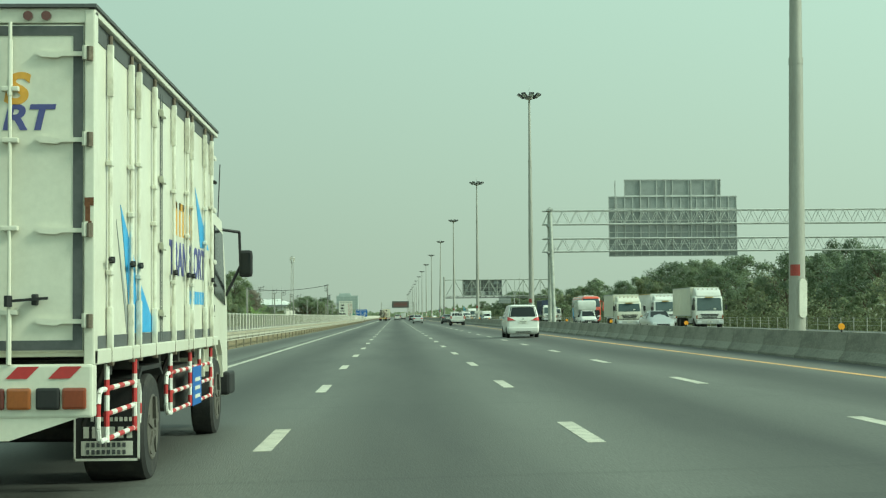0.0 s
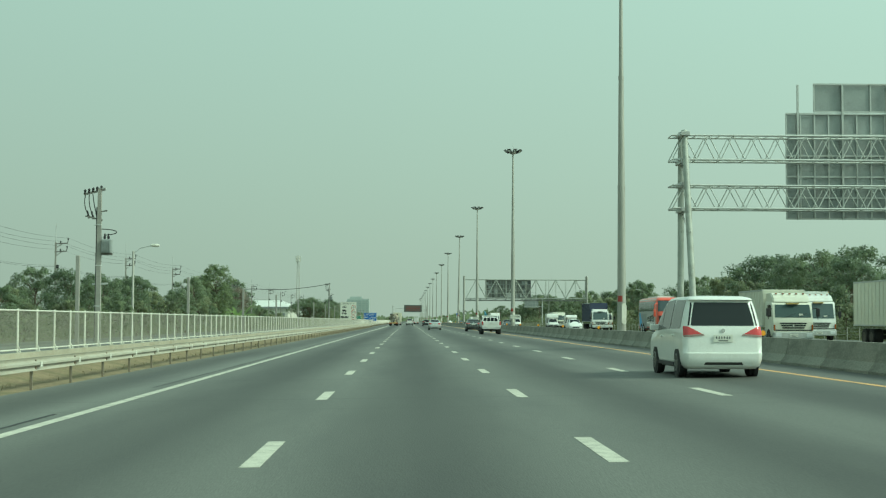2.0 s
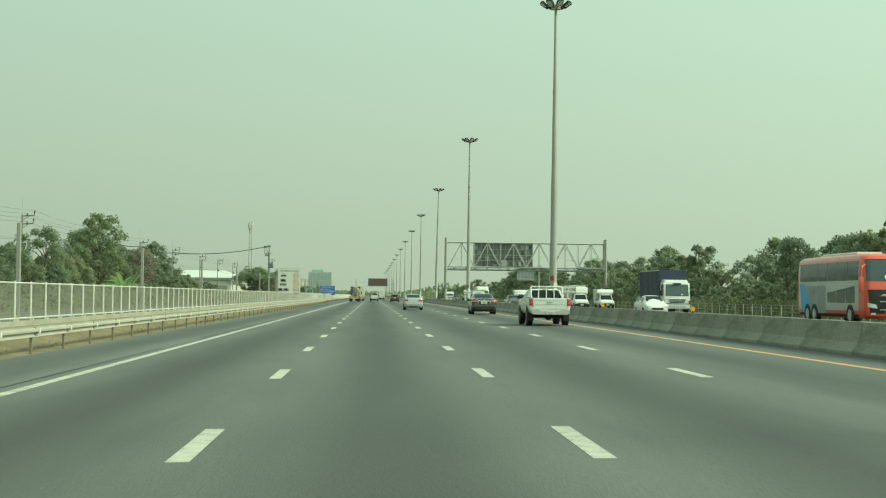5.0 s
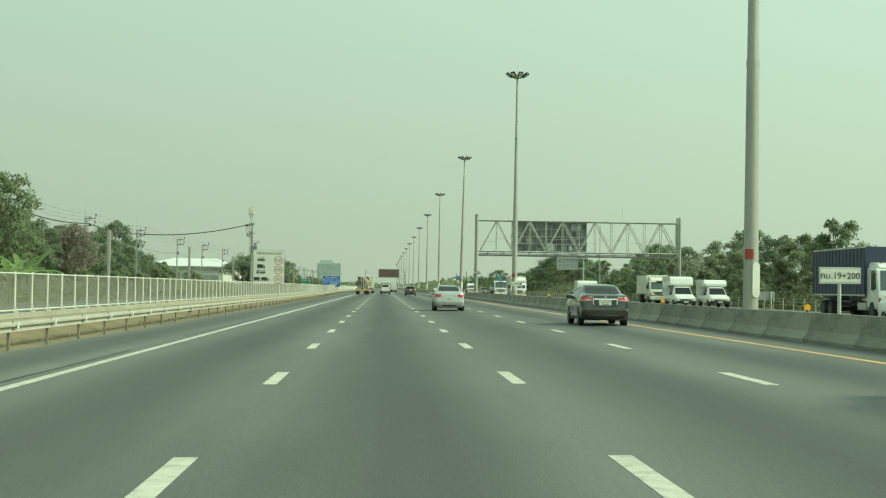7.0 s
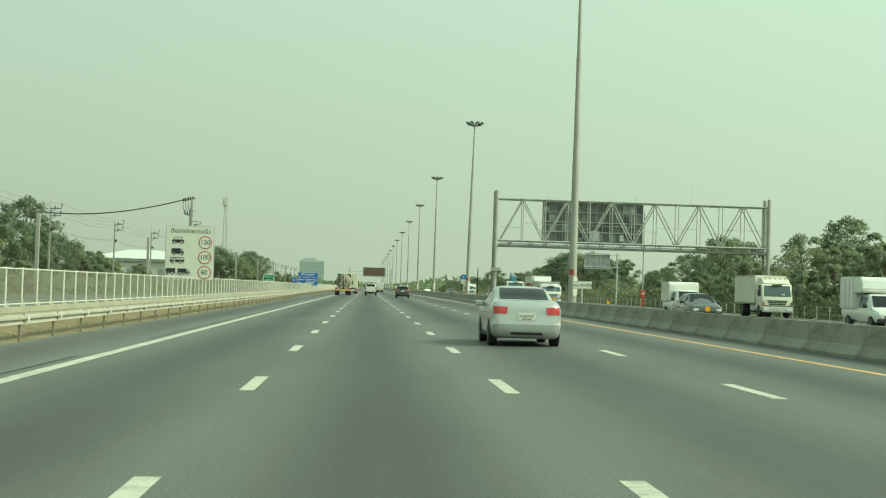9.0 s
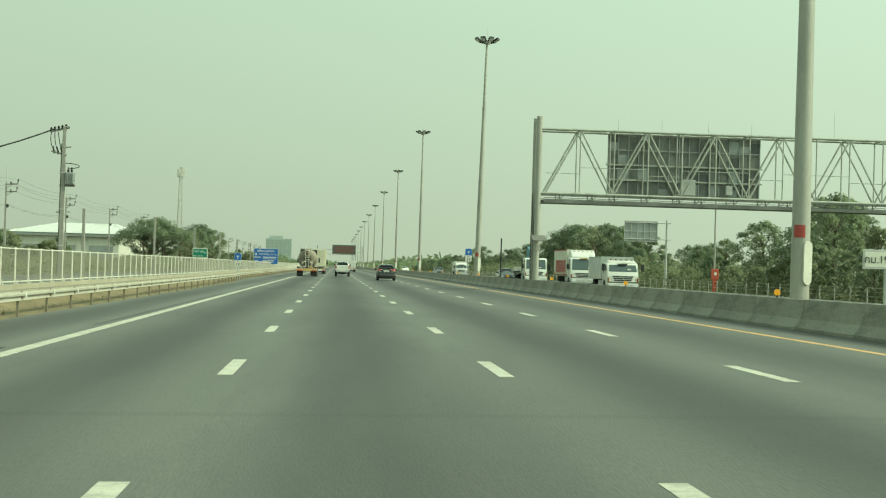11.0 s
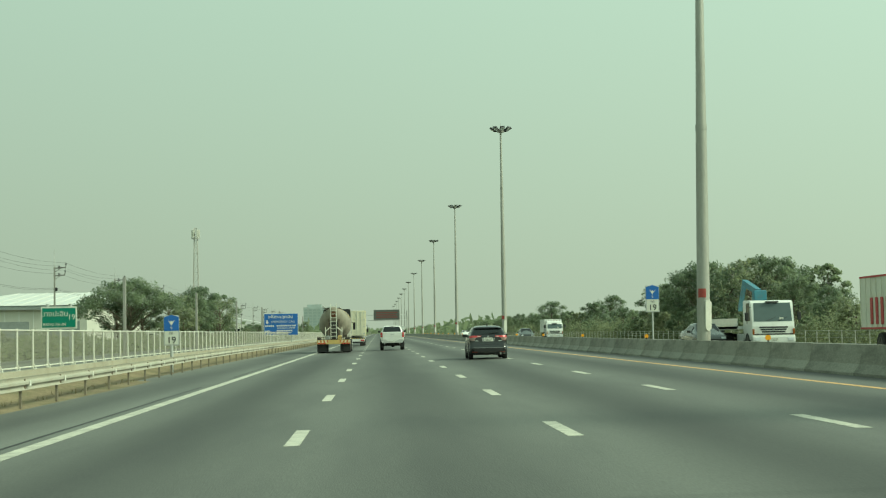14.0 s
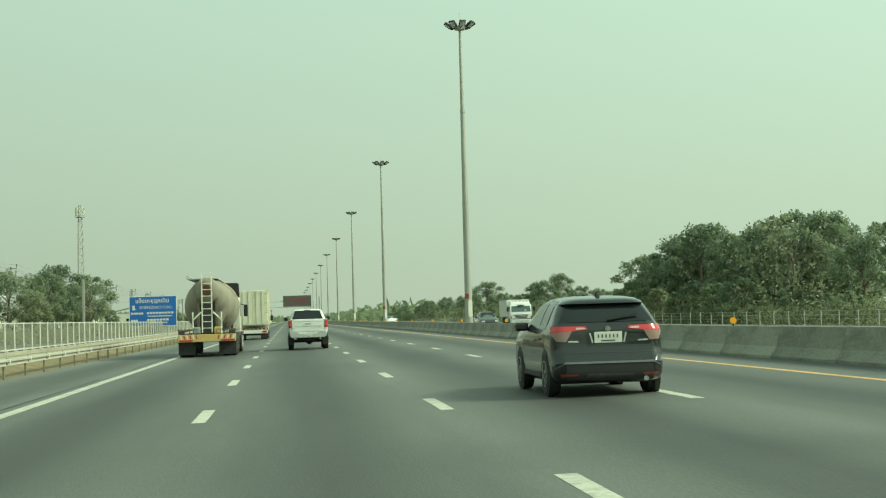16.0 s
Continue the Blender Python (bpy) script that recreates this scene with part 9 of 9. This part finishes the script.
part("fuel_tank", bx(B(), 0.5, 1.0, 4.6, 6.6, 0.5, 0.95, 0.04), CHASSIS, bt)
for side in (-1, 1):
    bm = B()
    prism(bm, [(2.2, 0.95), (2.35, 1.04), (3.35, 1.04), (3.5, 0.95), (3.5, 0.92), (3.32, 1.0), (2.38, 1.0), (2.2, 0.9)], side * 0.62, side * 1.12, "x")
    part("mudguard", bm, TRIM, bt)
hose = B()
for p, q in zip([(0.8, 3.62, 1.0), (0.86, 3.66, 0.6), (0.84, 3.72, 0.32)], [(0.86, 3.66, 0.6), (0.84, 3.72, 0.32), (0.8, 3.86, 0.26)]):
    rod(hose, p, q, 0.018, seg=6)
part("hanging_hose", hose, TRIM, bt)


def tube(bm, pts, r):
    for p, q in zip(pts, pts[1:]):
        rod(bm, p, q, r, seg=8)


for side in (-1, 1):
    X = side * (HW + 0.0)
    for (ya, yb) in ((0.33, 2.05), (3.5, 6.95)):
        zl, zh, c = 0.55, 0.93, 0.10
        g = [(X, ya + c, zh), (X, ya + 0.03, zh - 0.03), (X, ya, zh - c), (X, ya, zl + c), (X, ya + 0.03, zl + 0.03), (X, ya + c, zl), (X, yb - c, zl), (X, yb - 0.03, zl + 0.03), (X, yb, zl + c), (X, yb, zh - c), (X, yb - 0.03, zh - 0.03), (X, yb - c, zh), (X, ya + c, zh)]
        stays = (0.16, 0.84) if yb - ya < 2 else (0.06, 0.45, 0.66, 0.95)
        runs = [(g[i], g[i + 1], 0.0 if Vector(g[i + 1]).to_tuple()[1] != g[i][1] and abs(g[i + 1][2] - g[i][2]) < 0.01 else 1.0) for i in range(len(g) - 1)]
        runs += [((X, ya + (yb - ya) * stays[0], 0.74), (X, ya + (yb - ya) * stays[-1], 0.74), 0.0)]
        runs += [((X + side * 0.01, ya + (yb - ya) * f, zl - 0.02), (X + side * 0.01, ya + (yb - ya) * f, 1.12), 0.0) for f in stays]
        guard = None
        for k, (p, q, pale) in enumerate(runs):
            n = max(1, round((Vector(q) - Vector(p)).length / (0.21 if q[2] == p[2] else 0.11)))
            for i in range(n):
                a, b = Vector(p).lerp(Vector(q), i / n), Vector(p).lerp(Vector(q), (i + 1) / n)
                bm = B()
                rod(bm, a, b, 0.021, seg=8)
                mat = GUARD_WHITE if (pale and n == 1 and k not in (2, 8)) or (i + k) % 2 else RED_PAINT
                if guard is None:
                    guard = part("side_guard", bm, mat, bt, "red and white striped tubular side guard")
                else:
                    part("guard_stripe", bm, mat, guard)
        bm = B()
        bar(bm, (X - side * 0.05, ya + 0.5, 1.1), (X - side * 0.3, ya + 0.9, 0.62), 0.03, 0.03)
        part("guard_stay", bm, CHASSIS, guard)
    bm = B()
    bx(bm, X + side * 0.036, X + side * 0.042, 5.05, 5.72, 0.53, 0.94)
    pl = part("blue_plate", bm, SIGN_BLUE, bt, "blue plate with a yellow rim and text bars")
    bm = B()
    for k in range(3):
        bx(bm, X + side * 0.043, X + side * 0.046, 5.2, 5.6, 0.60 + k * 0.09, 0.64 + k * 0.09)
    part("text_marking", bm, SIGN_WHITE, pl)
# cab ahead of the box
bm = prism(B(), [(7.22, 0.75), (7.22, 2.75), (7.5, 2.85), (8.6, 2.78), (9.05, 2.1), (9.2, 1.6), (9.25, 0.7), (8.6, 0.62), (8.55, 0.95), (8.3, 1.12), (7.6, 1.12), (7.4, 0.95), (7.35, 0.75)], -1.08, 1.08, "x")
bmesh.ops.bevel(bm, geom=[e for e in bm.edges if abs(e.verts[0].co.x - e.verts[1].co.x) < 0.01], offset=0.06, segments=2, affect="EDGES")
cabb = part("cab", bm, TRUCK_WHITE, bt, smooth=40)
for side in (-1, 1):
    bm = B()
    q = [(side * 1.085, 7.75, 1.75), (side * 1.085, 8.85, 1.62), (side * 1.085, 8.55, 2.55), (side * 1.085, 7.75, 2.62)]
    plate(bm, q if side > 0 else q[::-1], 0.008)
    part("side_window", bm, DARK_GLASS, cabb)
    bm = B()
    bx(bm, side * 1.08, side * 1.11, 7.45, 7.6, 1.5, 1.62, 0.01)
    part("door_handle", bm, TRIM, cabb)
    bm = B()
    tube(bm, [(side * 1.06, 8.7, 2.62), (side * 1.27, 8.95, 2.60), (side * 1.28, 8.98, 2.15), (side * 1.08, 9.0, 1.75)], 0.02)
    part("mirror_arm", bm, TRIM, cabb)
    bm = B()
    bx(bm, side * 1.26, side * 1.44, 8.94, 9.06, 2.0, 2.36, 0.045)
    mr = part("mirror", bm, TRIM, cabb)
    bm = B()
    bx(bm, side * 1.285, side * 1.415, 8.932, 8.938, 2.04, 2.32)
    part("mirror_glass", bm, DARK_GLASS, mr)
    bm = B()
    bx(bm, side * 0.9, side * 1.17, 8.7, 9.3, 0.45, 0.75, 0.04)
    part("step", bm, TRIM, cabb)
bm = B()
plate(bm, [(0.98, 9.06, 2.05), (-0.98, 9.06, 2.05), (-0.95, 8.66, 2.70), (0.95, 8.66, 2.70)], 0.015)
part("windscreen", bm, DARK_GLASS, cabb)
bm = B()
rod(bm, (1.0, 8.8, 2.7), (1.02, 8.9, 3.5), 0.008, seg=5)
part("aerial", bm, TRIM, cabb)
bm = B()
bx(bm, -1.12, 1.12, 9.1, 9.35, 0.42, 0.75, 0.05)
part("front_bumper", bm, TRUCK_WHITE, cabb)
